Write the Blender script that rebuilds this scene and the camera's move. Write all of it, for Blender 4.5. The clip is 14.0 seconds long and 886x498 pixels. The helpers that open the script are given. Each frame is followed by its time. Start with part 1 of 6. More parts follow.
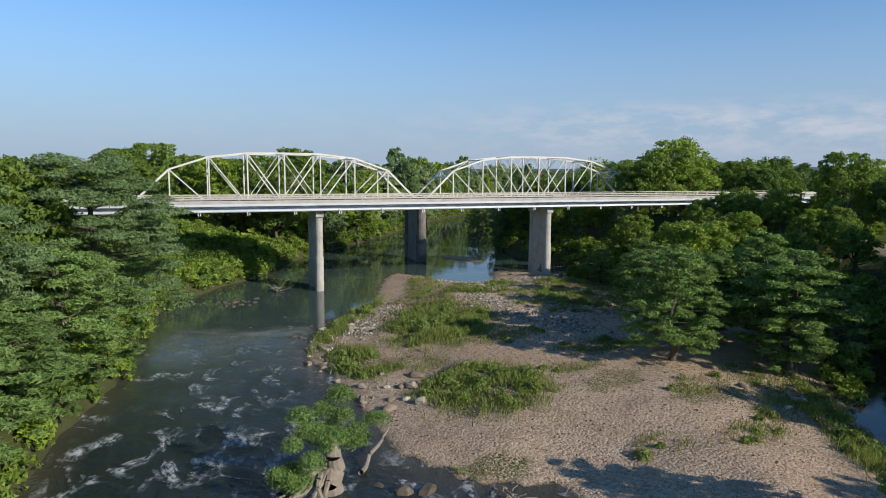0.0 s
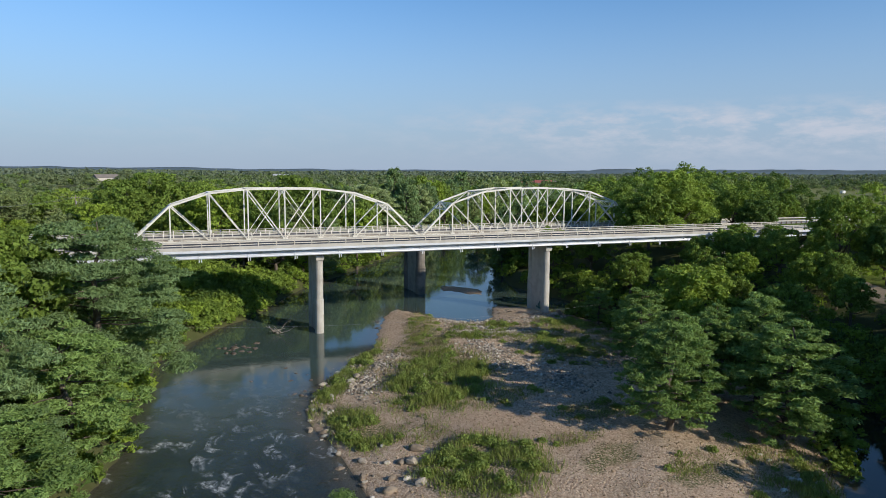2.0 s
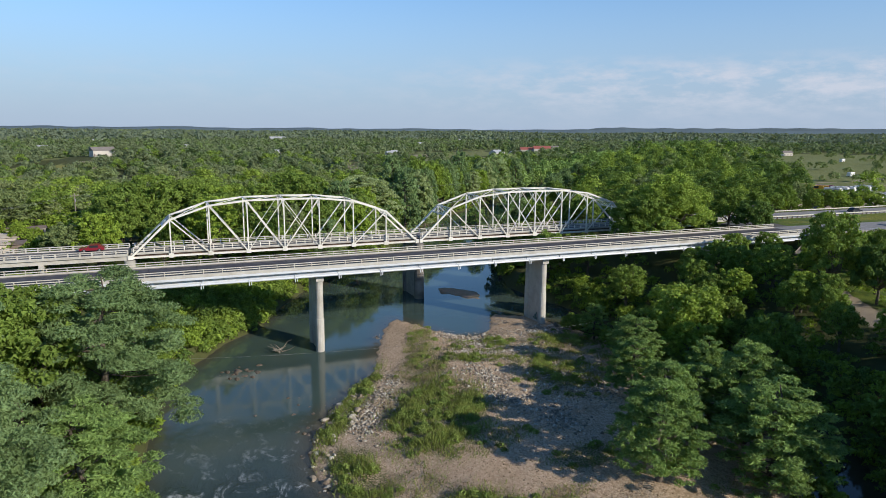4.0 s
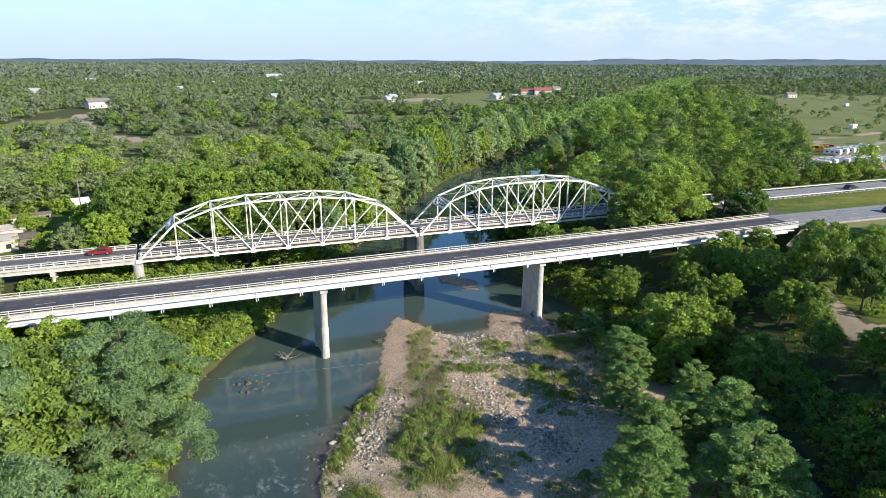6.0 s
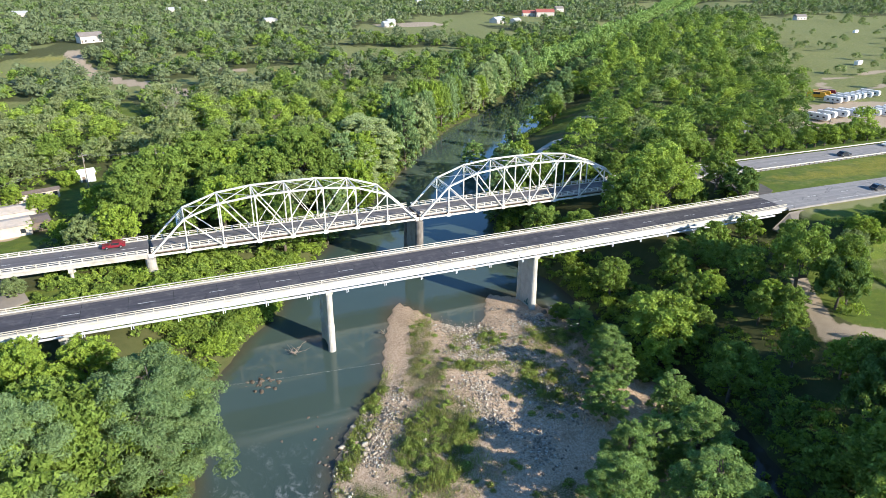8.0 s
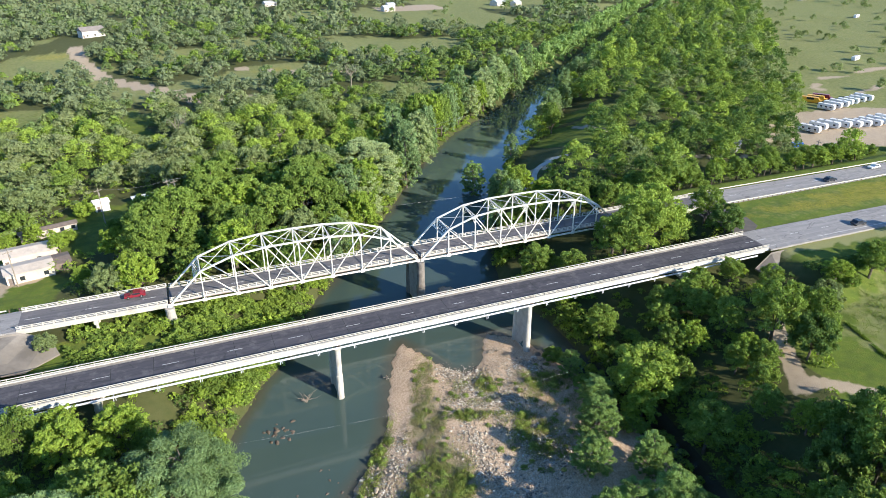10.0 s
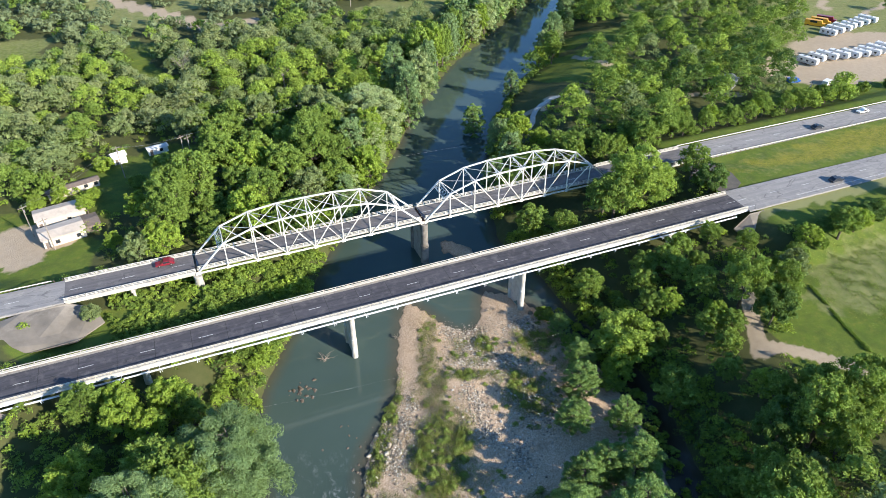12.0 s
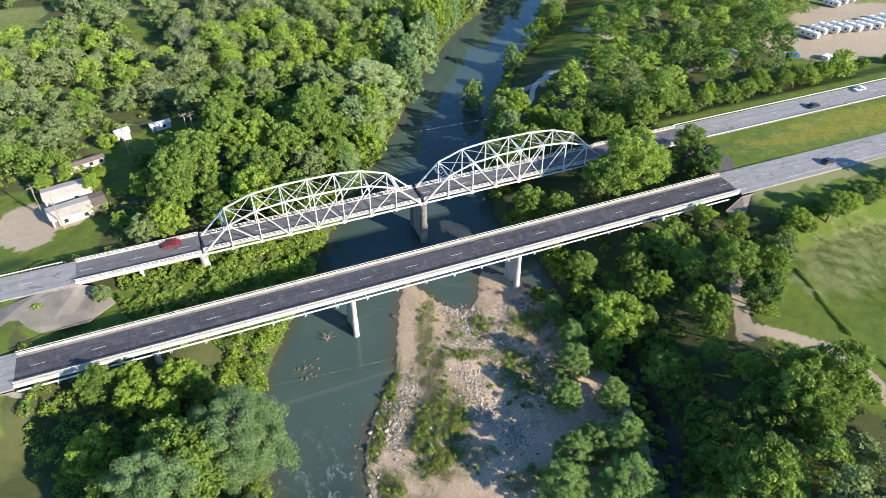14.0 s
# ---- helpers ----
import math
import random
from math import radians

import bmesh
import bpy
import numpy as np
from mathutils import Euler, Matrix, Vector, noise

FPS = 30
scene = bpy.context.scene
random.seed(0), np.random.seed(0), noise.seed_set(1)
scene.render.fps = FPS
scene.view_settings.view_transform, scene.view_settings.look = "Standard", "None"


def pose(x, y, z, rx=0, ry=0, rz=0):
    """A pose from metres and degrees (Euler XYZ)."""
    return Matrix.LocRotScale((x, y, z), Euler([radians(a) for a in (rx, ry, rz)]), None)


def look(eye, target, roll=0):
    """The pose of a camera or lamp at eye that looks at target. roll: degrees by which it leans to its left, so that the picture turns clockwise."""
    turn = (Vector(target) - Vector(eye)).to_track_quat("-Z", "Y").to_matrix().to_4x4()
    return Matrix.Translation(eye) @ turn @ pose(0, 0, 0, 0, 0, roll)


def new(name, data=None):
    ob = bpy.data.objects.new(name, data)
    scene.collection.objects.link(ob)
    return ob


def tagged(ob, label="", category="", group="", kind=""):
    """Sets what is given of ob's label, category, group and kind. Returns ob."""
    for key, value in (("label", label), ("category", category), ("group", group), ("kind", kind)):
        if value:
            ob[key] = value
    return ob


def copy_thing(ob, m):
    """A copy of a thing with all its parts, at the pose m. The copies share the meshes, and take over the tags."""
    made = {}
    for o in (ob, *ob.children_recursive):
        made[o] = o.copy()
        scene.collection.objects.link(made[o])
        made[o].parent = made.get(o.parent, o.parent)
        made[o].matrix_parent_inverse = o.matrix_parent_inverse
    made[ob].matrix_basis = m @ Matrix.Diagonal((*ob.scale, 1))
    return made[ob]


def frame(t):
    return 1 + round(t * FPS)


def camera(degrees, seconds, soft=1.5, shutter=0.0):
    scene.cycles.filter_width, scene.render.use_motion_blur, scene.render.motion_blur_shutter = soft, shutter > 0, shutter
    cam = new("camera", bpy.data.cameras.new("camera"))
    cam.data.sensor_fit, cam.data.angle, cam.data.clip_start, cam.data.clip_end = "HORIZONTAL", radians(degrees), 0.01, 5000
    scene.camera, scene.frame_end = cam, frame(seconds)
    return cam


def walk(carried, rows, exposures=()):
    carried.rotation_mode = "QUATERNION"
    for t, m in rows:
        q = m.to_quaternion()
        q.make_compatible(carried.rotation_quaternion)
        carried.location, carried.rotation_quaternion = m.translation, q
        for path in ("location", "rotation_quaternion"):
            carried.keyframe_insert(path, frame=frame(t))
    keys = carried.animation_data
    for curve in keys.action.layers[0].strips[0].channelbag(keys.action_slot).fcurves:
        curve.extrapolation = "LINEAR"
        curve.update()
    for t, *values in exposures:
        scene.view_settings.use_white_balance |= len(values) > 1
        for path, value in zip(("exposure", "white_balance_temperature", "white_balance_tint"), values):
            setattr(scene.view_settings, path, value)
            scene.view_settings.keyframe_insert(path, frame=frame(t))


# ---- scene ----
cam = camera(66.79, 14.0, 0.6)
# the flight: seconds, place, then rotation in degrees
PATH = [
    (0.0, -0.09, -0.33, 20.98, 83.388, -0.328, -21.875),
    (0.5, -0.11, -0.28, 22.10, 83.398, -0.381, -21.899),
    (1.0, -0.24, -0.23, 23.82, 83.388, -0.416, -21.945),
    (1.5, -0.26, -0.18, 25.89, 83.418, -0.429, -21.963),
    (2.0, -0.24, -0.14, 28.36, 83.454, -0.454, -21.989),
    (2.5, -0.26, -0.12, 30.95, 82.999, -0.421, -22.032),
    (3.0, -0.25, -0.07, 33.69, 82.275, -0.399, -22.074),
    (5.5, -0.33, -0.03, 49.99, 75.352, -0.344, -22.194),
    (6.0, -0.40, -0.10, 54.18, 74.157, -0.277, -22.201),
    (6.5, -0.37, -0.15, 58.47, 73.193, -0.260, -22.212),
    (7.0, -0.35, -0.27, 62.84, 71.398, -0.253, -22.221),
    (7.5, -0.34, -0.34, 67.30, 69.143, -0.198, -22.247),
    (8.0, -0.43, -0.46, 72.00, 66.879, -0.202, -22.255),
    (8.5, -0.52, -0.57, 76.73, 65.366, -0.176, -22.258),
    (9.0, -0.54, -0.76, 81.90, 65.524, -0.133, -22.283),
    (11.5, -1.42, -2.38, 111.44, 57.430, 0.100, -22.269),
    (12.0, -1.64, -2.81, 118.02, 54.308, 0.152, -22.305),
    (12.5, -1.71, -3.27, 123.58, 51.185, 0.227, -22.234),
    (13.0, -1.68, -3.28, 125.79, 50.202, 0.188, -22.188),
    (13.5, -1.35, -3.23, 126.33, 50.859, 0.098, -22.147),
    (14.0, -1.15, -3.14, 126.30, 50.689, -0.027, -22.102),
]
# the film's own exposure opens as the flight rises
EXPOSURE = [(0.0, -0.30), (3.0, -0.30), (5.5, 0.38), (6.5, 0.66), (9.0, 0.84), (14.0, 0.93)]
walk(cam, [(t, pose(x, y, z, rx, ry, rz)) for t, x, y, z, rx, ry, rz in PATH], EXPOSURE)

# ---- sky, sun and exposure ----
SUN_DIR = Vector((0.51, -0.774, 0.39)).normalized()
world = bpy.data.worlds.new("sky")
scene.world = world
world.use_nodes = True
wn, wl = world.node_tree.nodes, world.node_tree.links
wn.clear()
w_out = wn.new("ShaderNodeOutputWorld")
w_bg = wn.new("ShaderNodeBackground")
w_bg.inputs["Strength"].default_value = 0.120
w_sky = wn.new("ShaderNodeTexSky")
w_sky.sky_type = "NISHITA"
w_sky.sun_disc = False
w_sky.sun_elevation = math.asin(SUN_DIR.z)
w_sky.sun_rotation = math.atan2(SUN_DIR.x, SUN_DIR.y)
w_sky.air_density, w_sky.dust_density, w_sky.ozone_density = 1.0, 0.05, 2.0
# thin banked clouds low over the horizon
w_tc = wn.new("ShaderNodeTexCoord")
w_map = wn.new("ShaderNodeMapping")
w_map.inputs["Scale"].default_value = (13.0, 13.0, 40.0)
w_map.inputs["Location"].default_value = (0.35, 0.9, 0.1)
w_noise = wn.new("ShaderNodeTexNoise")
w_noise.inputs["Scale"].default_value = 1.5
w_noise.inputs["Detail"].default_value = 8.0
w_noise.inputs["Roughness"].default_value = 0.62
w_ramp = wn.new("ShaderNodeValToRGB")
w_ramp.color_ramp.elements[0].position, w_ramp.color_ramp.elements[1].position = 0.40, 0.64
w_sep = wn.new("ShaderNodeSeparateXYZ")
w_low = wn.new("ShaderNodeMapRange")
for k, v in (("From Min", 0.075), ("From Max", 0.105), ("To Min", 0.85), ("To Max", 0.0)):
    w_low.inputs[k].default_value = v
w_mul = wn.new("ShaderNodeMath")
w_mul.operation = "MULTIPLY"
w_mix = wn.new("ShaderNodeMix")
w_mix.data_type = "RGBA"
w_mix.inputs["B"].default_value = (5.6, 6.0, 7.0, 1)
wl.new(w_tc.outputs["Generated"], w_map.inputs["Vector"])
wl.new(w_map.outputs["Vector"], w_noise.inputs["Vector"])
wl.new(w_noise.outputs["Fac"], w_ramp.inputs["Fac"])
wl.new(w_tc.outputs["Generated"], w_sep.inputs["Vector"])
wl.new(w_sep.outputs["Z"], w_low.inputs["Value"])
wl.new(w_ramp.outputs["Color"], w_mul.inputs[0])
w_side = wn.new("ShaderNodeMapRange")
for k, v in (("From Min", 0.30), ("From Max", 0.62), ("To Min", 0.15), ("To Max", 1.0)):
    w_side.inputs[k].default_value = v
w_bank = wn.new("ShaderNodeMath")
w_bank.operation = "MULTIPLY"
wl.new(w_sep.outputs["X"], w_side.inputs["Value"])
wl.new(w_low.outputs["Result"], w_bank.inputs[0])
wl.new(w_side.outputs["Result"], w_bank.inputs[1])
w_foot = wn.new("ShaderNodeMapRange")
for k, v in (("From Min", 0.015), ("From Max", 0.05), ("To Min", 0.15), ("To Max", 1.0)):
    w_foot.inputs[k].default_value = v
w_veil = wn.new("ShaderNodeMath")
w_veil.operation = "MULTIPLY"
wl.new(w_sep.outputs["Z"], w_foot.inputs["Value"])
wl.new(w_bank.outputs["Value"], w_veil.inputs[0])
wl.new(w_foot.outputs["Result"], w_veil.inputs[1])
wl.new(w_veil.outputs["Value"], w_mul.inputs[1])
wl.new(w_mul.outputs["Value"], w_mix.inputs["Factor"])
w_haze = wn.new("ShaderNodeMapRange")
w_haze.interpolation_type = "SMOOTHSTEP"
for k, v in (("From Min", -0.02), ("From Max", 0.30), ("To Min", 0.97), ("To Max", 0.0)):
    w_haze.inputs[k].default_value = v
w_hmix = wn.new("ShaderNodeMix")
w_hmix.data_type = "RGBA"
w_hmix.inputs["B"].default_value = (3.60, 4.50, 6.00, 1)
w_tint = wn.new("ShaderNodeMix")
w_tint.data_type, w_tint.blend_type = "RGBA", "MULTIPLY"
w_tint.inputs["Factor"].default_value = 1.0
w_tint.inputs["B"].default_value = (0.80, 1.20, 1.58, 1)
wl.new(w_sep.outputs["Z"], w_haze.inputs["Value"])
wl.new(w_haze.outputs["Result"], w_hmix.inputs["Factor"])
wl.new(w_sky.outputs["Color"], w_tint.inputs["A"])
w_zen = wn.new("ShaderNodeMapRange")
w_zen.interpolation_type = "SMOOTHSTEP"
for k, v in (("From Min", 0.22), ("From Max", 0.85), ("To Min", 1.0), ("To Max", 0.50)):
    w_zen.inputs[k].default_value = v
w_deep = wn.new("ShaderNodeVectorMath")
w_deep.operation = "SCALE"
wl.new(w_sep.outputs["Z"], w_zen.inputs["Value"])
wl.new(w_tint.outputs["Result"], w_deep.inputs[0])
wl.new(w_zen.outputs["Result"], w_deep.inputs["Scale"])
wl.new(w_deep.outputs["Vector"], w_hmix.inputs["A"])
wl.new(w_hmix.outputs["Result"], w_mix.inputs["A"])
wl.new(w_mix.outputs["Result"], w_bg.inputs["Color"])
wl.new(w_bg.outputs["Background"], w_out.inputs["Surface"])

sun = new("sun", bpy.data.lights.new("sun", "SUN"))
sun.data.energy, sun.data.angle, sun.data.color = 4.9, radians(0.55), (1.0, 0.925, 0.80)
sun.matrix_world = look(SUN_DIR * 400, (0, 0, 0))


# ---- materials ----
def shader(name, base, rough=0.8, metal=0.0):
    """A node material with its principled shader; returns material, nodes, links and the shader node."""
    m = bpy.data.materials.new(name)
    m.use_nodes = True
    n, l = m.node_tree.nodes, m.node_tree.links
    b = n["Principled BSDF"]
    b.inputs["Base Color"].default_value = (*base, 1)
    b.inputs["Roughness"].default_value = rough
    b.inputs["Metallic"].default_value = metal
    return m, n, l, b


def noise_node(n, l, coords, scale, detail=4.0, rough=0.6):
    t = n.new("ShaderNodeTexNoise")
    t.inputs["Scale"].default_value, t.inputs["Detail"].default_value, t.inputs["Roughness"].default_value = scale, detail, rough
    l.new(coords, t.inputs["Vector"])
    return t


def ramp_node(n, l, fac, stops):
    r = n.new("ShaderNodeValToRGB")
    e = r.color_ramp.elements
    while len(e) < len(stops):
        e.new(0.5)
    for el, (pos, col) in zip(e, stops):
        el.position, el.color = pos, (*col, 1)
    l.new(fac, r.inputs["Fac"])
    return r


def mix_node(n, l, fac, a, b):
    m = n.new("ShaderNodeMix")
    m.data_type = "RGBA"
    for sock, v in (("Factor", fac), ("A", a), ("B", b)):
        if isinstance(v, (float, int)):
            m.inputs[sock].default_value = v
        elif isinstance(v, tuple):
            m.inputs[sock].default_value = (*v, 1)
        else:
            l.new(v, m.inputs[sock])
    return m.outputs["Result"]


def math_node(n, l, op, a, b=0.0, clamp=False):
    m = n.new("ShaderNodeMath")
    m.operation, m.use_clamp = op, clamp
    for i, v in enumerate((a, b)):
        if isinstance(v, (float, int)):
            m.inputs[i].default_value = v
        else:
            l.new(v, m.inputs[i])
    return m.outputs["Value"]


def bump_node(n, l, height, bsdf, strength=0.4, dist=0.02):
    b = n.new("ShaderNodeBump")
    b.inputs["Strength"].default_value, b.inputs["Distance"].default_value = strength, dist
    l.new(height, b.inputs["Height"])
    l.new(b.outputs["Normal"], bsdf.inputs["Normal"])


def place(n):
    return n.new("ShaderNodeNewGeometry").outputs["Position"]


def plain(name, c1, c2, scale=1.2, rough=0.7, metal=0.0, stain=None, bump=0.25, dist=0.01):
    """A worn surface: two tones by noise at two scales, and streaks of dirt."""
    m, n, l, b = shader(name, c1, rough, metal)
    pos = place(n)
    a = noise_node(n, l, pos, scale, 6)
    f = noise_node(n, l, pos, scale * 14, 3)
    col = mix_node(n, l, ramp_node(n, l, a.outputs["Fac"], [(0.36, (0, 0, 0)), (0.68, (1, 1, 1))]).outputs["Color"], c1, c2)
    if stain:
        s = noise_node(n, l, pos, scale * 0.45, 8, 0.7)
        col = mix_node(n, l, ramp_node(n, l, s.outputs["Fac"], [(0.52, (0, 0, 0)), (0.75, (0.8, 0.8, 0.8))]).outputs["Color"], col, stain)
    l.new(col, b.inputs["Base Color"])
    bump_node(n, l, f.outputs["Fac"], b, bump, dist)
    return m


def leaf_material(name, c1, c2, c3, grain=1.0):
    """Foliage: tone by tree, by leaf and by twig, dark tones deepened as shade in leaf gaps, part of the light passes
    through.
    """
    m, n, l, b = shader(name, c1, 0.6)
    b.inputs["Specular IOR Level"].default_value = 0.12
    isl = n.new("ShaderNodeNewGeometry").outputs["Random Per Island"]
    rnd = n.new("ShaderNodeObjectInfo").outputs["Random"]
    pos = place(n)
    big = noise_node(n, l, pos, 0.09, 3)
    spray = ramp_node(n, l, noise_node(n, l, pos, 0.75, 3).outputs["Fac"], [(0.32, (0, 0, 0)), (0.68, (1, 1, 1))])
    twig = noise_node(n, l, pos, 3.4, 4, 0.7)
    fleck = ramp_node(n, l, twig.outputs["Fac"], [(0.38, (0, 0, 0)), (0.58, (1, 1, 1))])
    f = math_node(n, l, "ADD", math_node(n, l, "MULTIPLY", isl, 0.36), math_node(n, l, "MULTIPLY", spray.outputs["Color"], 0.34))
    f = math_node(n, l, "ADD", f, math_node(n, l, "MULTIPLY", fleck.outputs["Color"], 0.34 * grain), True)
    # c1 is lowered so the dark flecks carry the shade between leaves
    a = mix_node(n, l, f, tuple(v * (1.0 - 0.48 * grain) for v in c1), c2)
    f = math_node(n, l, "MULTIPLY", math_node(n, l, "ADD", rnd, big.outputs["Fac"]), 0.30, True)
    col = mix_node(n, l, f, a, c3)
    # broad random patches, darkened to deepen the crown's shade in colour
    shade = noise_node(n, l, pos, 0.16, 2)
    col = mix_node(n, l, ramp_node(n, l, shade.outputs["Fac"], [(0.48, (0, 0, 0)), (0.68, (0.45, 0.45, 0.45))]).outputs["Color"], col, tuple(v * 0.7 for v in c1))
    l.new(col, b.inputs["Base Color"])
    if grain > 0.5:
        bump_node(n, l, twig.outputs["Fac"], b, 0.7, 0.35)
    tr = n.new("ShaderNodeBsdfTranslucent")
    lit = n.new("ShaderNodeMix")
    lit.data_type, lit.blend_type = "RGBA", "MULTIPLY"
    lit.inputs["Factor"].default_value = 1.0
    lit.inputs["B"].default_value = (1.5, 1.45, 0.9, 1)
    l.new(col, lit.inputs["A"])
    l.new(lit.outputs["Result"], tr.inputs["Color"])
    ms = n.new("ShaderNodeMixShader")
    ms.inputs["Fac"].default_value = 0.24
    out = n["Material Output"]
    l.new(b.outputs["BSDF"], ms.inputs[1])
    l.new(tr.outputs["BSDF"], ms.inputs[2])
    l.new(ms.outputs["Shader"], out.inputs["Surface"])
    return m


M_PAINT = plain("white_bridge_paint", (0.82, 0.79, 0.71), (0.71, 0.68, 0.60), 0.5, 0.45, 0.0, (0.50, 0.44, 0.36), 0.1)
M_SILVER = plain("silver_girder_paint", (0.74, 0.76, 0.79), (0.62, 0.64, 0.68), 0.35, 0.4, 0.15, (0.48, 0.46, 0.43), 0.1)
M_CONC = plain("weathered_concrete", (0.46, 0.43, 0.38), (0.36, 0.33, 0.29), 0.6, 0.85, 0.0, (0.17, 0.14, 0.12), 0.4)
M_CONC_PALE = plain("pale_concrete", (0.56, 0.53, 0.47), (0.45, 0.42, 0.37), 0.7, 0.85, 0.0, (0.30, 0.26, 0.21), 0.35)
M_DIRTY = plain("dirty_shoulder", (0.36, 0.32, 0.27), (0.25, 0.22, 0.18), 0.9, 0.9, 0.0, (0.14, 0.12, 0.1), 0.4)


def bridge_asphalt(name, c1, c2, c3):
    """Old asphalt with wheel tracks and patches drawn out along the road."""
    m, n, l, b = shader(name, c1, 0.85)
    pos = place(n)
    mp = n.new("ShaderNodeMapping")
    mp.inputs["Scale"].default_value = (0.035, 1.1, 1.0)
    l.new(pos, mp.inputs["Vector"])
    lanes, spots, grit = noise_node(n, l, mp.outputs["Vector"], 1.0, 5, 0.6), noise_node(n, l, pos, 0.5, 7, 0.7), noise_node(n, l, pos, 22.0, 3)
    col = mix_node(n, l, ramp_node(n, l, lanes.outputs["Fac"], [(0.35, (0, 0, 0)), (0.65, (1, 1, 1))]).outputs["Color"], c1, c2)
    col = mix_node(n, l, ramp_node(n, l, spots.outputs["Fac"], [(0.50, (0, 0, 0)), (0.66, (0.75, 0.75, 0.75))]).outputs["Color"], col, c3)
    vor = n.new("ShaderNodeTexVoronoi")
    vor.feature = "DISTANCE_TO_EDGE"
    vor.inputs["Scale"].default_value = 1.0
    cm = n.new("ShaderNodeMapping")
    cm.inputs["Scale"].default_value = (0.09, 0.42, 1.0)
    l.new(pos, cm.inputs["Vector"])
    warp = noise_node(n, l, pos, 0.8, 4, 0.7)
    vm = n.new("ShaderNodeVectorMath")
    vm.operation = "MULTIPLY_ADD"
    l.new(warp.outputs["Color"], vm.inputs[0])
    vm.inputs[1].default_value = (0.22, 0.22, 0.0)
    l.new(cm.outputs["Vector"], vm.inputs[2])
    l.new(vm.outputs["Vector"], vor.inputs["Vector"])
    crack = ramp_node(n, l, vor.outputs["Distance"], [(0.006, (1, 1, 1)), (0.022, (0, 0, 0))])
    l.new(mix_node(n, l, math_node(n, l, "MULTIPLY", crack.outputs["Color"], 0.38), col, (0.02, 0.02, 0.022)), b.inputs["Base Color"])
    bump_node(n, l, grit.outputs["Fac"], b, 0.4, 0.01)
    return m


M_ASPHALT = bridge_asphalt("dark_bridge_asphalt", (0.088, 0.081, 0.090), (0.048, 0.045, 0.051), (0.145, 0.133, 0.133))
M_APRON = plain("stained_slope_paving", (0.235, 0.205, 0.17), (0.15, 0.132, 0.11), 0.22, 0.9, 0.0, (0.40, 0.36, 0.31), 0.4)
M_CONC_DARK = plain("stained_dark_concrete", (0.30, 0.27, 0.235), (0.13, 0.115, 0.10), 0.35, 0.85, 0.0, (0.06, 0.05, 0.045), 0.4)
M_ROAD = bridge_asphalt("grey_road_asphalt", (0.320, 0.300, 0.285), (0.250, 0.236, 0.226), (0.38, 0.355, 0.325))
M_LINE = plain("road_marking_paint", (0.75, 0.74, 0.70), (0.55, 0.54, 0.51), 3.0, 0.6)
M_RUST = plain("rust_brown_steel", (0.17, 0.10, 0.07), (0.10, 0.07, 0.055), 1.5, 0.8)
M_RAIL = plain("galvanised_rail", (0.66, 0.62, 0.52), (0.52, 0.48, 0.40), 0.8, 0.55, 0.1, (0.36, 0.28, 0.2), 0.1)


def rock_material(name="limestone_rock", strewn=False):
    m, n, l, b = shader(name, (0.4, 0.36, 0.3), 0.9)
    pos = place(n)
    a, f = noise_node(n, l, pos, 1.8, 6), noise_node(n, l, pos, 14.0, 4)
    rnd = n.new("ShaderNodeNewGeometry").outputs["Random Per Island"] if strewn else n.new("ShaderNodeObjectInfo").outputs["Random"]
    tone = ramp_node(n, l, rnd, [(0.0, (0.22, 0.165, 0.115)), (0.4, (0.40, 0.325, 0.240)), (0.75, (0.62, 0.545, 0.44)), (1.0, (0.80, 0.75, 0.65))])
    dark = ramp_node(n, l, a.outputs["Fac"], [(0.40, (0, 0, 0)), (0.68, (0.8, 0.8, 0.8))])
    l.new(mix_node(n, l, dark.outputs["Color"], tone.outputs["Color"], (0.15, 0.125, 0.10)), b.inputs["Base Color"])
    bump_node(n, l, f.outputs["Fac"], b, 0.7, 0.03)
    return m


M_ROCK = rock_material()
M_RUBBLE = rock_material("limestone_rubble", True)
M_ROCK_WET = plain("wet_brown_rock", (0.15, 0.115, 0.08), (0.09, 0.07, 0.05), 1.6, 0.5, 0.0, (0.26, 0.22, 0.18), 0.6, 0.03)
M_WOOD = plain("dead_grey_wood", (0.34, 0.29, 0.23), (0.22, 0.18, 0.14), 2.0, 0.85, 0.0, None, 0.5, 0.02)
M_BARK = plain("tree_bark", (0.16, 0.13, 0.10), (0.10, 0.08, 0.06), 3.0, 0.9, 0.0, None, 0.6, 0.03)
M_WHITE = plain("white_siding", (0.78, 0.77, 0.74), (0.70, 0.69, 0.66), 0.8, 0.6)
M_TAN = plain("tan_metal_roof", (0.62, 0.53, 0.44), (0.52, 0.44, 0.36), 0.6, 0.8, 0.0, (0.36, 0.32, 0.28), 0.1)
M_ROOF = plain("brown_shingle_roof", (0.22, 0.17, 0.14), (0.15, 0.12, 0.10), 1.2, 0.85)
M_REDROOF = plain("red_roof", (0.42, 0.14, 0.11), (0.34, 0.10, 0.08), 1.0, 0.6)
M_GLASS = shader("dark_window_glass", (0.03, 0.035, 0.04), 0.08)[0]
M_TYRE = shader("black_rubber", (0.02, 0.02, 0.02), 0.8)[0]
M_STEEL = plain("dull_steel", (0.42, 0.42, 0.42), (0.32, 0.32, 0.33), 2.0, 0.45, 0.6)
M_BLUE = shader("blue_car_paint", (0.03, 0.12, 0.42), 0.3)[0]
M_YELLOW = shader("school_bus_yellow", (0.70, 0.36, 0.03), 0.4)[0]
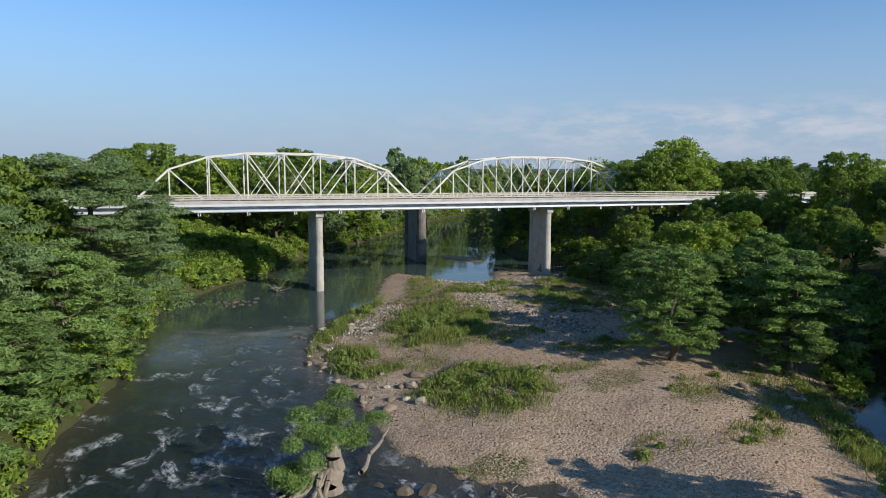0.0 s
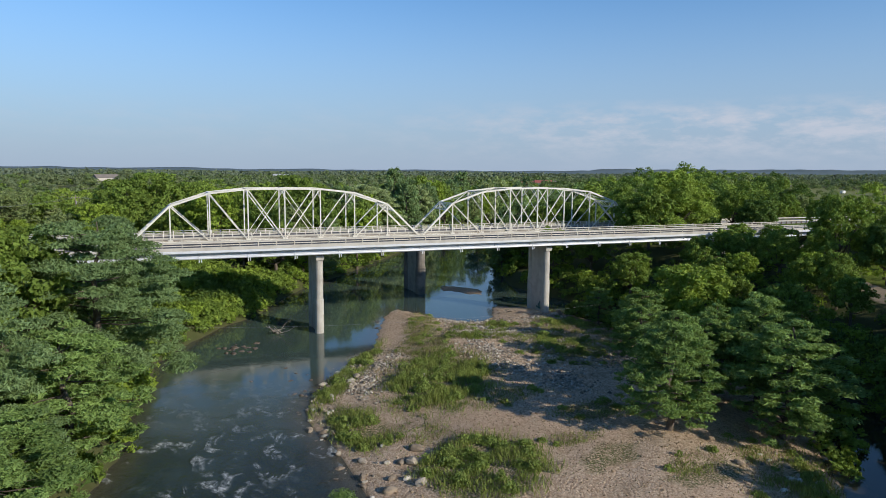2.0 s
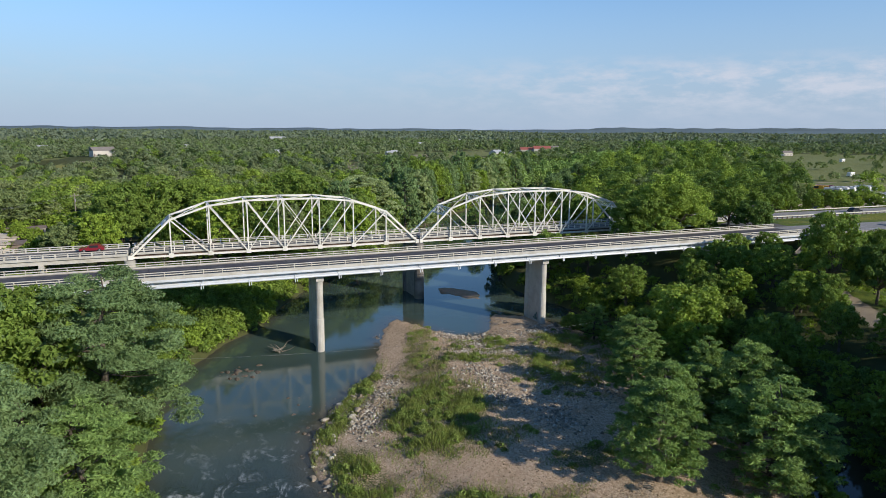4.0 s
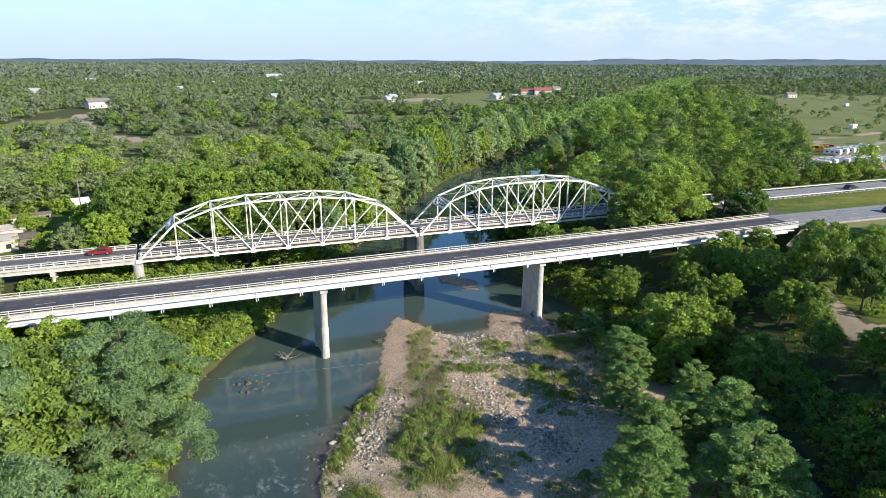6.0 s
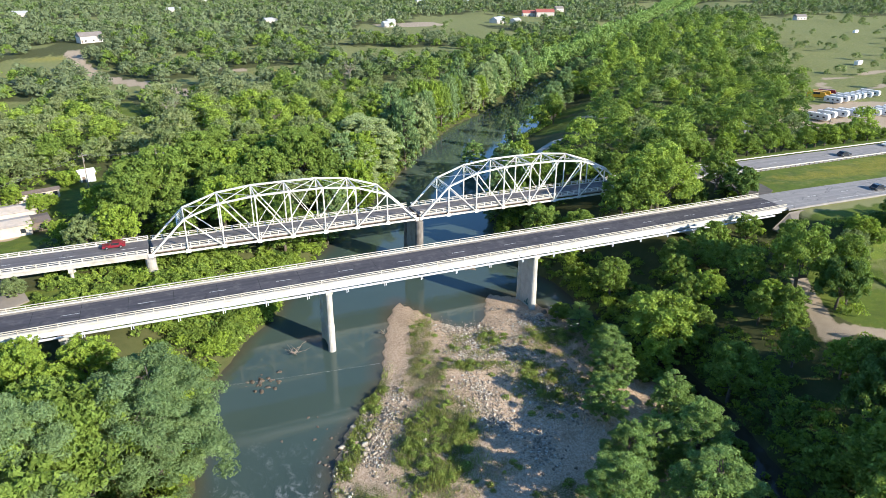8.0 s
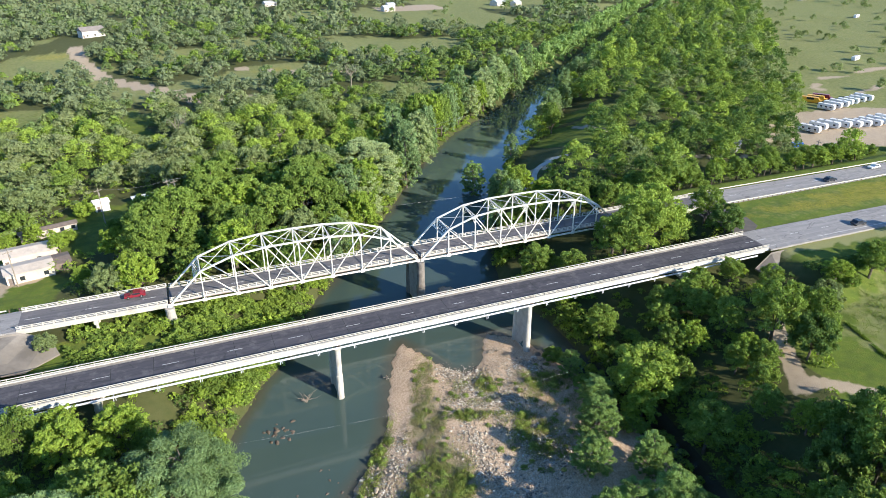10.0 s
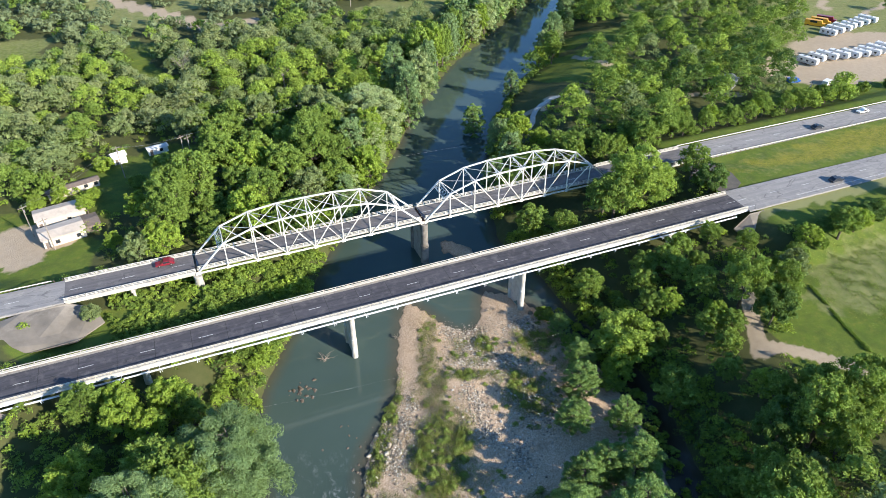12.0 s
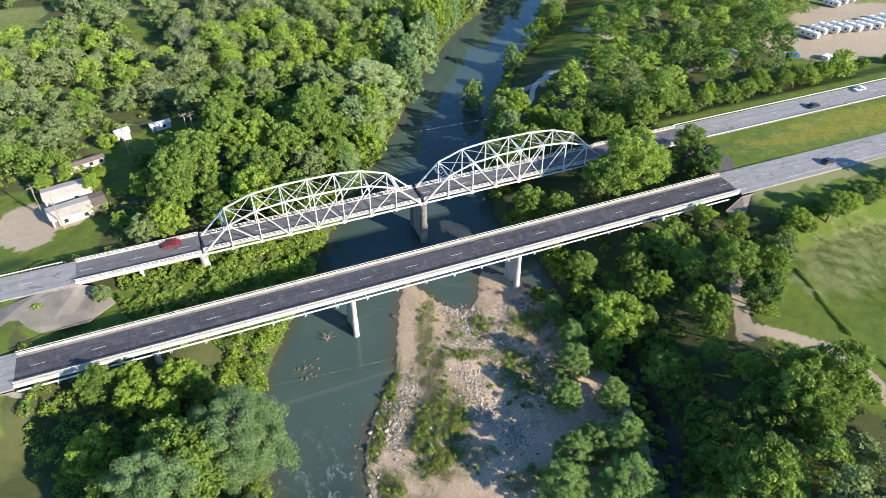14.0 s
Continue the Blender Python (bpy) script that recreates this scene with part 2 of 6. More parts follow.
M_DARKCAR = shader("dark_car_paint", (0.04, 0.045, 0.055), 0.25)[0]
M_REDCAR = shader("red_car_paint", (0.22, 0.018, 0.03), 0.3)[0]

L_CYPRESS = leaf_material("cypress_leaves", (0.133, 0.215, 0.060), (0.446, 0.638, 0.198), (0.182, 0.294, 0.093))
# bright tone raised: the sheen on the upper fronds is put into the colour
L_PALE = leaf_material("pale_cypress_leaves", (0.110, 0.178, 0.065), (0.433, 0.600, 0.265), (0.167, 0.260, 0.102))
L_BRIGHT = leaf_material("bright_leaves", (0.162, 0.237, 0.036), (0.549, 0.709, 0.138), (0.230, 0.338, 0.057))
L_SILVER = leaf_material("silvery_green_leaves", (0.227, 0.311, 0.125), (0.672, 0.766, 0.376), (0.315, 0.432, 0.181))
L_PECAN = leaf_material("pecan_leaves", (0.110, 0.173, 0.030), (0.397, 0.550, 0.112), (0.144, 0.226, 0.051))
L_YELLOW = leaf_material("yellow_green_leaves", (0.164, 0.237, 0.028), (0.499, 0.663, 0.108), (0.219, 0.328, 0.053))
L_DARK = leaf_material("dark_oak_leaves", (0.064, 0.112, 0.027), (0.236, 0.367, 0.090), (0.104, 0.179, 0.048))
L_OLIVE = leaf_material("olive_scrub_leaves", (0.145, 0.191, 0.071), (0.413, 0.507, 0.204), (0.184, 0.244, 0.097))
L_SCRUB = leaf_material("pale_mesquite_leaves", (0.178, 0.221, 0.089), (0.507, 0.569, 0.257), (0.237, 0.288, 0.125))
# far leaf tones: slight distance haze put into the colours, strongest in the last
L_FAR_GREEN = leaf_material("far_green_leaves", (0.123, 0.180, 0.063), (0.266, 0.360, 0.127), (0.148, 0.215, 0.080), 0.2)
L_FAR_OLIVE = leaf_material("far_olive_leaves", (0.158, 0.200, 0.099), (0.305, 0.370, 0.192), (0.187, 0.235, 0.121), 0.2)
L_FAR_HAZED = leaf_material("far_hazed_leaves", (0.148, 0.186, 0.127), (0.241, 0.295, 0.200), (0.167, 0.210, 0.146), 0.1)
L_GRASS = leaf_material("weed_blades", (0.137, 0.194, 0.041), (0.433, 0.506, 0.131), (0.274, 0.306, 0.109))
L_WEED = leaf_material("leafy_weeds", (0.148, 0.209, 0.046), (0.449, 0.571, 0.151), (0.225, 0.286, 0.083))
L_DRY = leaf_material("dry_grass_blades", (0.243, 0.201, 0.116), (0.527, 0.425, 0.263), (0.270, 0.253, 0.128))


# ---- mesh helpers ----
def link_mesh(name, verts, faces, material, parent=None, label=""):
    me = bpy.data.meshes.new(name)
    me.from_pydata([tuple(v) for v in verts], [], [tuple(f) for f in faces])
    me.update()
    me.materials.append(material)
    ob = new(name, me)
    if parent is not None:
        ob.parent = parent
    if label:
        ob["label"] = label
    return ob


def share(name, ob, m, parent=None, label=""):
    """Another object on the mesh of ob at pose m."""
    o = new(name, ob.data)
    o.parent = parent
    o.matrix_basis = m
    if label:
        o["label"] = label
    return o


def part(name, bm, material, parent, label=""):
    me = bpy.data.meshes.new(name)
    bm.to_mesh(me)
    bm.free()
    me.materials.append(material)
    ob = new(name, me)
    ob.parent = parent
    if label:
        ob["label"] = label
    return ob


def empty(name, x, y, z, rz=0.0):
    e = new(name)
    e.matrix_basis = pose(x, y, z, 0, 0, rz)
    return e


class Geo:
    """Collects boxes, beams and prisms for one mesh."""

    def __init__(self):
        self.v, self.f = [], []

    def add(self, verts, faces):
        o = len(self.v)
        self.v += [tuple(a) for a in verts]
        self.f += [tuple(i + o for i in q) for q in faces]
        return self

    def box(self, x0, x1, y0, y1, z0, z1):
        v = [(x, y, z) for z in (z0, z1) for x, y in ((x0, y0), (x1, y0), (x1, y1), (x0, y1))]
        return self.add(v, [(3, 2, 1, 0), (4, 5, 6, 7), (0, 1, 5, 4), (1, 2, 6, 5), (2, 3, 7, 6), (3, 0, 4, 7)])

    def beam(self, p, q, w, d):
        """A box beam from p to q: w across (level), d deep."""
        p, q = Vector(p), Vector(q)
        a = (q - p).normalized()
        side = a.cross(Vector((0, 0, 1)))
        if side.length < 1e-4:
            side = Vector((1, 0, 0))
        side.normalize()
        up = side.cross(a)
        v = []
        for c in (p, q):
            for s, t in ((-1, -1), (1, -1), (1, 1), (-1, 1)):
                v.append(c + side * (s * w / 2) + up * (t * d / 2))
        return self.add(v, [(3, 2, 1, 0), (4, 5, 6, 7), (0, 1, 5, 4), (1, 2, 6, 5), (2, 3, 7, 6), (3, 0, 4, 7)])

    def ibeam(self, p, q, w, d, t=0.06):
        """An I section from p to q: two flanges and a web."""
        p, q = Vector(p), Vector(q)
        a = (q - p).normalized()
        side = a.cross(Vector((0, 0, 1)))
        if side.length < 1e-4:
            side = Vector((1, 0, 0))
        side.normalize()
        up = side.cross(a)
        o = up * (d / 2 - t / 2)
        self.beam(p + o, q + o, w, t)
        self.beam(p - o, q - o, w, t)
        return self.beam(p, q, t, d - 2 * t)

    def tube(self, p, q, r0, r1, n=8, ends=True):
        p, q = Vector(p), Vector(q)
        a = (q - p).normalized()
        side = a.cross(Vector((0, 0, 1)))
        if side.length < 1e-4:
            side = Vector((1, 0, 0))
        side.normalize()
        up = side.cross(a)
        v = []
        for c, r in ((p, r0), (q, r1)):
            for i in range(n):
                g = 2 * math.pi * i / n
                v.append(c + side * (r * math.cos(g)) + up * (r * math.sin(g)))
        f = [(i, (i + 1) % n, n + (i + 1) % n, n + i) for i in range(n)]
        if ends:
            f += [tuple(range(n - 1, -1, -1)), tuple(range(n, 2 * n))]
        return self.add(v, f)

    def prism(self, outline, z0, z1):
        n = len(outline)
        v = [(x, y, z0) for x, y in outline] + [(x, y, z1) for x, y in outline]
        f = [(i, (i + 1) % n, n + (i + 1) % n, n + i) for i in range(n)]
        f += [tuple(range(n - 1, -1, -1)), tuple(range(n, 2 * n))]
        return self.add(v, f)

    def put(self, name, material, parent=None, label=""):
        return link_mesh(name, self.v, self.f, material, parent, label)


# ---- the lie of the land ----
LEFT_BANK = [(-22, -400), (-17, -60), (-15, 0), (-12, 35), (-9, 58), (-6, 70), (-5, 84), (-3, 104), (1, 114), (8, 126), (15, 134), (22, 150), (30, 163), (44, 181), (67, 213), (90, 250), (124, 292), (164, 328), (224, 386), (288, 447), (362, 518), (465, 618), (690, 840), (1000, 1150), (1500, 1500)]
RIGHT_BANK = [(1510, 1490), (1012, 1135), (705, 822), (482, 604), (380, 503), (305, 430), (240, 366), (192, 310), (151, 262), (136, 250), (112, 222), (95, 192), (84, 165), (78, 148), (79, 134)]
BACKWATER_OUT = [(81, 126), (80.5, 112), (82, 100), (85, 84), (83, 70), (79, 55), (69, 42), (61, 28), (54, 0), (48, -60), (42, -400)]
BACKWATER_IN = [(33, -400), (38, -60), (42, 0), (47, 28), (54, 38), (60, 46), (72, 56), (75, 66), (77, 76), (77, 90), (76, 102), (74, 112)]
BAR_EDGE = [(70, 122), (63, 127), (60, 122), (57, 116), (53, 113), (49, 116), (46, 124), (42, 131), (38, 125), (33, 113), (29, 102), (24, 95), (18, 88), (14.5, 81), (13, 74), (14, 66), (14.5, 58), (15, 50), (15, 45), (18, 39), (24, 36), (22, 28), (16, 10), (10, -60), (6, -400)]
WATER_POLY = np.array(LEFT_BANK + RIGHT_BANK + BACKWATER_OUT + BACKWATER_IN + BAR_EDGE, float)
BAR_POLY = np.array(BACKWATER_IN + BAR_EDGE, float)


def poly_distance(X, Y, poly):
    """Signed distance to an outline: negative inside."""
    best = np.full(X.shape, 1e9)
    inside = np.zeros(X.shape, bool)
    n = len(poly)
    for i in range(n):
        (ax, ay), (bx, by) = poly[i], poly[(i + 1) % n]
        dx, dy = bx - ax, by - ay
        t = np.clip(((X - ax) * dx + (Y - ay) * dy) / (dx * dx + dy * dy + 1e-9), 0, 1)
        best = np.minimum(best, np.hypot(X - ax - t * dx, Y - ay - t * dy))
        if ay != by:
            cross = ((ay > Y) != (by > Y)) & (X < (bx - ax) * (Y - ay) / (by - ay) + ax)
            inside ^= cross
    return np.where(inside, -best, best)


def smooth(a, b, x):
    t = np.clip((x - a) / (b - a), 0, 1)
    return t * t * (3 - 2 * t)


def waves(X, Y, size, seed):
    """Cheap smooth noise, about -1 to 1."""
    r = np.random.RandomState(seed)
    s = np.zeros(X.shape)
    for k in range(5):
        a, ph = r.uniform(0, 6.28, 2)
        f = 6.28 / (size * r.uniform(0.55, 1.5))
        s += np.sin((X * np.cos(a) + Y * np.sin(a)) * f + ph)
    return s / 2.6


def spot(X, Y, cx, cy, rx, ry, turn=0.0):
    c, s = math.cos(radians(turn)), math.sin(radians(turn))
    u, v = (X - cx) * c + (Y - cy) * s, -(X - cx) * s + (Y - cy) * c
    return np.sqrt((u / rx) ** 2 + (v / ry) ** 2)


def height(X, Y):
    """Ground height at plan places (arrays)."""
    X, Y = np.asarray(X, float), np.asarray(Y, float)
    d = poly_distance(X, Y, WATER_POLY)
    bar = poly_distance(X, Y, BAR_POLY)
    far = np.hypot(X, Y)
    base = 9.3 + 0.7 * waves(X, Y, 70, 3) + smooth(700, 2500, far) * 5 * waves(X, Y, 900, 5)
    base += smooth(2500, 4700, far) * (1 + 5 * waves(X, Y, 1500, 8))
    base += 8 * np.exp(-((X + 45) ** 2 + (Y - 572) ** 2) / 70.0 ** 2)
    steep = np.where(X < 60, 20.0, 30.0)
    bank = 0.1 + base * (0.30 * smooth(0, 3.5, d) + 0.70 * smooth(2, steep, d))
    flat = 0.06 + 0.10 * np.minimum(d, 14) + 0.10 * waves(X, Y, 9, 11) * smooth(0, 5, d)
    z = np.where(bar < 0, flat, bank)
    z = np.where(d < 0, -np.minimum(0.25 - d * 0.18, 1.6), z)
    shoal = spot(X, Y, 64, 147, 4.2, 7.5, 25) + 0.25 * waves(X, Y, 5, 12)
    z = np.maximum(z, np.where(shoal < 1.3, 0.46 - 0.55 * np.maximum(shoal, 0.3), -9.0))
    # the road embankments at both ends of the bridges
    top = 14.95 - 0.90 * smooth(127, 142, Y)
    east = np.maximum(np.maximum(104.0 - Y, Y - 160.0), 0) * 0.42 + np.maximum(143.0 - X, 0) * 0.55
    west = np.maximum(np.maximum(108.0 - Y, Y - 157.0), 0) * 0.42 + np.maximum(X + 52.0, 0) * 0.50
    fade = smooth(320, 700, np.abs(X)) * 5
    emb = top - np.minimum(east, west) - fade
    return np.where(d > 1, np.maximum(z, emb), z)


def ground_at(x, y):
    return float(height(np.array([x]), np.array([y]))[0])


# ---- ground and water ----
def axis(lo, hi, fine_lo, fine_hi, fine, grow):
    mid = list(np.arange(fine_lo, fine_hi + 1e-6, fine))
    s, out = fine, []
    x = fine_hi
    while x < hi:
        s *= grow
        x += s
        out.append(min(x, hi))
    s, low = fine, []
    x = fine_lo
    while x > lo:
        s *= grow
        x -= s
        low.append(max(x, lo))
    return np.array(low[::-1] + mid + out)


GX = axis(-3600, 4700, -30, 130, 1.25, 1.037)
GY = axis(-500, 4700, 25, 150, 1.25, 1.037)
XX, YY = np.meshgrid(GX, GY, indexing="ij")
ZZ = height(XX, YY)
nx, ny = XX.shape
idx = np.arange(nx * ny).reshape(nx, ny)
quads = np.stack([idx[:-1, :-1], idx[1:, :-1], idx[1:, 1:], idx[:-1, 1:]], -1).reshape(-1, 4)


def quick_mesh(name, verts, quads_):
    me = bpy.data.meshes.new(name)
    verts, quads_ = np.asarray(verts, np.float32), np.asarray(quads_, np.int32)
    k = quads_.shape[1]
    me.vertices.add(len(verts))
    me.vertices.foreach_set("co", verts.ravel())
    me.loops.add(len(quads_) * k)
    me.loops.foreach_set("vertex_index", quads_.ravel())
    me.polygons.add(len(quads_))
    me.polygons.foreach_set("loop_start", np.arange(len(quads_), dtype=np.int32) * k)
    me.polygons.foreach_set("loop_total", np.full(len(quads_), k, np.int32))
    me.update(calc_edges=True)
    return me


# open grass: mown fields, verges and yards (centre, radii, turn)
FIELDS = [(262, 180, 50, 20, 0), (161, 62, 43, 34, 0), (136, 40, 15, 24, 0), (-12, 216, 16, 17, 0), (-14, 340, 8, 16, 20), (192, 106, 50, 9, 0), (-27, 134, 21, 10, 0), (-16, 315, 7, 24, 15), (112, 238, 9, 12, 30), (420, 360, 130, 75, 35), (330, 250, 90, 55, 20), (660, 520, 260, 120, 30), (280, 215, 60, 30, -10),
          (-25, 415, 9, 36, 25), (-74, 488, 30, 40, 0), (65, 428, 34, 26, 0), (150, 500, 36, 50, 20), (250, 640, 70, 100, 20), (360, 760, 90, 80, 0), (-26, 211, 13, 20, 0), (-48, 172, 16, 14, 0), (-62, 178, 22, 26, 0),
          (170, 246, 26, 20, 30), (165, 290, 18, 30, -40), (-90, 900, 90, 30, 10), (120, 1150, 120, 40, 0), (800, 900, 160, 90, 20)]
# bare pale dirt and gravel (yards, tracks)
DIRTS = [(270, 199, 38, 20, -8), (-54, 184, 9, 13, 10), (-44, 188, 8, 12, 0), (305, 216, 40, 18, -8), (256, 720, 40, 26, 0)]
fieldness = np.zeros(XX.shape)
for cx, cy, rx, ry, turn in FIELDS:
    fieldness = np.maximum(fieldness, 1 - smooth(0.85, 1.15, spot(XX, YY, cx, cy, rx, ry, turn) + 0.12 * waves(XX, YY, 14, 21)))
fieldness = np.maximum(fieldness, ((XX > 112) & (XX < 200) & (YY > 18) & (YY < 100) & (XX - 112 > np.abs(YY - 66) * 0.25)).astype(float))
fieldness = np.maximum(fieldness, ((YY > 103) & (YY < 162) & ((XX > 143) | (XX < -52))).astype(float))
GAPS = lambda x, y: waves(x, y, 120, 77) + 0.6 * waves(x, y, 45, 78)
fieldness = np.maximum(fieldness, smooth(0.40, 0.75, GAPS(XX, YY)) * (np.hypot(XX, YY) > 330))
dirtness = np.zeros(XX.shape)
for cx, cy, rx, ry, turn in DIRTS:
    dirtness = np.maximum(dirtness, 1 - smooth(0.85, 1.1, spot(XX, YY, cx, cy, rx, ry, turn) + 0.1 * waves(XX, YY, 9, 22)))


def track(pts, half):
    best = np.full(XX.shape, 1e9)
    for (ax, ay), (bx, by) in zip(pts[:-1], pts[1:]):
        dx, dy = bx - ax, by - ay
        t = np.clip(((XX - ax) * dx + (YY - ay) * dy) / (dx * dx + dy * dy), 0, 1)
        best = np.minimum(best, np.hypot(XX - ax - t * dx, YY - ay - t * dy))
    return 1 - smooth(half * 0.7, half * 1.3, best)


PARK_PATH = [(111, 224), (129, 213), (138, 221), (147, 221), (150, 216)]
LANE = [(-55, 535), (-50, 500), (-34, 445), (-1, 396), (20, 364), (40, 366)]
TRACK_FIELD = [(121, 92), (114, 82), (108, 73), (112, 72.5), (117, 68), (122, 62), (124, 54), (123, 46), (120, 36)]
for pts, half in ((TRACK_FIELD, 1.9), (PARK_PATH, 1.6), ([(180, 205), (196, 196), (206, 191)], 2.0), ([(172, 262), (178, 240)], 2.2), (LANE, 5.0), ([(20, 470), (90, 410), (140, 430)], 3.0), ([(330, 262), (352, 285), (392, 292), (470, 300)], 2.2), ([(318, 240), (380, 262), (470, 268)], 1.8)):
    dirtness = np.maximum(dirtness, track(pts, half))
barness = ((poly_distance(XX, YY, BAR_POLY) < 1.0) | (np.hypot(XX - 64, YY - 147) < 12)).astype(float)
# weeds and grass on the gravel bar
WEEDS = [(22, 89, 17, 2.0, 60), (32, 80, 12, 7, 62), (26, 54, 6.0, 6.5, 0), (41, 112, 13, 2.2, 66), (37, 99, 6, 4, 60), (53.5, 106, 5, 2, 70), (47, 97.5, 5, 1.8, -20), (66, 103, 5, 4, 0), (55, 88, 5, 7, 0), (18, 70, 3, 8, 0), (50, 37, 11, 2.2, 55), (44, 62, 5, 2.5, 0), (38, 51, 5, 2, 20), (45, 45, 6, 2, 10), (21, 40, 2.5, 2, 0)]
weedness = np.zeros(XX.shape)
for cx, cy, rx, ry, turn in WEEDS:
    weedness = np.maximum(weedness, 1 - smooth(0.7, 1.15, spot(XX, YY, cx, cy, rx, ry, turn) + 0.22 * waves(XX, YY, 6, 31)))

dryness = np.maximum(0.6 - 0.6 * smooth(0.8, 1.2, spot(XX, YY, 158, 84, 26, 11, 12) + 0.2 * waves(XX, YY, 8, 33)), 1 - smooth(0.9, 1.2, spot(XX, YY, 190, 112, 60, 3, 0) + 0.3 * waves(XX, YY, 8, 34)))
dryness = np.maximum(dryness, 0.30 * (1 - smooth(0.9, 1.2, spot(XX, YY, 215, 134, 66, 9, 0) + 0.3 * waves(XX, YY, 8, 35))))
dryness = np.maximum(dryness, 0.55 * smooth(280, 360, XX) * (YY > 180))
dryness = np.maximum(dryness, 0.62 * smooth(300, 400, np.hypot(XX, YY)))
# yellow wild flowers in the clearings and on the verge
bloom = np.zeros(XX.shape)
for cx, cy, rx, ry, turn in ((-79, 463, 15, 10, 0), (-68, 512, 15, 11, 0), (60, 440, 13, 8, 0), (225, 135, 75, 7.5, 0)):
    bloom = np.maximum(bloom, 1 - smooth(0.6, 1.1, spot(XX, YY, cx, cy, rx, ry, turn) + 0.25 * waves(XX, YY, 9, 36)))
ground_me = quick_mesh("ground", np.stack([XX, YY, ZZ], -1).reshape(-1, 3), quads)
for key, values in (("field", fieldness), ("dirt", dirtness), ("bar", barness), ("weed", weedness), ("dry", dryness), ("bloom", 0.75 * bloom)):
    at = ground_me.attributes.new(key, "FLOAT", "POINT")
    at.data.foreach_set("value", values.ravel().astype(np.float32))


def ground_material():
    m, n, l, b = shader("ground_cover", (0.1, 0.1, 0.05), 0.95)
    b.inputs["Specular IOR Level"].default_value = 0.15
    pos = place(n)

    def attr(key):
        a = n.new("ShaderNodeAttribute")
        a.attribute_name = key
        return a.outputs["Fac"]

    n1, n2, n3 = noise_node(n, l, pos, 0.05, 5), noise_node(n, l, pos, 0.6, 5), noise_node(n, l, pos, 5.0, 4)
    floor_col = mix_node(n, l, n2.outputs["Fac"], (0.060, 0.080, 0.024), (0.120, 0.118, 0.050))
    grass = mix_node(n, l, ramp_node(n, l, n1.outputs["Fac"], [(0.35, (0, 0, 0)), (0.65, (1, 1, 1))]).outputs["Color"], (0.135, 0.205, 0.024), (0.200, 0.245, 0.040))
    grass = mix_node(n, l, ramp_node(n, l, n2.outputs["Fac"], [(0.45, (0, 0, 0)), (0.8, (0.7, 0.7, 0.7))]).outputs["Color"], grass, (0.260, 0.250, 0.050))
    mow = noise_node(n, l, pos, 0.22, 6, 0.7)
    grass = mix_node(n, l, ramp_node(n, l, mow.outputs["Fac"], [(0.42, (0, 0, 0)), (0.62, (0.75, 0.75, 0.75))]).outputs["Color"], grass, (0.085, 0.125, 0.028))
    grass = mix_node(n, l, ramp_node(n, l, n3.outputs["Fac"], [(0.5, (0, 0, 0)), (0.75, (0.6, 0.6, 0.6))]).outputs["Color"], grass, (0.100, 0.120, 0.040))
    dirt = mix_node(n, l, n2.outputs["Fac"], (0.53, 0.425, 0.305), (0.39, 0.305, 0.215))
    vor = n.new("ShaderNodeTexVoronoi")
    vor.inputs["Scale"].default_value = 4.5
    l.new(pos, vor.inputs["Vector"])
    vor2 = n.new("ShaderNodeTexVoronoi")
    vor2.inputs["Scale"].default_value = 11.0
    l.new(pos, vor2.inputs["Vector"])
    peb = ramp_node(n, l, vor.outputs["Color"], [(0.0, (0.225, 0.150, 0.090)), (0.35, (0.500, 0.360, 0.245)), (0.7, (0.740, 0.580, 0.430)), (1.0, (0.840, 0.710, 0.550))])
    peb2 = ramp_node(n, l, vor2.outputs["Color"], [(0.0, (0.195, 0.122, 0.073)), (0.6, (0.570, 0.415, 0.285)), (1.0, (0.820, 0.670, 0.495))])
    gravel = mix_node(n, l, 0.5, peb.outputs["Color"], peb2.outputs["Color"])
    gravel = mix_node(n, l, ramp_node(n, l, n1.outputs["Fac"], [(0.4, (0, 0, 0)), (0.7, (0.45, 0.45, 0.45))]).outputs["Color"], gravel, (0.480, 0.335, 0.225))
    gravel = mix_node(n, l, ramp_node(n, l, mow.outputs["Fac"], [(0.52, (0, 0, 0)), (0.70, (0.5, 0.5, 0.5))]).outputs["Color"], gravel, (0.242, 0.181, 0.109))
    weed = mix_node(n, l, ramp_node(n, l, n3.outputs["Fac"], [(0.42, (0, 0, 0)), (0.60, (1, 1, 1))]).outputs["Color"], (0.105, 0.125, 0.040), gravel)

    def broken(key, soft=0.35):
        a = math_node(n, l, "ADD", attr(key), math_node(n, l, "MULTIPLY", math_node(n, l, "SUBTRACT", n2.outputs["Fac"], 0.5), 0.9))
        return ramp_node(n, l, a, [(0.5 - soft / 2, (0, 0, 0)), (0.5 + soft / 2, (1, 1, 1))]).outputs["Color"]

    grass = mix_node(n, l, ramp_node(n, l, n3.outputs["Fac"], [(0.45, (0.5, 0.5, 0.5)), (0.62, (0, 0, 0))]).outputs["Color"], grass, (0.085, 0.125, 0.025))
    grass = mix_node(n, l, math_node(n, l, "MULTIPLY", broken("dry", 0.6), 0.78), grass, (0.310, 0.300, 0.140))
    grass = mix_node(n, l, math_node(n, l, "MULTIPLY", broken("bloom", 0.9), math_node(n, l, "MULTIPLY", ramp_node(n, l, n3.outputs["Fac"], [(0.40, (0, 0, 0)), (0.60, (1, 1, 1))]).outputs["Color"], 0.75)), grass, (0.480, 0.370, 0.035))
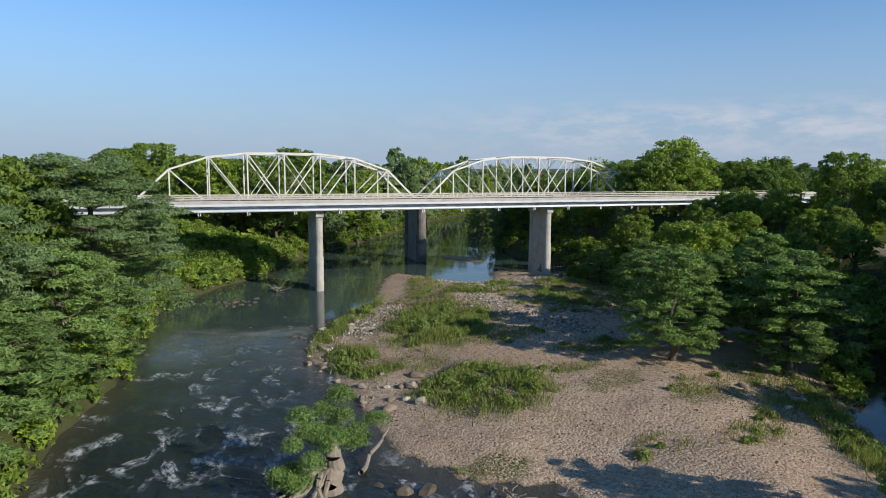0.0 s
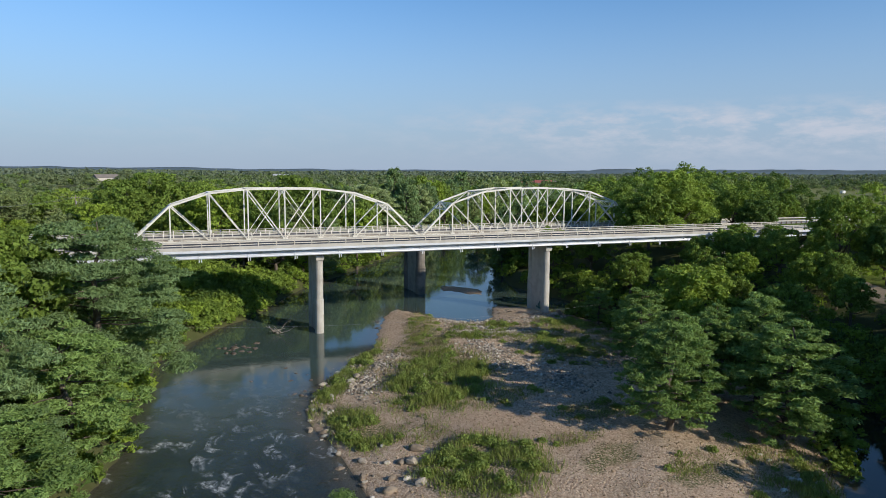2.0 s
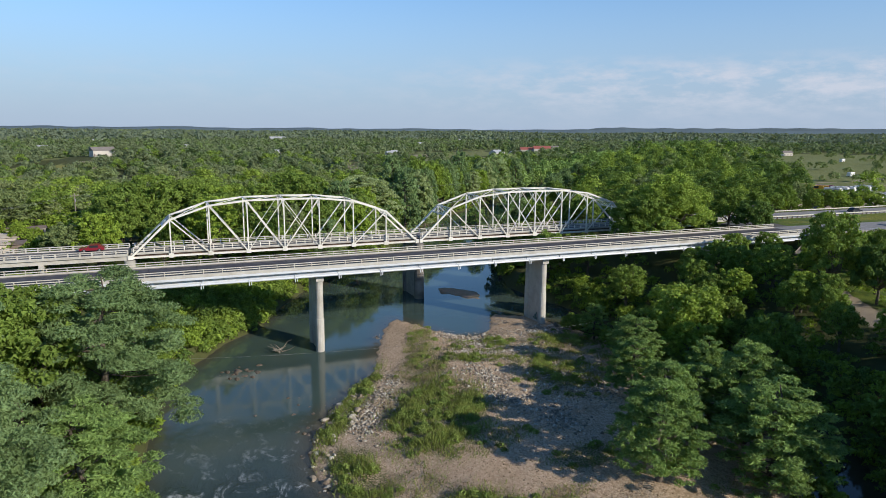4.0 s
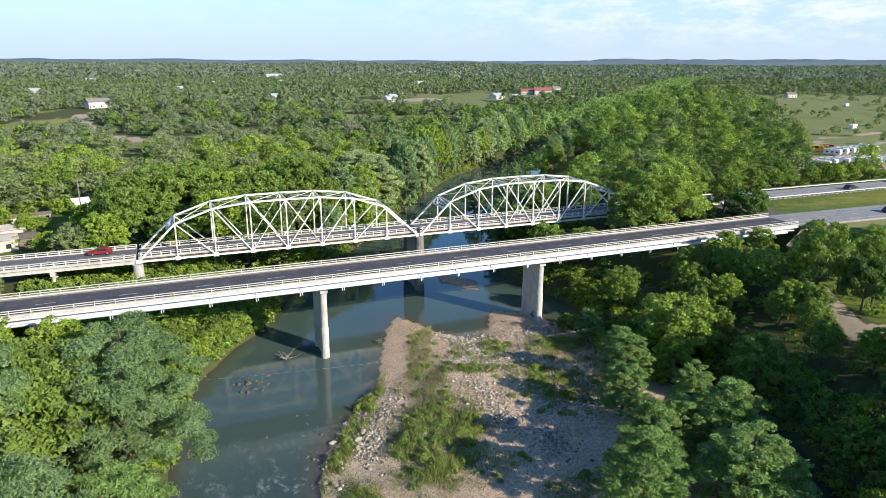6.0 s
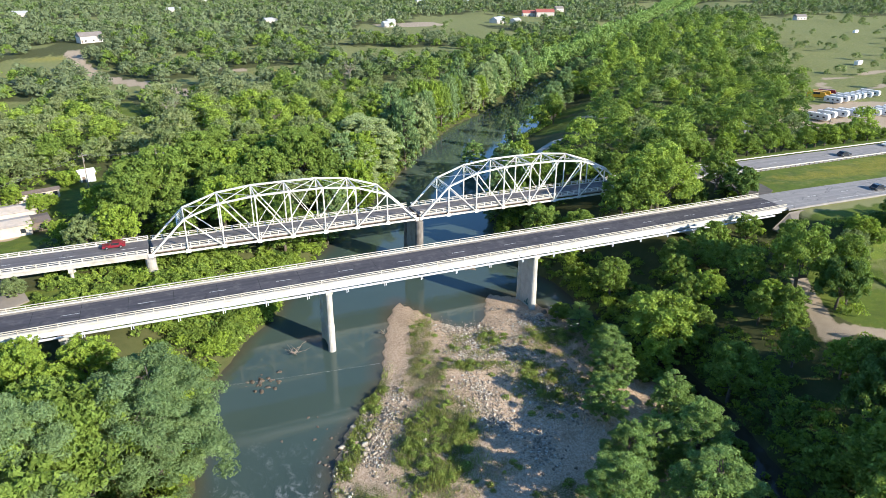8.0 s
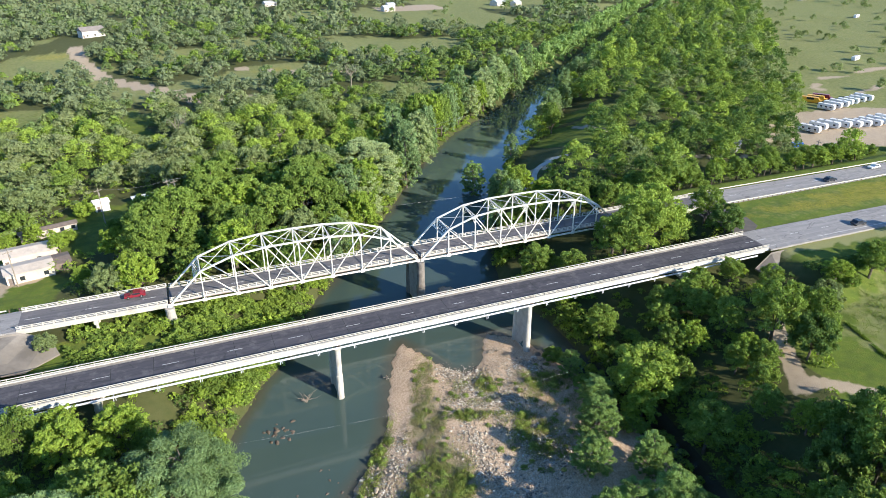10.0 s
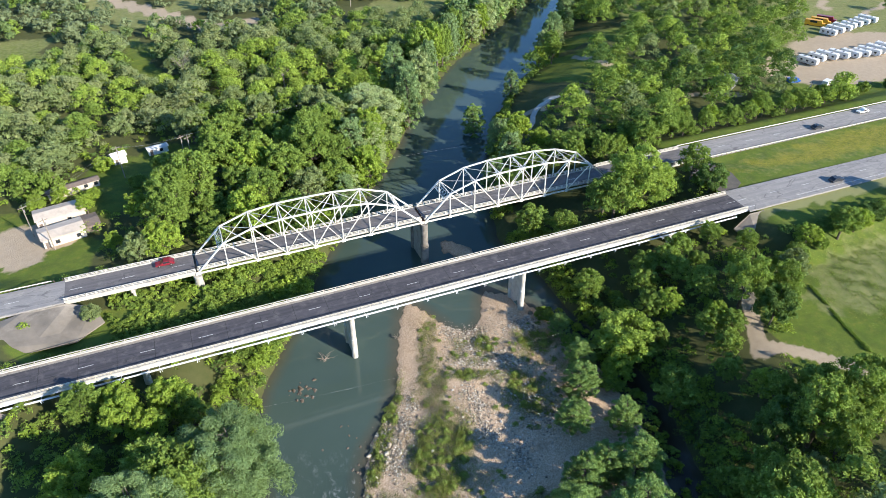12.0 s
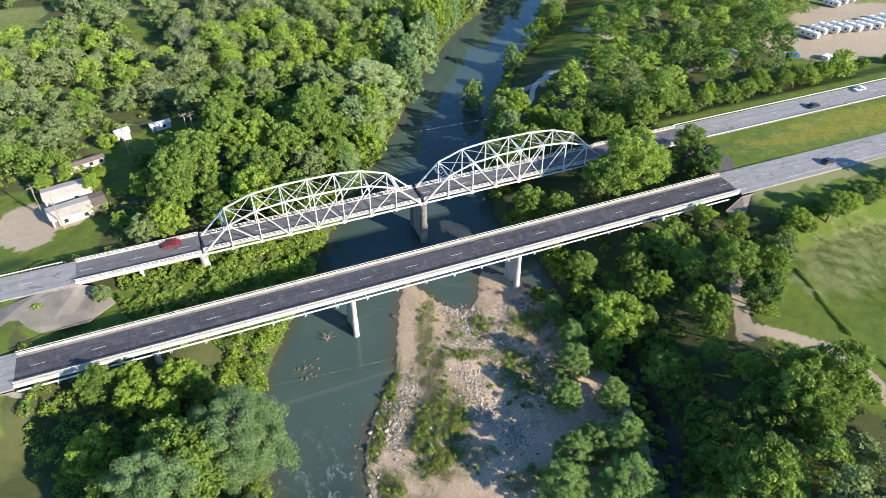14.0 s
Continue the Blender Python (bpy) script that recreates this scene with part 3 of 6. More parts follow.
    col = mix_node(n, l, broken("field"), floor_col, grass)
    col = mix_node(n, l, broken("dirt"), col, dirt)
    col = mix_node(n, l, attr("bar"), col, mix_node(n, l, broken("weed", 0.5), gravel, weed))
    # wet and muddy where the ground dips under water
    sep = n.new("ShaderNodeSeparateXYZ")
    l.new(pos, sep.inputs["Vector"])
    wet = n.new("ShaderNodeMapRange")
    for k, v in (("From Min", 0.12), ("From Max", -0.05), ("To Min", 0.0), ("To Max", 1.0)):
        wet.inputs[k].default_value = v
    l.new(sep.outputs["Z"], wet.inputs["Value"])
    col = mix_node(n, l, wet.outputs["Result"], col, (0.095, 0.080, 0.052))
    l.new(col, b.inputs["Base Color"])
    hgt = math_node(n, l, "ADD", math_node(n, l, "MULTIPLY", vor.outputs["Distance"], -0.7), n3.outputs["Fac"])
    bump_node(n, l, hgt, b, 0.9, 0.10)
    return m


ground_me.materials.append(ground_material())
ground = tagged(new("ground", ground_me), "river valley ground of gravel, weeds, grass and woodland floor", "ground", kind="structure")
ground_me.shade_smooth()


def water_material():
    m, n, l, b = shader("river_water", (0.045, 0.066, 0.058), 0.06)
    b.inputs["IOR"].default_value = 1.33
    pos = place(n)
    sep = n.new("ShaderNodeSeparateXYZ")
    l.new(pos, sep.inputs["Vector"])
    mp = n.new("ShaderNodeMapping")
    mp.inputs["Scale"].default_value = (1.0, 0.6, 1.0)
    mp.inputs["Rotation"].default_value = (0, 0, radians(12))
    l.new(pos, mp.inputs["Vector"])
    fine = noise_node(n, l, mp.outputs["Vector"], 1.9, 5, 0.62)
    rip = noise_node(n, l, mp.outputs["Vector"], 0.42, 8, 0.62)
    rip.inputs["Distortion"].default_value = 0.8
    calm = noise_node(n, l, pos, 0.045, 3)
    # swift broken water below the pool, in uneven reaches
    swift = n.new("ShaderNodeMapRange")
    for k, v in (("From Min", 98.0), ("From Max", 44.0), ("To Min", 0.0), ("To Max", 1.0)):
        swift.inputs[k].default_value = v
    drift = noise_node(n, l, pos, 0.06, 3)
    l.new(math_node(n, l, "ADD", sep.outputs["Y"], math_node(n, l, "MULTIPLY", math_node(n, l, "SUBTRACT", drift.outputs["Fac"], 0.5), 40.0)), swift.inputs["Value"])
    swift.interpolation_type = "SMOOTHERSTEP"
    main = n.new("ShaderNodeMapRange")
    for k, v in (("From Min", 30.0), ("From Max", 40.0), ("To Min", 1.0), ("To Max", 0.0)):
        main.inputs[k].default_value = v
    l.new(math_node(n, l, "ADD", sep.outputs["X"], math_node(n, l, "MULTIPLY", sep.outputs["Y"], -0.12)), main.inputs["Value"])
    run = math_node(n, l, "MULTIPLY", swift.outputs["Result"], main.outputs["Result"])
    # the still side channel under the trees: muddy brown, tree shade put into the colour
    still = n.new("ShaderNodeMapRange")
    for k, v in (("From Min", 112.0), ("From Max", 96.0), ("To Min", 0.0), ("To Max", 1.0)):
        still.inputs[k].default_value = v
    l.new(sep.outputs["Y"], still.inputs["Value"])
    shaded_mud = math_node(n, l, "MULTIPLY", still.outputs["Result"], math_node(n, l, "SUBTRACT", 1.0, main.outputs["Result"]))
    amp = math_node(n, l, "ADD", math_node(n, l, "MULTIPLY", run, 0.55), 0.010)
    hgt = math_node(n, l, "MULTIPLY", math_node(n, l, "ADD", rip.outputs["Fac"], math_node(n, l, "MULTIPLY", fine.outputs["Fac"], 0.30)), amp)
    bump_node(n, l, hgt, b, 0.8, 1.1)
    crest = ramp_node(n, l, rip.outputs["Fac"], [(0.52, (0, 0, 0)), (0.61, (1, 1, 1))])
    patch = ramp_node(n, l, noise_node(n, l, pos, 0.13, 2).outputs["Fac"], [(0.40, (0, 0, 0)), (0.54, (1, 1, 1))])
    spray = ramp_node(n, l, fine.outputs["Fac"], [(0.38, (0, 0, 0)), (0.62, (1, 1, 1))])
    foam = math_node(n, l, "MULTIPLY", math_node(n, l, "MULTIPLY", crest.outputs["Color"], run), math_node(n, l, "MULTIPLY", patch.outputs["Color"], spray.outputs["Color"]))
    murk = mix_node(n, l, calm.outputs["Fac"], (0.052, 0.084, 0.074), (0.078, 0.112, 0.094))
    murk = mix_node(n, l, math_node(n, l, "MULTIPLY", run, 0.85), murk, (0.012, 0.022, 0.030))
    murk = mix_node(n, l, shaded_mud, murk, (0.034, 0.026, 0.016))
    dep = n.new("ShaderNodeAttribute")
    dep.attribute_name = "depth"
    silt = mix_node(n, l, rip.outputs["Fac"], (0.070, 0.068, 0.048), (0.120, 0.102, 0.070))
    edge = ramp_node(n, l, math_node(n, l, "ADD", dep.outputs["Fac"], math_node(n, l, "MULTIPLY", calm.outputs["Fac"], 0.3)), [(0.08, (0, 0, 0)), (0.45, (1, 1, 1))])
    murk = mix_node(n, l, edge.outputs["Color"], silt, murk)
    l.new(mix_node(n, l, foam, murk, (0.78, 0.81, 0.82)), b.inputs["Base Color"])
    rough = math_node(n, l, "ADD", math_node(n, l, "MULTIPLY", foam, 0.6), 0.05)
    l.new(rough, b.inputs["Roughness"])
    return m


SHORE = poly_distance(XX, YY, WATER_POLY)
wet_cell = (SHORE[:-1, :-1] < 3.0).ravel()
used, remap = np.unique(quads[wet_cell], return_inverse=True)
water_me = quick_mesh("water", np.stack([XX.ravel()[used], YY.ravel()[used], np.zeros(len(used))], -1), remap.reshape(-1, 4))
at = water_me.attributes.new("depth", "FLOAT", "POINT")
at.data.foreach_set("value", np.clip(-SHORE.ravel()[used] / 11.0, 0, 1).astype(np.float32))
water_me.materials.append(water_material())
water = tagged(new("water", water_me), "green river with a calm pool and rapids", "water", kind="structure")


# ---- bridges ----


def circle(x, y, r, n=16):
    return [(x + r * math.cos(6.28319 * i / n), y + r * math.sin(6.28319 * i / n)) for i in range(n)]


def pier(x, y_front, y_back, z0, z_cap, col_r, wall_w, cap_h, cap_w, material, label, web=None):
    p = empty("bridge_pier", x, (y_front + y_back) / 2, z0)
    oy = (y_front + y_back) / 2
    for y in (y_front, y_back):
        g = Geo()
        g.prism(circle(0, y - oy, col_r * 1.12), 0, 0.55 * (z_cap - z0))
        g.prism(circle(0, y - oy, col_r), 0.55 * (z_cap - z0), z_cap - z0)
        g.put("column", material, p)
    Geo().box(-wall_w / 2, wall_w / 2, y_front - oy + col_r * 0.8, y_back - oy - col_r * 0.8, 0, z_cap - z0 - 0.02).put("web_wall", web or material, p)
    if cap_h:
        Geo().box(-cap_w / 2, cap_w / 2, y_front - oy - 1.0, y_back - oy + 1.0, z_cap - z0, z_cap - z0 + cap_h).put("cap", material, p)
    tagged(p, label, "bridge pier", "piers under the bridges")
    return p


# truss spans: near shoe of the first, panel length, width between trusses, top chord heights over the bottom chord
TX, TY, TZ, PANEL, TW = -8.21, 145.65, 13.66, 7.62, 8.18
TOPS = [0.0, 7.36, 9.95, 10.78, 10.86, 10.78, 9.95, 7.36, 0.0]
SPAN = 8 * PANEL


def truss_span(x0):
    e = empty("truss_span", x0, TY, TZ)
    L = [[Vector((i * PANEL, s * TW, 0)) for i in range(9)] for s in (0, 1)]
    U = [[Vector((i * PANEL, s * TW, TOPS[i])) for i in range(9)] for s in (0, 1)]
    for s in (0, 1):
        for i in range(8):
            Geo().beam(L[s][i], L[s][i + 1], 0.30, 0.40).put("bottom_chord", M_PAINT, e)
        Geo().beam(L[s][0], U[s][1], 0.36, 0.38).put("end_post", M_PAINT, e)
        Geo().beam(U[s][7], L[s][8], 0.36, 0.38).put("end_post", M_PAINT, e)
        for i in range(1, 7):
            Geo().beam(U[s][i], U[s][i + 1], 0.36, 0.36).put("top_chord", M_PAINT, e)
        for i in range(1, 8):
            Geo().ibeam(L[s][i], U[s][i], 0.24, 0.28, 0.06).put("vertical", M_PAINT, e)
        for a, b in ((1, 2), (2, 3), (3, 4), (7, 6), (6, 5), (5, 4)):
            Geo().ibeam(U[s][a], L[s][b], 0.20, 0.24, 0.06).put("diagonal", M_PAINT, e)
        for a, b in ((4, 3), (4, 5)):
            Geo().beam(U[s][a] + Vector((0, 0.02, 0)), L[s][b], 0.08, 0.13).put("counter_diagonal", M_PAINT, e)
        for i in range(9):
            y = s * TW + (-0.25 if s == 0 else 0.25)
            Geo().box(i * PANEL - 0.5, i * PANEL + 0.5, y - 0.02, y + 0.02, -0.35, 0.55).put("gusset_plate", M_PAINT, e)
    # top struts and cross bracing between the two trusses
    for i in range(1, 8):
        Geo().ibeam(U[0][i], U[1][i], 0.18, 0.26, 0.05).put("top_strut", M_PAINT, e)
        if i in (1, 7):
            k = -1.0 if i == 1 else 1.0
            a, b = U[0][i] + Vector((k * 1.55, 0, -1.5)), U[1][i] + Vector((k * 1.55, 0, -1.5))
            Geo().beam(a, b, 0.18, 0.26).put("portal_strut", M_PAINT, e)
            n = 6
            for j in range(n):
                p, q = U[0][i].lerp(U[1][i], j / n), a.lerp(b, (j + 1) / n)
                r, t = a.lerp(b, j / n), U[0][i].lerp(U[1][i], (j + 1) / n)
                Geo().beam(p, q, 0.08, 0.1).beam(r, t, 0.08, 0.1).put("portal_lattice", M_PAINT, e)
        else:
            drop = 2.6
            a, b = U[0][i] - Vector((0, 0, drop)), U[1][i] - Vector((0, 0, drop))
            mid = U[0][i].lerp(U[1][i], 0.5)
            q1, q2 = U[0][i].lerp(U[1][i], 0.3), U[0][i].lerp(U[1][i], 0.7)
            Geo().beam(a, q1, 0.1, 0.12).beam(a, mid, 0.1, 0.12).beam(b, q2, 0.1, 0.12).beam(b, mid, 0.1, 0.12).put("sway_brace", M_PAINT, e)
    for i in range(1, 7):
        Geo().beam(U[0][i], U[1][i + 1], 0.09, 0.12).put("top_lateral", M_PAINT, e)
        Geo().beam(U[1][i], U[0][i + 1], 0.09, 0.12).put("top_lateral", M_PAINT, e)
    # floor system
    for i in range(9):
        Geo().ibeam((i * PANEL, 0.2, 0.05), (i * PANEL, TW - 0.2, 0.05), 0.25, 0.8, 0.06).put("floor_beam", M_RUST, e)
    for y in np.linspace(1.0, TW - 1.0, 5):
        Geo().beam((0, y, 0.28), (SPAN, y, 0.28), 0.16, 0.42).put("stringer", M_RUST, e)
    Geo().box(0.02, SPAN - 0.02, 0.38, TW - 0.38, 0.5, 0.72).put("deck_slab", M_CONC, e)
    Geo().box(0.02, SPAN - 0.02, 0.9, TW - 0.9, 0.72, 0.76).put("asphalt_surface", M_TRUSSROAD, e)
    for y in (0.42, TW - 0.82):
        Geo().box(0.05, SPAN - 0.05, y, y + 0.4, 0.724, 0.94).put("kerb", M_CONC_PALE, e)
    # handrails inside the trusses
    for y in (0.46, TW - 0.46):
        post = None
        for x in np.arange(0.6, SPAN, 1.905):
            if post is None:
                post = Geo().box(-0.09, 0.09, -0.09, 0.09, 0, 0.85).put("rail_post", M_PAINT, e)
                post.matrix_basis = pose(x, y, 0.94)
            else:
                share("rail_post", post, pose(x, y, 0.94), e)
        for z in (1.36, 1.75):
            Geo().box(0.1, SPAN - 0.1, y - 0.06, y + 0.06, z - 0.07, z + 0.07).put("rail", M_RAIL, e)
    tagged(e, "white-painted steel through truss span with curved top chord", "bridge", "truss spans")
    return e


M_TRUSSROAD = bridge_asphalt("worn_truss_asphalt", (0.165, 0.152, 0.152), (0.115, 0.107, 0.110), (0.21, 0.195, 0.185))
truss_span(TX)
truss_span(TX + SPAN + 0.76)
T_END = TX + 2 * SPAN + 0.76
for x, g in ((TX - 0.2, 4.2), (TX + SPAN + 0.38, -0.8), (T_END + 0.2, 2.5)):
    z0 = min(ground_at(x, TY), ground_at(x, TY + TW)) - 0.6
    pier(x, TY - 0.1, TY + TW + 0.1, z0, TZ - 0.45, 1.05, 1.2, 0, 0, M_CONC_DARK if g < 0 else M_CONC, "weathered round-nosed concrete pier under the truss bridge", M_CONC)


def approach(x0, x1, bays, label):
    """Concrete girder approach spans of the truss bridge with open post rails."""
    e = empty("approach_span", x0, TY, TZ)
    n = x1 - x0
    Geo().box(0, n, -0.35, TW + 0.35, 0.45, 0.72).put("deck_slab", M_CONC_PALE, e)
    Geo().box(0, n, 0.35, TW - 0.35, 0.72, 0.76).put("asphalt_surface", M_TRUSSROAD, e)
    for y in np.linspace(0.3, TW - 0.3, 4):
        Geo().box(0.05, n - 0.05, y - 0.22, y + 0.22, -0.45, 0.446).put("girder", M_CONC_PALE, e)
    for y in (-0.15, TW + 0.15):
        Geo().box(0, n, y - 0.2, y + 0.2, 0.724, 0.92).put("kerb", M_CONC_PALE, e)
        post = None
        for x in np.arange(0.9, n, 2.1):
            if post is None:
                post = Geo().box(-0.14, 0.14, -0.13, 0.13, 0, 0.8).put("rail_post", M_CONC_PALE, e)
                post.matrix_basis = pose(x, y, 0.92)
            else:
                share("rail_post", post, pose(x, y, 0.92), e)
        for z in (1.26, 1.64):
            Geo().box(0, n, y - 0.08, y + 0.08, z - 0.08, z + 0.08).put("rail", M_CONC_PALE, e)
    tagged(e, label, "bridge")
    for i in range(1, bays):
        x = x0 + n * i / bays
        z0 = ground_at(x, TY + TW / 2) - 0.8
        b = empty("pile_bent", x, TY + TW / 2, z0)
        h = TZ - 0.45 - z0
        Geo().box(-0.45, 0.45, -TW / 2 - 0.3, TW / 2 + 0.3, h - 0.8, h).put("cap", M_CONC_PALE, b)
        for y in (-TW / 2 + 0.5, 0, TW / 2 - 0.5):
            Geo().prism(circle(0, y, 0.34, 12), 0, h - 0.8).put("column", M_CONC_PALE, b)
        tagged(b, "pale concrete column bent under the approach span", "bridge pier", "piers under the bridges")


approach(-39.0, TX - 0.45, 2, "short concrete approach span with open concrete railing")
approach(T_END + 0.45, 147.0, 2, "concrete approach span behind the tall trees")

# the newer girder bridge in front
BX0, BX1, BY0, BY1, BZ = -50.0, 139.5, 113.75, 123.35, 15.72


def girder_bridge():
    e = empty("girder_bridge", BX0, BY0, BZ)
    n, w = BX1 - BX0, BY1 - BY0
    Geo().box(0, n, 0, w, -0.28, -0.02).put("deck_slab", M_CONC_PALE, e)
    for y in (-0.03, w - 0.25):
        Geo().box(0, n, y, y + 0.28, -0.66, -0.284).put("edge_beam", M_SILVER, e)
    Geo().box(0, n, 1.25, w - 1.25, -0.02, 0.03).put("asphalt_surface", M_ASPHALT, e)
    for y in (0.42, w - 1.25):
        Geo().box(0, n, y, y + 0.83, -0.02, 0.02).put("shoulder", M_DIRTY, e)
    for y in (0.02, w - 0.40):
        Geo().box(0, n, y, y + 0.38, -0.018, 0.24).put("kerb", M_CONC_PALE, e)
    for y in (1.15, 3.6, 6.0, w - 1.15):
        girder = Geo().ibeam((0.1, y, -0.96), (n - 0.1, y, -0.96), 0.42, 1.34, 0.05).put("plate_girder", M_SILVER, e)
        outer = y < 1.5 or y > w - 1.5
        if outer:
            s = -0.14 if y < 2 else 0.14
            st = None
            for x in np.arange(0.6, n, 7.6):
                if st is None:
                    st = Geo().box(-0.02, 0.02, -0.09, 0.09, -1.56, -0.36).put("web_stiffener", M_SILVER, girder)
                    st.matrix_basis = pose(x, y + s * 0.9, 0)
                else:
                    share("web_stiffener", st, pose(x, y + s * 0.9, 0), girder)
    for y in (0.2, w - 0.2):
        post = None
        for x in np.arange(1.0, n, 2.95):
            if post is None:
                post = Geo().box(-0.06, 0.06, -0.08, 0.08, 0, 0.62).put("rail_post", M_RAIL, e)
                post.matrix_basis = pose(x, y, 0.24)
            else:
                share("rail_post", post, pose(x, y, 0.24), e)
        s = 0.1 if y < 1 else -0.1
        Geo().box(0, n, y + s - 0.04, y + s + 0.04, 0.46, 0.60).put("guard_rail", M_RAIL, e)
        Geo().box(0, n, y - 0.07, y + 0.07, 0.86, 0.98).put("top_rail", M_RAIL, e)
    # pipe carried on brackets outside the near girder
    pipe = Geo().tube((0.2, -0.30, -1.42), (n - 4, -0.30, -1.42), 0.21, 0.21, 12).put("utility_pipe", M_SILVER, e)
    for x in np.arange(8, n - 8, 7.6):
        Geo().box(x - 0.06, x + 0.06, -0.56, 1.1, -1.76, -1.66).box(x - 0.07, x + 0.07, -0.60, -0.50, -2.15, -1.15).box(x + 0.3, x + 0.42, -0.5, -0.4, -2.1, -1.6).put("pipe_bracket", M_SILVER, pipe)
    for x in np.arange(3.0, n - 3, 12.2):
        Geo().box(x, x + 3.0, w / 2 - 0.06, w / 2 + 0.06, 0.034, 0.038).put("lane_dash", M_LINE, e)
    for x in np.arange(7.6, n, 7.62):
        Geo().box(x - 0.04, x + 0.04, 1.3, w - 1.3, 0.031, 0.034).put("deck_joint", M_TYRE, e)
    tagged(e, "long white steel girder highway bridge with dark asphalt", "bridge")


girder_bridge()
for x in (-22.4, 23.28, 68.94, 114.6):
    z0 = ground_at(x, 118.5) - 0.9
    pier(x, BY0 + 1.9, BY1 - 1.9, z0, BZ - 2.75, 0.70, 0.62, 0.85, 1.35, M_CONC_PALE, "pale concrete wall pier with round columns and a cap")
    for y in (1.15, 3.6, 6.0, BY1 - BY0 - 1.15):
        tagged(Geo().box(x - 0.35, x + 0.35, BY0 + y - 0.3, BY0 + y + 0.3, BZ - 1.904, BZ - 1.634).put("bridge_bearing", M_RUST), "rusty steel bearing on the pier cap", "bearing", "bridge bearings")


# ---- roads beyond the bridges ----
def ribbon(name, pts, half, thick, material, label, z):
    """A road strip along plan points at height z(x)."""
    g = Geo()
    for (ax, ay), (bx, by) in zip(pts[:-1], pts[1:]):
        za, zb = z(ax), z(bx)
        v = [(ax, ay - half, za - thick), (bx, by - half, zb - thick), (bx, by + half, zb - thick), (ax, ay + half, za - thick),
             (ax, ay - half, za), (bx, by - half, zb), (bx, by + half, zb), (ax, ay + half, za)]
        g.add(v, [(3, 2, 1, 0), (4, 5, 6, 7), (0, 1, 5, 4), (1, 2, 6, 5), (2, 3, 7, 6), (3, 0, 4, 7)])
    return tagged(g.put(name, material), label, "road", kind="structure")


def road_z(top, ends, low=15.06):
    def z(x):
        t = min(max((abs(x - ends) - 5) / 60, 0), 1)
        far = min(max((abs(x) - 320) / 380, 0), 1)
        return top - (top - low) * t - 5 * far * far * (3 - 2 * far)
    return z


BC, TC = (BY0 + BY1) / 2, TY + TW / 2
east_x = [139.5, 150, 165, 185, 205, 240, 300, 380, 480, 600]
west_x = [-50.0, -60, -75, -95, -120, -160, -220, -320]
ribbon("road", [(x, BC) for x in east_x], 5.6, 0.5, M_ROAD, "worn grey asphalt approach road", road_z(BZ, 139.5))
ribbon("road", [(x, BC) for x in west_x[::-1]], 5.4, 0.5, M_ROAD, "worn grey asphalt approach road", road_z(BZ, -50))
ribbon("road", [(x, TC) for x in [147.0] + east_x[1:]], 5.0, 0.5, M_ROAD, "worn grey asphalt road to the truss bridge", road_z(TZ + 0.76, 147, 14.25))
ribbon("road", [(x, TC) for x in west_x[::-1][:-1] + [-50.0, -39.0]], 4.6, 0.5, M_ROAD, "worn grey asphalt road to the truss bridge", road_z(TZ + 0.76, -39, 14.25))


# ---- trees ----
def clump_leaves(rng, clumps, count, size, up=0.35, shell=0.55, rough=0.75, heart=0.14, slim=1.0):
    """Leaves over clumps (x, y, z, rx, rz): most near the outside of each clump, a few large sprays in its heart."""
    c = np.array(clumps)
    area = c[:, 3] * (c[:, 3] + c[:, 4])
    inner = int(count * heart)
    pick = rng.choice(len(c), count, p=area / area.sum())
    d = rng.normal(size=(count, 3))
    d[:, 2] += up * np.abs(d[:, 2])
    d /= np.linalg.norm(d, axis=1)[:, None]
    d[:, 2] = np.where(d[:, 2] < -0.55, -d[:, 2], d[:, 2])
    r = shell + (1.08 - shell) * rng.uniform(0, 1, (count, 1)) ** 0.5
    r[:inner] *= 0.55
    scale = np.stack([c[pick, 3], c[pick, 3], c[pick, 4]], 1)
    pos = c[pick, :3] + d * r * scale
    nrm = d / scale
    nrm = nrm / np.linalg.norm(nrm, axis=1)[:, None] + rng.normal(size=(count, 3)) * rough
    nrm /= np.linalg.norm(nrm, axis=1)[:, None]
    return np.concatenate([leaf_slips(rng, pos[:inner], nrm[:inner], size * 1.9, slim), leaf_slips(rng, pos[inner:], nrm[inner:], size, slim)])


def leaf_slips(rng, centres, normals, size, slim=1.0):
    """Small pointed leaf sprays: a triangle each, slender where slim is low."""
    n = len(centres)
    t = np.cross(normals, rng.normal(size=(n, 3)))
    t /= np.linalg.norm(t, axis=1)[:, None] + 1e-9
    b = np.cross(normals, t)
    s = size * rng.uniform(0.6, 1.35, (n, 1))
    u, v = t * s * (1.55 - 0.55 * slim), b * s * 0.75 * slim
    return np.stack([centres - u - v * 0.4, centres + u * 0.3 - v, centres + u * 0.6 + v], 1).reshape(-1, 3)


def limb(g, p, q, r0, r1, rng, n=5, bend=0.08, sides=7):
    """A crooked tapered limb."""
    p, q = Vector(p), Vector(q)
    last, ln = p, (q - p).length
    for i in range(1, n + 1):
        t = i / n
        c = p.lerp(q, t)
        if i < n:
            c += Vector(rng.normal(size=3)) * ln * bend
        g.tube(last, c, r0 + (r1 - r0) * (i - 1) / n, r0 + (r1 - r0) * t, sides, i == n)
        last = c


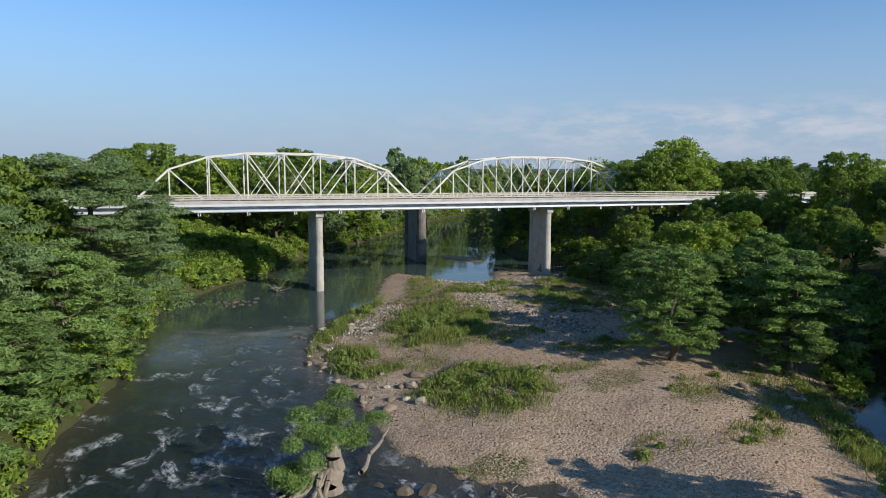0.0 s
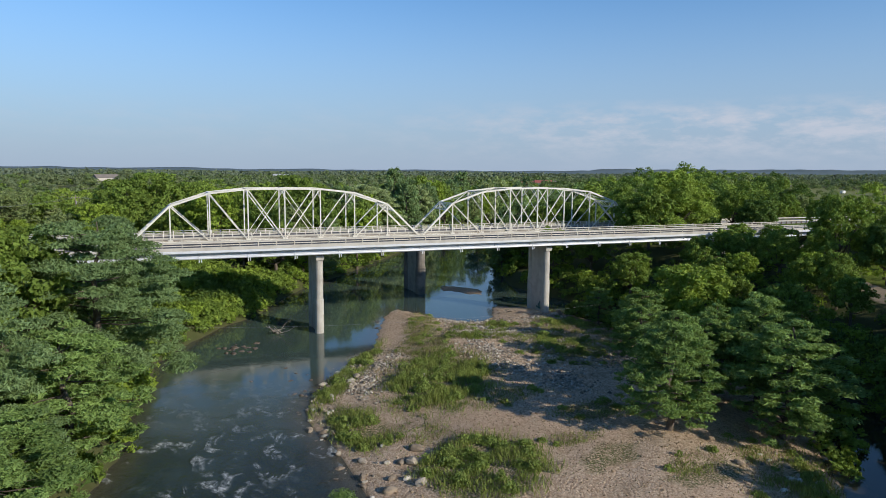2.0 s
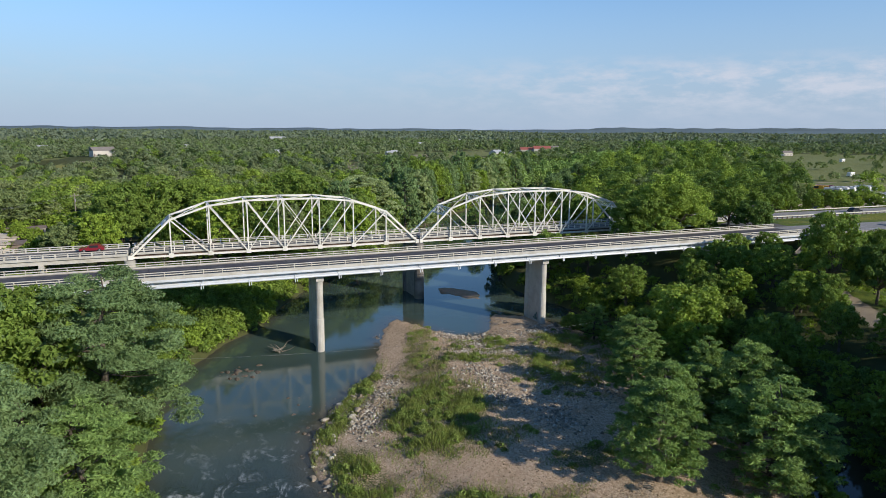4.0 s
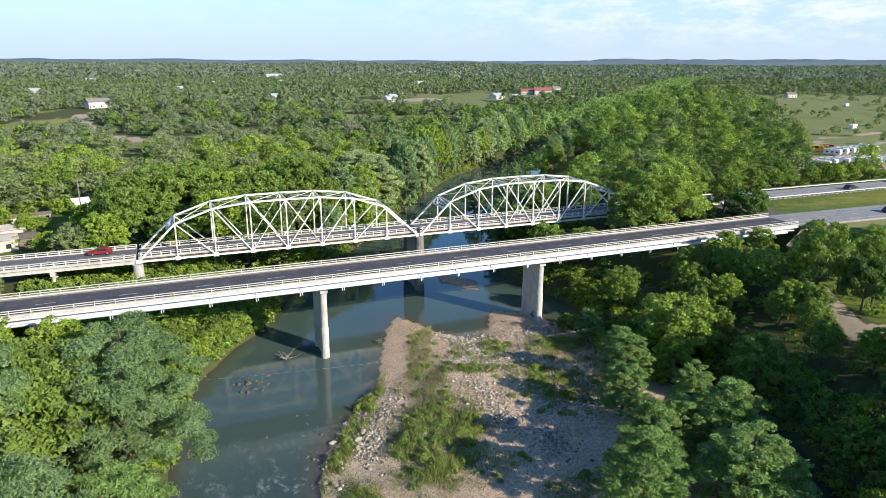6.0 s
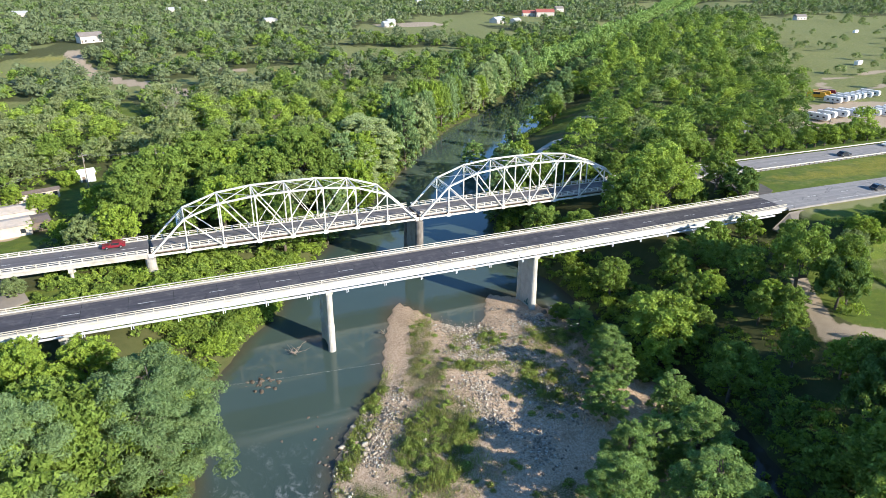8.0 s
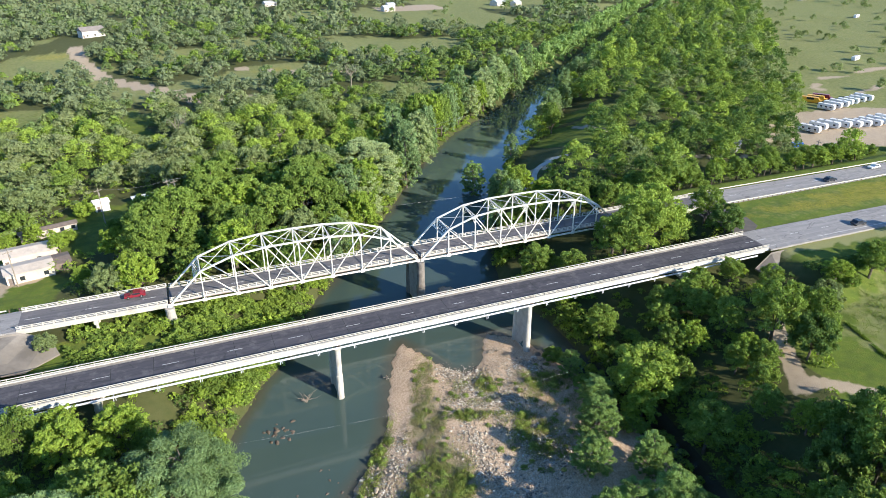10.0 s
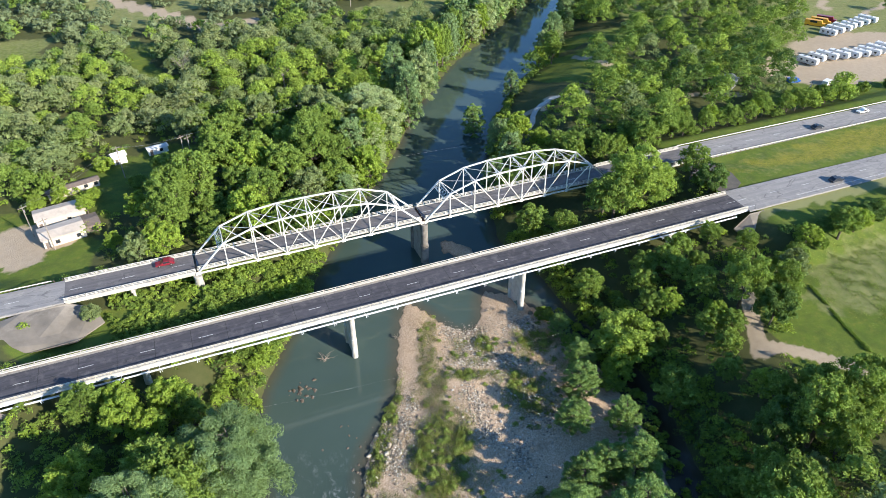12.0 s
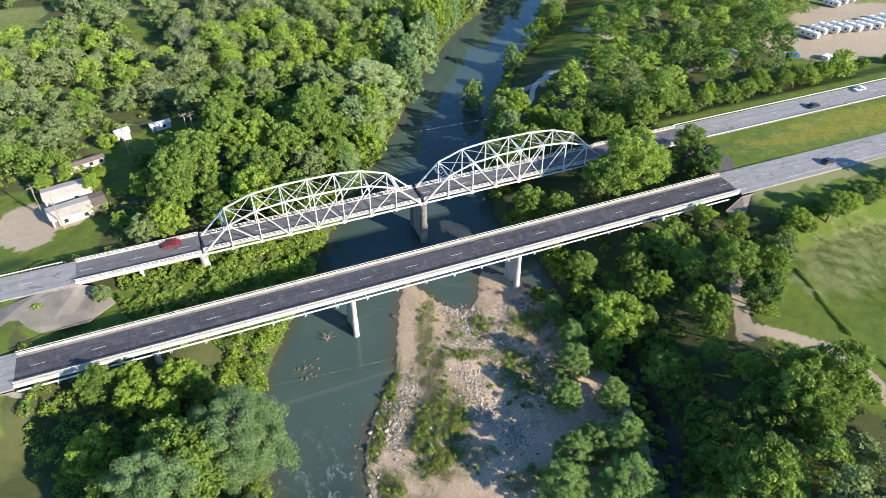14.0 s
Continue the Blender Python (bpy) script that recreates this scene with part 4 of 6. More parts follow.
def tree(name, kind, h, spread, leaves, count, size, seed, label, base=0.22):
    """One tree: trunk with limbs, and a crown of leaf sprays in clumps. Returns its Empty, hidden under no other."""
    rng = np.random.RandomState(seed)
    e = empty(name, 0, 0, 0)
    g = Geo()
    clumps = []
    if kind == "layered":
        limb(g, (0, 0, -0.6), (rng.normal() * 0.4, rng.normal() * 0.4, h * 0.93), h * 0.028, 0.05, rng, 7, 0.012, 9)
        n = 150
        for i in range(n):
            t = (i + 0.5) / n
            z = h * (base + (0.93 - base) * t)
            prof = spread * math.sqrt(max(1 - ((t - 0.30) / 0.74) ** 2, 0.03))
            a = i * 2.39996 + rng.uniform(-0.5, 0.5)
            r = prof * math.sqrt(rng.uniform(0.20, 1.0))
            x, y = r * math.cos(a), r * math.sin(a)
            z += -0.10 * r + rng.uniform(-0.05, 0.05) * h
            if i % 4 == 0:
                limb(g, (0, 0, max(z - 0.14 * r, h * 0.1)), (x, y, z), 0.09, 0.025, rng, 2, 0.04, 4)
            cr = spread * rng.uniform(0.08, 0.20)
            clumps.append((x, y, z, cr, cr * rng.uniform(0.32, 0.55)))
            if rng.uniform() < 0.5:
                clumps.append((x * 0.55, y * 0.55, z, cr * 0.8, cr * 0.5))
    else:
        th = h * base
        limb(g, (0, 0, -0.6), (0, 0, th), h * 0.032, h * 0.026, rng, 3, 0.02, 8)
        n = 105
        for i in range(n):
            t = (i + 0.5) / n
            a = i * 2.39996 + rng.uniform(-0.5, 0.5)
            zz = base + (1 - base) * (0.18 + 0.80 * t)
            prof = math.sqrt(max(1 - ((zz - 0.55) / 0.50) ** 2, 0.05)) if kind == "round" else math.sqrt(max(1 - ((zz - 0.62) / 0.42) ** 2, 0.04))
            r = spread * prof * rng.uniform(0.45, 0.92)
            x, y, z = r * math.cos(a), r * math.sin(a), h * zz * rng.uniform(0.93, 1.03)
            cr = spread * rng.uniform(0.09, 0.21)
            clumps.append((x, y, z - cr * 0.4, cr, cr * rng.uniform(0.6, 0.85)))
            if i % 8 == 0:
                limb(g, (0, 0, th), (x * 0.8, y * 0.8, z - cr * 0.5), h * 0.013, 0.03, rng, 3, 0.06, 4)
        clumps.append((0, 0, h * 0.60, spread * 0.45, h * 0.20))
    g.put("trunk", M_BARK, e)
    if kind == "layered":
        q = clump_leaves(rng, clumps, count, size, 0.9, 0.45, 0.75, 0.14, 0.5)
    else:
        q = clump_leaves(rng, clumps, count, size, 0.35, 0.5, 0.6)
    me = quick_mesh("crown", q, np.arange(len(q)).reshape(-1, 3))
    me.materials.append(leaves)
    crown = new("crown", me)
    crown.parent = e
    return tagged(e, label, "tree")


def stand(proto, x, y, turn, k=1.0, group="trees along the river", kz=None, label="", sink=0.0):
    t = copy_thing(proto, pose(x, y, ground_at(x, y) - sink, 0, 0, turn))
    t.scale = (k, k, kz or k)
    tagged(t, label, group=group)
    return t


protos = {}
for key, args in {
    "cypress_a": ("cypress_tree", "layered", 20, 9.0, L_PALE, 62000, 0.20, 11, "tall bald cypress with layered feathery green foliage"),
    "cypress_b": ("cypress_tree", "layered", 15, 5.4, L_CYPRESS, 24000, 0.205, 12, "bald cypress with layered feathery green foliage"),
    "cypress_c": ("cypress_tree", "layered", 15, 5.0, L_CYPRESS, 24000, 0.205, 13, "bald cypress with layered feathery green foliage"),
    "cypress_d": ("cypress_tree", "layered", 15, 5.2, L_PALE, 7000, 0.37, 15, "tall bald cypress leaning over the upstream water"),
    "silver": ("silver_green_tree", "layered", 17, 8.5, L_SILVER, 11000, 0.37, 14, "broad silvery green riverside tree"),
    "silver_big": ("silver_green_tree", "layered", 20, 9.5, L_SILVER, 36000, 0.31, 16, "tall pale silvery green tree leaning over the water"),
    "pecan_a": ("pecan_tree", "round", 14, 6.2, L_PECAN, 6380, 0.28, 21, "broad leafy green pecan tree"),
    "pecan_b": ("pecan_tree", "round", 12, 5.4, L_PECAN, 5365, 0.28, 22, "rounded leafy green pecan tree"),
    "pecan_big": ("pecan_tree", "round", 20, 11.0, L_BRIGHT, 18000, 0.30, 28, "large bright green tree standing between the two bridges"),
    "pecan_light": ("pecan_tree", "round", 14, 7.0, L_BRIGHT, 9000, 0.29, 31, "broad light green pecan with yellowing lower boughs"),
    "yellow": ("yellow_green_tree", "round", 12, 5.4, L_YELLOW, 5365, 0.28, 23, "bright yellow-green leafy tree"),
    "oak": ("live_oak_tree", "wide", 9, 5.4, L_DARK, 5220, 0.28, 24, "dark green spreading oak tree"),
    "elm": ("elm_tree", "wide", 11, 5.2, L_OLIVE, 5510, 0.28, 25, "olive green elm tree"),
    "bush": ("riverside_bush", "round", 4.2, 2.8, L_YELLOW, 1500, 0.27, 26, "low leafy green bush on the bank"),
    "bush_dark": ("riverside_bush", "round", 4.0, 2.8, L_PECAN, 1500, 0.27, 27, "low dark leafy bush on the bank"),
}.items():
    protos[key] = tree(*args, base=0.16 if args[1] == "layered" else (0.05 if "bush" in key else 0.25))

# trees that stand out, each at its own place: kind, x, y, size, height factor
LONE = [("cypress_a", -9.0, 85.0, 1.20, 1.04), ("cypress_a", -24, 74, 1.0, 1.0), ("cypress_a", -17, 57, 0.95, 0.92), ("cypress_b", -9.5, 66, 1.25, 0.85), ("cypress_b", -13, 50, 1.2, 0.70),
        ("cypress_b", 47.8, 54.5, 1.0, 0.80), ("cypress_c", 53.5, 60.5, 0.85, 0.80), ("cypress_c", 60.0, 75.0, 0.75, 0.62), ("cypress_c", 59.5, 50.0, 1.38, 0.86), ("cypress_b", 65.0, 59.0, 0.9, 0.92), ("cypress_c", 67.0, 83.0, 0.85, 0.68), ("cypress_c", 59.5, 62.0, 0.85, 0.68),
        ("pecan_light", 83.0, 90.0, 1.2, 0.95), ("cypress_c", 70.0, 71.0, 0.75, 0.66), ("cypress_b", 72.5, 92.0, 0.7, 0.5), ("cypress_c", 73.0, 103.0, 0.55, 0.5), ("bush_dark", 75.0, 83.0, 1.1, 1.0), ("bush_dark", 74.0, 98.0, 1.1, 0.9), ("bush_dark", 73.0, 110.0, 1.0, 0.8), ("bush_dark", 70.5, 62.0, 1.1, 0.9), ("yellow", 77.5, 84.0, 0.75, 0.75), ("pecan_b", 84.0, 72.0, 0.95, 1.0), ("pecan_big", 116.5, 134.5, 1.0, 0.95), ("oak", 130.5, 136.5, 0.8, 0.95), ("silver_big", 60.0, 221.0, 1.35, 1.05), ("silver_big", 52.0, 205.0, 1.0, 0.8),
        ("elm", -46.0, 219.0, 1.6, 1.1), ("elm", -33.5, 140.5, 0.5, 0.45), ("yellow", -18, 105.5, 0.95, 0.8), ("yellow", -27, 102.5, 0.9, 0.8), ("pecan_b", -14, 101, 0.7, 0.7), ("bush_dark", -21, 205, 1.2, 1.0), ("bush", -8, 202, 1.3, 1.2), ("pecan_b", 1, 214, 0.6, 0.55), ("bush", -31, 221, 1.2, 1.1), ("bush", -34, 203, 0.9, 0.8), ("bush", 9, 140, 1.2, 1.1), ("bush", 13, 142, 1.2, 1.2), ("bush_dark", 11, 136, 1.1, 1.0), ("bush", 17, 143, 1.1, 1.0), ("bush_dark", 4, 138, 1.0, 0.9), ("cypress_b", 101.0, 217.0, 0.85, 0.95), ("cypress_c", 37, 20.5, 0.6, 0.60), ("bush_dark", 236, 176, 1.0, 0.8), ("bush", 247, 173, 0.9, 0.7), ("bush_dark", 256, 174, 1.2, 1.0), ("bush_dark", 270, 172, 1.3, 1.1), ("bush", 283, 170, 1.0, 0.8), ("bush_dark", 296, 169, 1.2, 1.0)]
# the hedge of trees below the road embankment
hedge = np.random.RandomState(44)
for i in range(17):
    LONE.append((("pecan_b", "bush_dark", "yellow", "bush_dark", "oak")[i % 5], 139 + i * 3.4 + hedge.uniform(-1, 1), 96.5 + i * 0.35 + hedge.uniform(-2.2, 2.2), hedge.uniform(0.45, 0.75) * (1.5 if i % 2 else 1.0), hedge.uniform(0.4, 0.6) * (1.5 if i % 2 else 1.0)))
for i in range(30):
    LONE.append((("pecan_b", "yellow", "pecan_a", "pecan_b", "bush_dark")[i % 5], 128 + i * 3.9 + hedge.uniform(-1, 1), 163.5 + 0.10 * max(i - 10, 0) + hedge.uniform(0, 5.0), hedge.uniform(0.5, 0.8) * (1.6 if i % 5 == 4 else 1.0), hedge.uniform(0.55, 0.85)))
LONE += [("pecan_b", 104, 55, 0.95, 1.15), ("pecan_a", 100, 45, 0.85, 1.05)]
for i, (key, x, y, k, kz) in enumerate(LONE):
    stand(protos[key], x, y, i * 77.0, k, "trees along the river", kz)

# farmhouses and homes beyond the river: x, y, width, depth, height, turn, roof kind
FAR_HOUSES = [(-45, 568, 19, 10, 4.5, 25, 1), (223, 1500, 40, 18, 6, 10, 0), (25, 998, 24, 12, 4, 5, 0), (358, 712, 22, 12, 4, 30, 0), (376, 704, 14, 9, 4, 30, 0), (456, 777, 26, 14, 6, -20, 2), (440, 790, 18, 12, 4, -20, 2), (226, 704, 14, 9, 4, 10, 0), (234, 720, 10, 8, 5, 10, 0), (520, 850, 14, 12, 4, 0, 1), (120, 800, 16, 9, 3.5, 15, 0), (-150, 1000, 20, 11, 4, 0, 0), (-260, 1100, 18, 10, 4, 20, 0), (-330, 1250, 30, 14, 4, 0, 0), (80, 1250, 18, 10, 4, 40, 0), (330, 1300, 20, 11, 4, 0, 0), (410, 1100, 24, 12, 4, 15, 0), (600, 1400, 30, 12, 4, 0, 0), (900, 1500, 26, 12, 6, 30, 1), (700, 1250, 18, 10, 4, 0, 2), (-430, 1500, 26, 13, 4, 0, 0), (-120, 1450, 22, 12, 4, 10, 0), (150, 1900, 30, 14, 5, 0, 0), (640, 1800, 36, 16, 5, 0, 0), (-500, 1900, 34, 16, 5, 0, 0), (1100, 1250, 22, 12, 4, 0, 0)]
hr = np.random.RandomState(19)
for _ in range(22):
    a, q = hr.uniform(-0.62, 0.5), hr.uniform(750, 2300)
    FAR_HOUSES.append((q * math.sin(a + 0.387), q * math.cos(a + 0.387), hr.uniform(10, 18), hr.uniform(7, 10), hr.uniform(3, 4), hr.uniform(0, 180), int(hr.uniform(0, 2.4))))
rng = np.random.RandomState(5)
FOREST = [(cx, cy, rx, ry, turn) for cx, cy, rx, ry, turn in FIELDS] + [(cx, cy, rx, ry, turn) for cx, cy, rx, ry, turn in DIRTS] + [(x - 12, y - 22, 26, 30, 0) for x, y, *_ in FAR_HOUSES]


FIELD_EDGE = np.array([(111, 72), (121, 74), (130, 80), (141, 95), (200, 102), (200, 18), (117, 18), (122, 46), (121, 62), (116, 67)], float)
WOOD_EAST = np.array([(108, 188), (144, 160), (167, 168), (203, 170), (225, 181), (237, 191), (278, 229), (320, 270), (352, 313), (448, 412), (569, 544), (560, 585), (450, 560), (380, 503), (305, 430), (240, 366), (192, 310), (151, 262), (136, 250), (112, 222)], float)
PARK = np.array([(104, 199), (128, 235), (153, 258), (194, 290), (197, 274), (159, 240), (146, 221), (126, 208), (116, 199)], float)


def line_distance(x, y, pts):
    best = np.full(np.shape(x), 1e9)
    for (ax, ay), (bx, by) in zip(pts[:-1], pts[1:]):
        dx, dy = bx - ax, by - ay
        t = np.clip(((x - ax) * dx + (y - ay) * dy) / (dx * dx + dy * dy), 0, 1)
        best = np.minimum(best, np.hypot(x - ax - t * dx, y - ay - t * dy))
    return best


def open_ground(x, y, margin=0.0):
    """True where woods may stand (arrays)."""
    x, y = np.asarray(x, float), np.asarray(y, float)
    ok = poly_distance(x, y, WATER_POLY) > 2.0 + margin
    ok &= poly_distance(x, y, BAR_POLY) > 1.5
    for cx, cy, rx, ry, turn in FOREST:
        ok &= spot(x, y, cx, cy, rx, ry, turn) > 1.03
    for px, py in ((118.5, 7.0), (149.8, 7.0)):
        ok &= ~(np.abs(y - px) < py + margin)
    ok &= ~((y > 104) & (y < 162) & ((x > 141) | (x < -50)))
    ok &= line_distance(x, y, LANE) > 8.0
    ok &= line_distance(x, y, TRACK_FIELD) > np.where(y > 70, 3.0, 9.0)
    ok &= poly_distance(x, y, WOOD_EAST) > 0.0
    ok &= (poly_distance(x, y, PARK) > 0.5) & (poly_distance(x, y, FIELD_EDGE) > np.where(y > 72, 2.5, 8.0))
    ok &= np.hypot(x - 141, y - 105) > 9
    ok &= spot(x, y, 89, 70, 7, 17, 0) > 1.0
    ok &= ~((x > -36) & (x < 22) & (y > 122) & (y < 147))
    return ok


def scatter(x0, x1, y0, y1, step, seed):
    r = np.random.RandomState(seed)
    gx, gy = np.meshgrid(np.arange(x0, x1, step), np.arange(y0, y1, step))
    gx = gx.ravel() + r.uniform(-0.42, 0.42, gx.size) * step
    gy = gy.ravel() + r.uniform(-0.42, 0.42, gy.size) * step
    return gx, gy


def in_view(x, y, spare=14):
    """The wedge of country ahead of the flight."""
    c, s = math.cos(radians(22.2)), math.sin(radians(22.2))
    along, across = x * s + y * c, x * c - y * s
    return (along > 28) & (np.abs(across) < along * 0.70 + spare + 8)


# rows of tall trees along both banks upstream
ROWTREES = []
for bank, side in ((LEFT_BANK, 1), (RIGHT_BANK[::-1], -1)):
    for (ax, ay), (bx, by) in zip(bank[:-1], bank[1:]):
        ln = math.hypot(bx - ax, by - ay)
        if ay < 158 or ay > 345:
            continue
        for k in range(int(ln / 6.5)):
            t = (k + rng.uniform(0.2, 0.8)) * 6.5 / ln
            off = rng.choice([rng.uniform(-0.8, 2.5), rng.uniform(1.0, 8.0)]) * side
            x, y = ax + (bx - ax) * t - (by - ay) / ln * off, ay + (by - ay) * t + (bx - ax) / ln * off
            if side < 0 and 200 < y < 262 and rng.uniform() < 0.6:
                continue
            u = rng.uniform()
            key = "cypress_d" if u < 0.45 else "silver" if u < 0.62 else "pecan_b" if u < 0.85 else "yellow"
            k2 = rng.uniform(0.6, 1.2) * (0.7 if key == "silver" else 1.0) * (0.8 if side < 0 else 1.0)
            ROWTREES.append((key, x, y, k2, k2 * (1.65 if side > 0 and y > 225 else 1.3)))
for key, x, y, k, kz in ROWTREES:
    stand(protos[key], x, y, rng.uniform(0, 360), k, "trees along the upstream banks", kz)

# the woods nearest to the bridges, tree by tree
gx, gy = scatter(-120, 260, 30, 330, 9.6, 9)
ex, ey = scatter(78, 124, 36, 112, 7.2, 10)
inner = (gx > 78) & (gx < 124) & (gy > 36) & (gy < 112)
gx, gy = np.concatenate([gx[~inner], ex]), np.concatenate([gy[~inner], ey])
ok = open_ground(gx, gy, 1.0) & in_view(gx, gy)
for i in range(len(LONE)):
    ok &= np.hypot(gx - LONE[i][1], gy - LONE[i][2]) > 5.0 * LONE[i][3]
for key, x, y, k, kz in ROWTREES:
    ok &= np.hypot(gx - x, gy - y) > 4.0
gx, gy = gx[ok], gy[ok]
order = np.argsort(np.hypot(gx - 40, gy - 110))
near, rest = order[:125], order[125:]
for i in near:
    x, y = gx[i], gy[i]
    d = float(poly_distance(np.array([x]), np.array([y]), WATER_POLY)[0])
    u = rng.uniform()
    if d < 7 and x < 40 and y < 150:
        key = "bush" if u < 0.6 else "bush_dark"
    elif d < 10:
        key = "pecan_b" if u < 0.45 else ("silver" if u < 0.62 and y > 150 else "pecan_a" if u < 0.85 else "bush_dark")
    else:
        key = "pecan_a" if u < 0.32 else "pecan_b" if u < 0.66 else "oak" if u < 0.76 else "elm" if u < 0.88 else "yellow"
    k = rng.uniform(0.85, 1.35) * (0.75 if key == "silver" else 1.0)
    if key == "pecan_a" and 100 < y < 165:
        k *= 0.8
    if 90 < y < 114 and (x > 84 or x < 5):
        k = min(k, 0.72 if x < 112 else 0.55)
    kz = None
    if x > 84 and y <= 90:
        k, kz = k * 0.78, k * 0.98
    if 158 < y < 205 and x < -26:
        k = min(k, 0.55)
    if 86 < x < 106 and 60 < y < 90:
        k, kz = min(k, 0.62), min(kz, 0.66)
    if 157 < y < 185 and x > 100:
        k = min(k, 0.85)
    stand(protos[key], x, y, rng.uniform(0, 360), k, "woodland trees by the bridges", kz)
for p in protos.values():
    for o in (*p.children_recursive, p):
        bpy.data.objects.remove(o)


# woods farther off: many crowns in a few meshes
def woods(name, xs, ys, per, size, radius, seed, leaves, label, tall=1.0, low=0.34, rough=0.42):
    r = np.random.RandomState(seed)
    out = []
    zs = height(xs, ys)
    n = len(xs)
    rad = radius * r.uniform(0.65, 1.25, n)
    hgt = rad * r.uniform(1.35, 2.15, n) * tall
    k = 22 if per > 300 else 13 if per > 60 else 8
    cl = np.zeros((n, k, 5))
    lean = r.normal(size=(2, n)) * rad * 0.10
    for j in range(k):
        a = j * 2.39996 + r.uniform(0, 1.2, n)
        e = np.clip((j + 0.5) / k + r.uniform(-0.10, 0.10, n), 0.02, 1) * 1.45
        q = rad * 0.74 * np.cos(e) * r.uniform(0.72, 1.12, n)
        z = zs + hgt * (low * 0.80 + (0.88 - low * 0.80) * np.sin(e) * r.uniform(0.86, 1.08, n))
        g = rad * r.uniform(0.22, 0.44, n) * (0.85 if k > 13 else 1.0)
        cl[:, j] = np.stack([xs + lean[0] + q * np.cos(a), ys + lean[1] + q * np.sin(a), z, g, g * r.uniform(0.55, 0.85, n)], 1)
    cl = cl.reshape(-1, 5)
    q = clump_leaves(r, cl, n * per, size, 0.9, 0.6, rough)
    me = quick_mesh(name, q, np.arange(len(q)).reshape(-1, 3))
    me.materials.append(leaves)
    return tagged(new(name, me), label, "woods", kind="stuff")


rowx, rowy = [], []
for bank, side in ((LEFT_BANK, 1), (RIGHT_BANK[::-1], -1)):
    for (ax, ay), (bx, by) in zip(bank[:-1], bank[1:]):
        ln = math.hypot(bx - ax, by - ay)
        if ay < 320 or ay > 1200:
            continue
        for k in range(int(ln / 6.0)):
            for row in (1.0, 7.5):
                t = (k + rng.uniform(0.2, 0.8)) * 6.0 / ln
                off = (row + rng.uniform(-1.0, 2.0)) * side
                rowx.append(ax + (bx - ax) * t - (by - ay) / ln * off)
                rowy.append(ay + (by - ay) * t + (bx - ax) / ln * off)
woods("riverside_woods", np.array(rowx), np.array(rowy), 135, 0.85, 4.9, 55, L_CYPRESS, "tall green trees lining the river upstream", 1.5)


def share_out(xs, ys, seed):
    r = np.random.RandomState(seed)
    tone = 0.5 + 0.5 * waves(xs, ys, 160, 41) + r.normal(size=len(xs)) * 0.35
    d = poly_distance(xs, ys, WATER_POLY)
    dry = (d > 75) & (r.uniform(size=len(xs)) < np.where(np.hypot(xs, ys) < 360, 0.34, np.where(np.hypot(xs, ys) < 900, 0.6, 0.36)))
    out = {"scrub": dry}
    for key, sel in {"pecan": tone < 0.30, "olive": (tone >= 0.30) & (tone < 0.85), "dark": tone >= 0.85}.items():
        out[key] = sel & ~dry
    return out


MATS = {"dark": L_PECAN, "olive": L_OLIVE, "pecan": L_BRIGHT}
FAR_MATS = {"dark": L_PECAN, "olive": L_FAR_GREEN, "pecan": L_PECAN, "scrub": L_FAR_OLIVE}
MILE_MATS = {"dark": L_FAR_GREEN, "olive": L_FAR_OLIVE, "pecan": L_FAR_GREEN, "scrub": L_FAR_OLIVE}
# the belt nearest the horizon takes the leaf tone with haze in its colour
REMOTE_MATS = {"dark": L_FAR_HAZED, "olive": L_FAR_HAZED, "pecan": L_FAR_OLIVE, "scrub": L_FAR_HAZED}
MATS["scrub"] = L_SCRUB
rx_, ry_ = gx[rest], gy[rest]
for key, sel in share_out(rx_, ry_, 1).items():
    woods("woodland", rx_[sel], ry_[sel], 1100, 0.36, 6.1, 51, MATS[key], "dense green woodland behind the bridges", 1.0)
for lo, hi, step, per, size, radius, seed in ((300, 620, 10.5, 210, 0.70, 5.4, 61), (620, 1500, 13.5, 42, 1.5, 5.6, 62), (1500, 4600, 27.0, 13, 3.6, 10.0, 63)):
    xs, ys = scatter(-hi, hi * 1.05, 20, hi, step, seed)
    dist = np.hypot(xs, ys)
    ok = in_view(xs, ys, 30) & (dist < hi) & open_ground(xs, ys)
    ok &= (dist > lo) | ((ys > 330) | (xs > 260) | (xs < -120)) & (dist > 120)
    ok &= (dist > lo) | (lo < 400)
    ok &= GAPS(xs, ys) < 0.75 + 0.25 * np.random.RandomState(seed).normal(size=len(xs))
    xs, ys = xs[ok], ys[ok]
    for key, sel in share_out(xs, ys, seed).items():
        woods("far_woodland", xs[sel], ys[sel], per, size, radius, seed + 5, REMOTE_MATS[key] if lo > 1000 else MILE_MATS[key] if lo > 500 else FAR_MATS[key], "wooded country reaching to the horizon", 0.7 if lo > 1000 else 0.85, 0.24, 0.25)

# the tall wood along the east bank, up to the open field
ex, ey = scatter(100, 580, 150, 590, 10.2, 33)
ok = (poly_distance(ex, ey, WOOD_EAST) < -1.5) & (poly_distance(ex, ey, WATER_POLY) > 2.0) & (np.abs(ey - 149.8) > 9)
ok &= (poly_distance(ex, ey, PARK) > 1.0) | (np.random.RandomState(34).uniform(size=len(ex)) < 0.10)
ok &= (poly_distance(ex, ey, PARK) > 14.0) | (np.random.RandomState(39).uniform(size=len(ex)) < 0.55)
ok &= line_distance(ex, ey, [(101, 201), (109, 202.5), (118, 202.4), (124, 210), (130, 216), (142, 216)]) > 5.0
ex, ey = ex[ok], ey[ok]
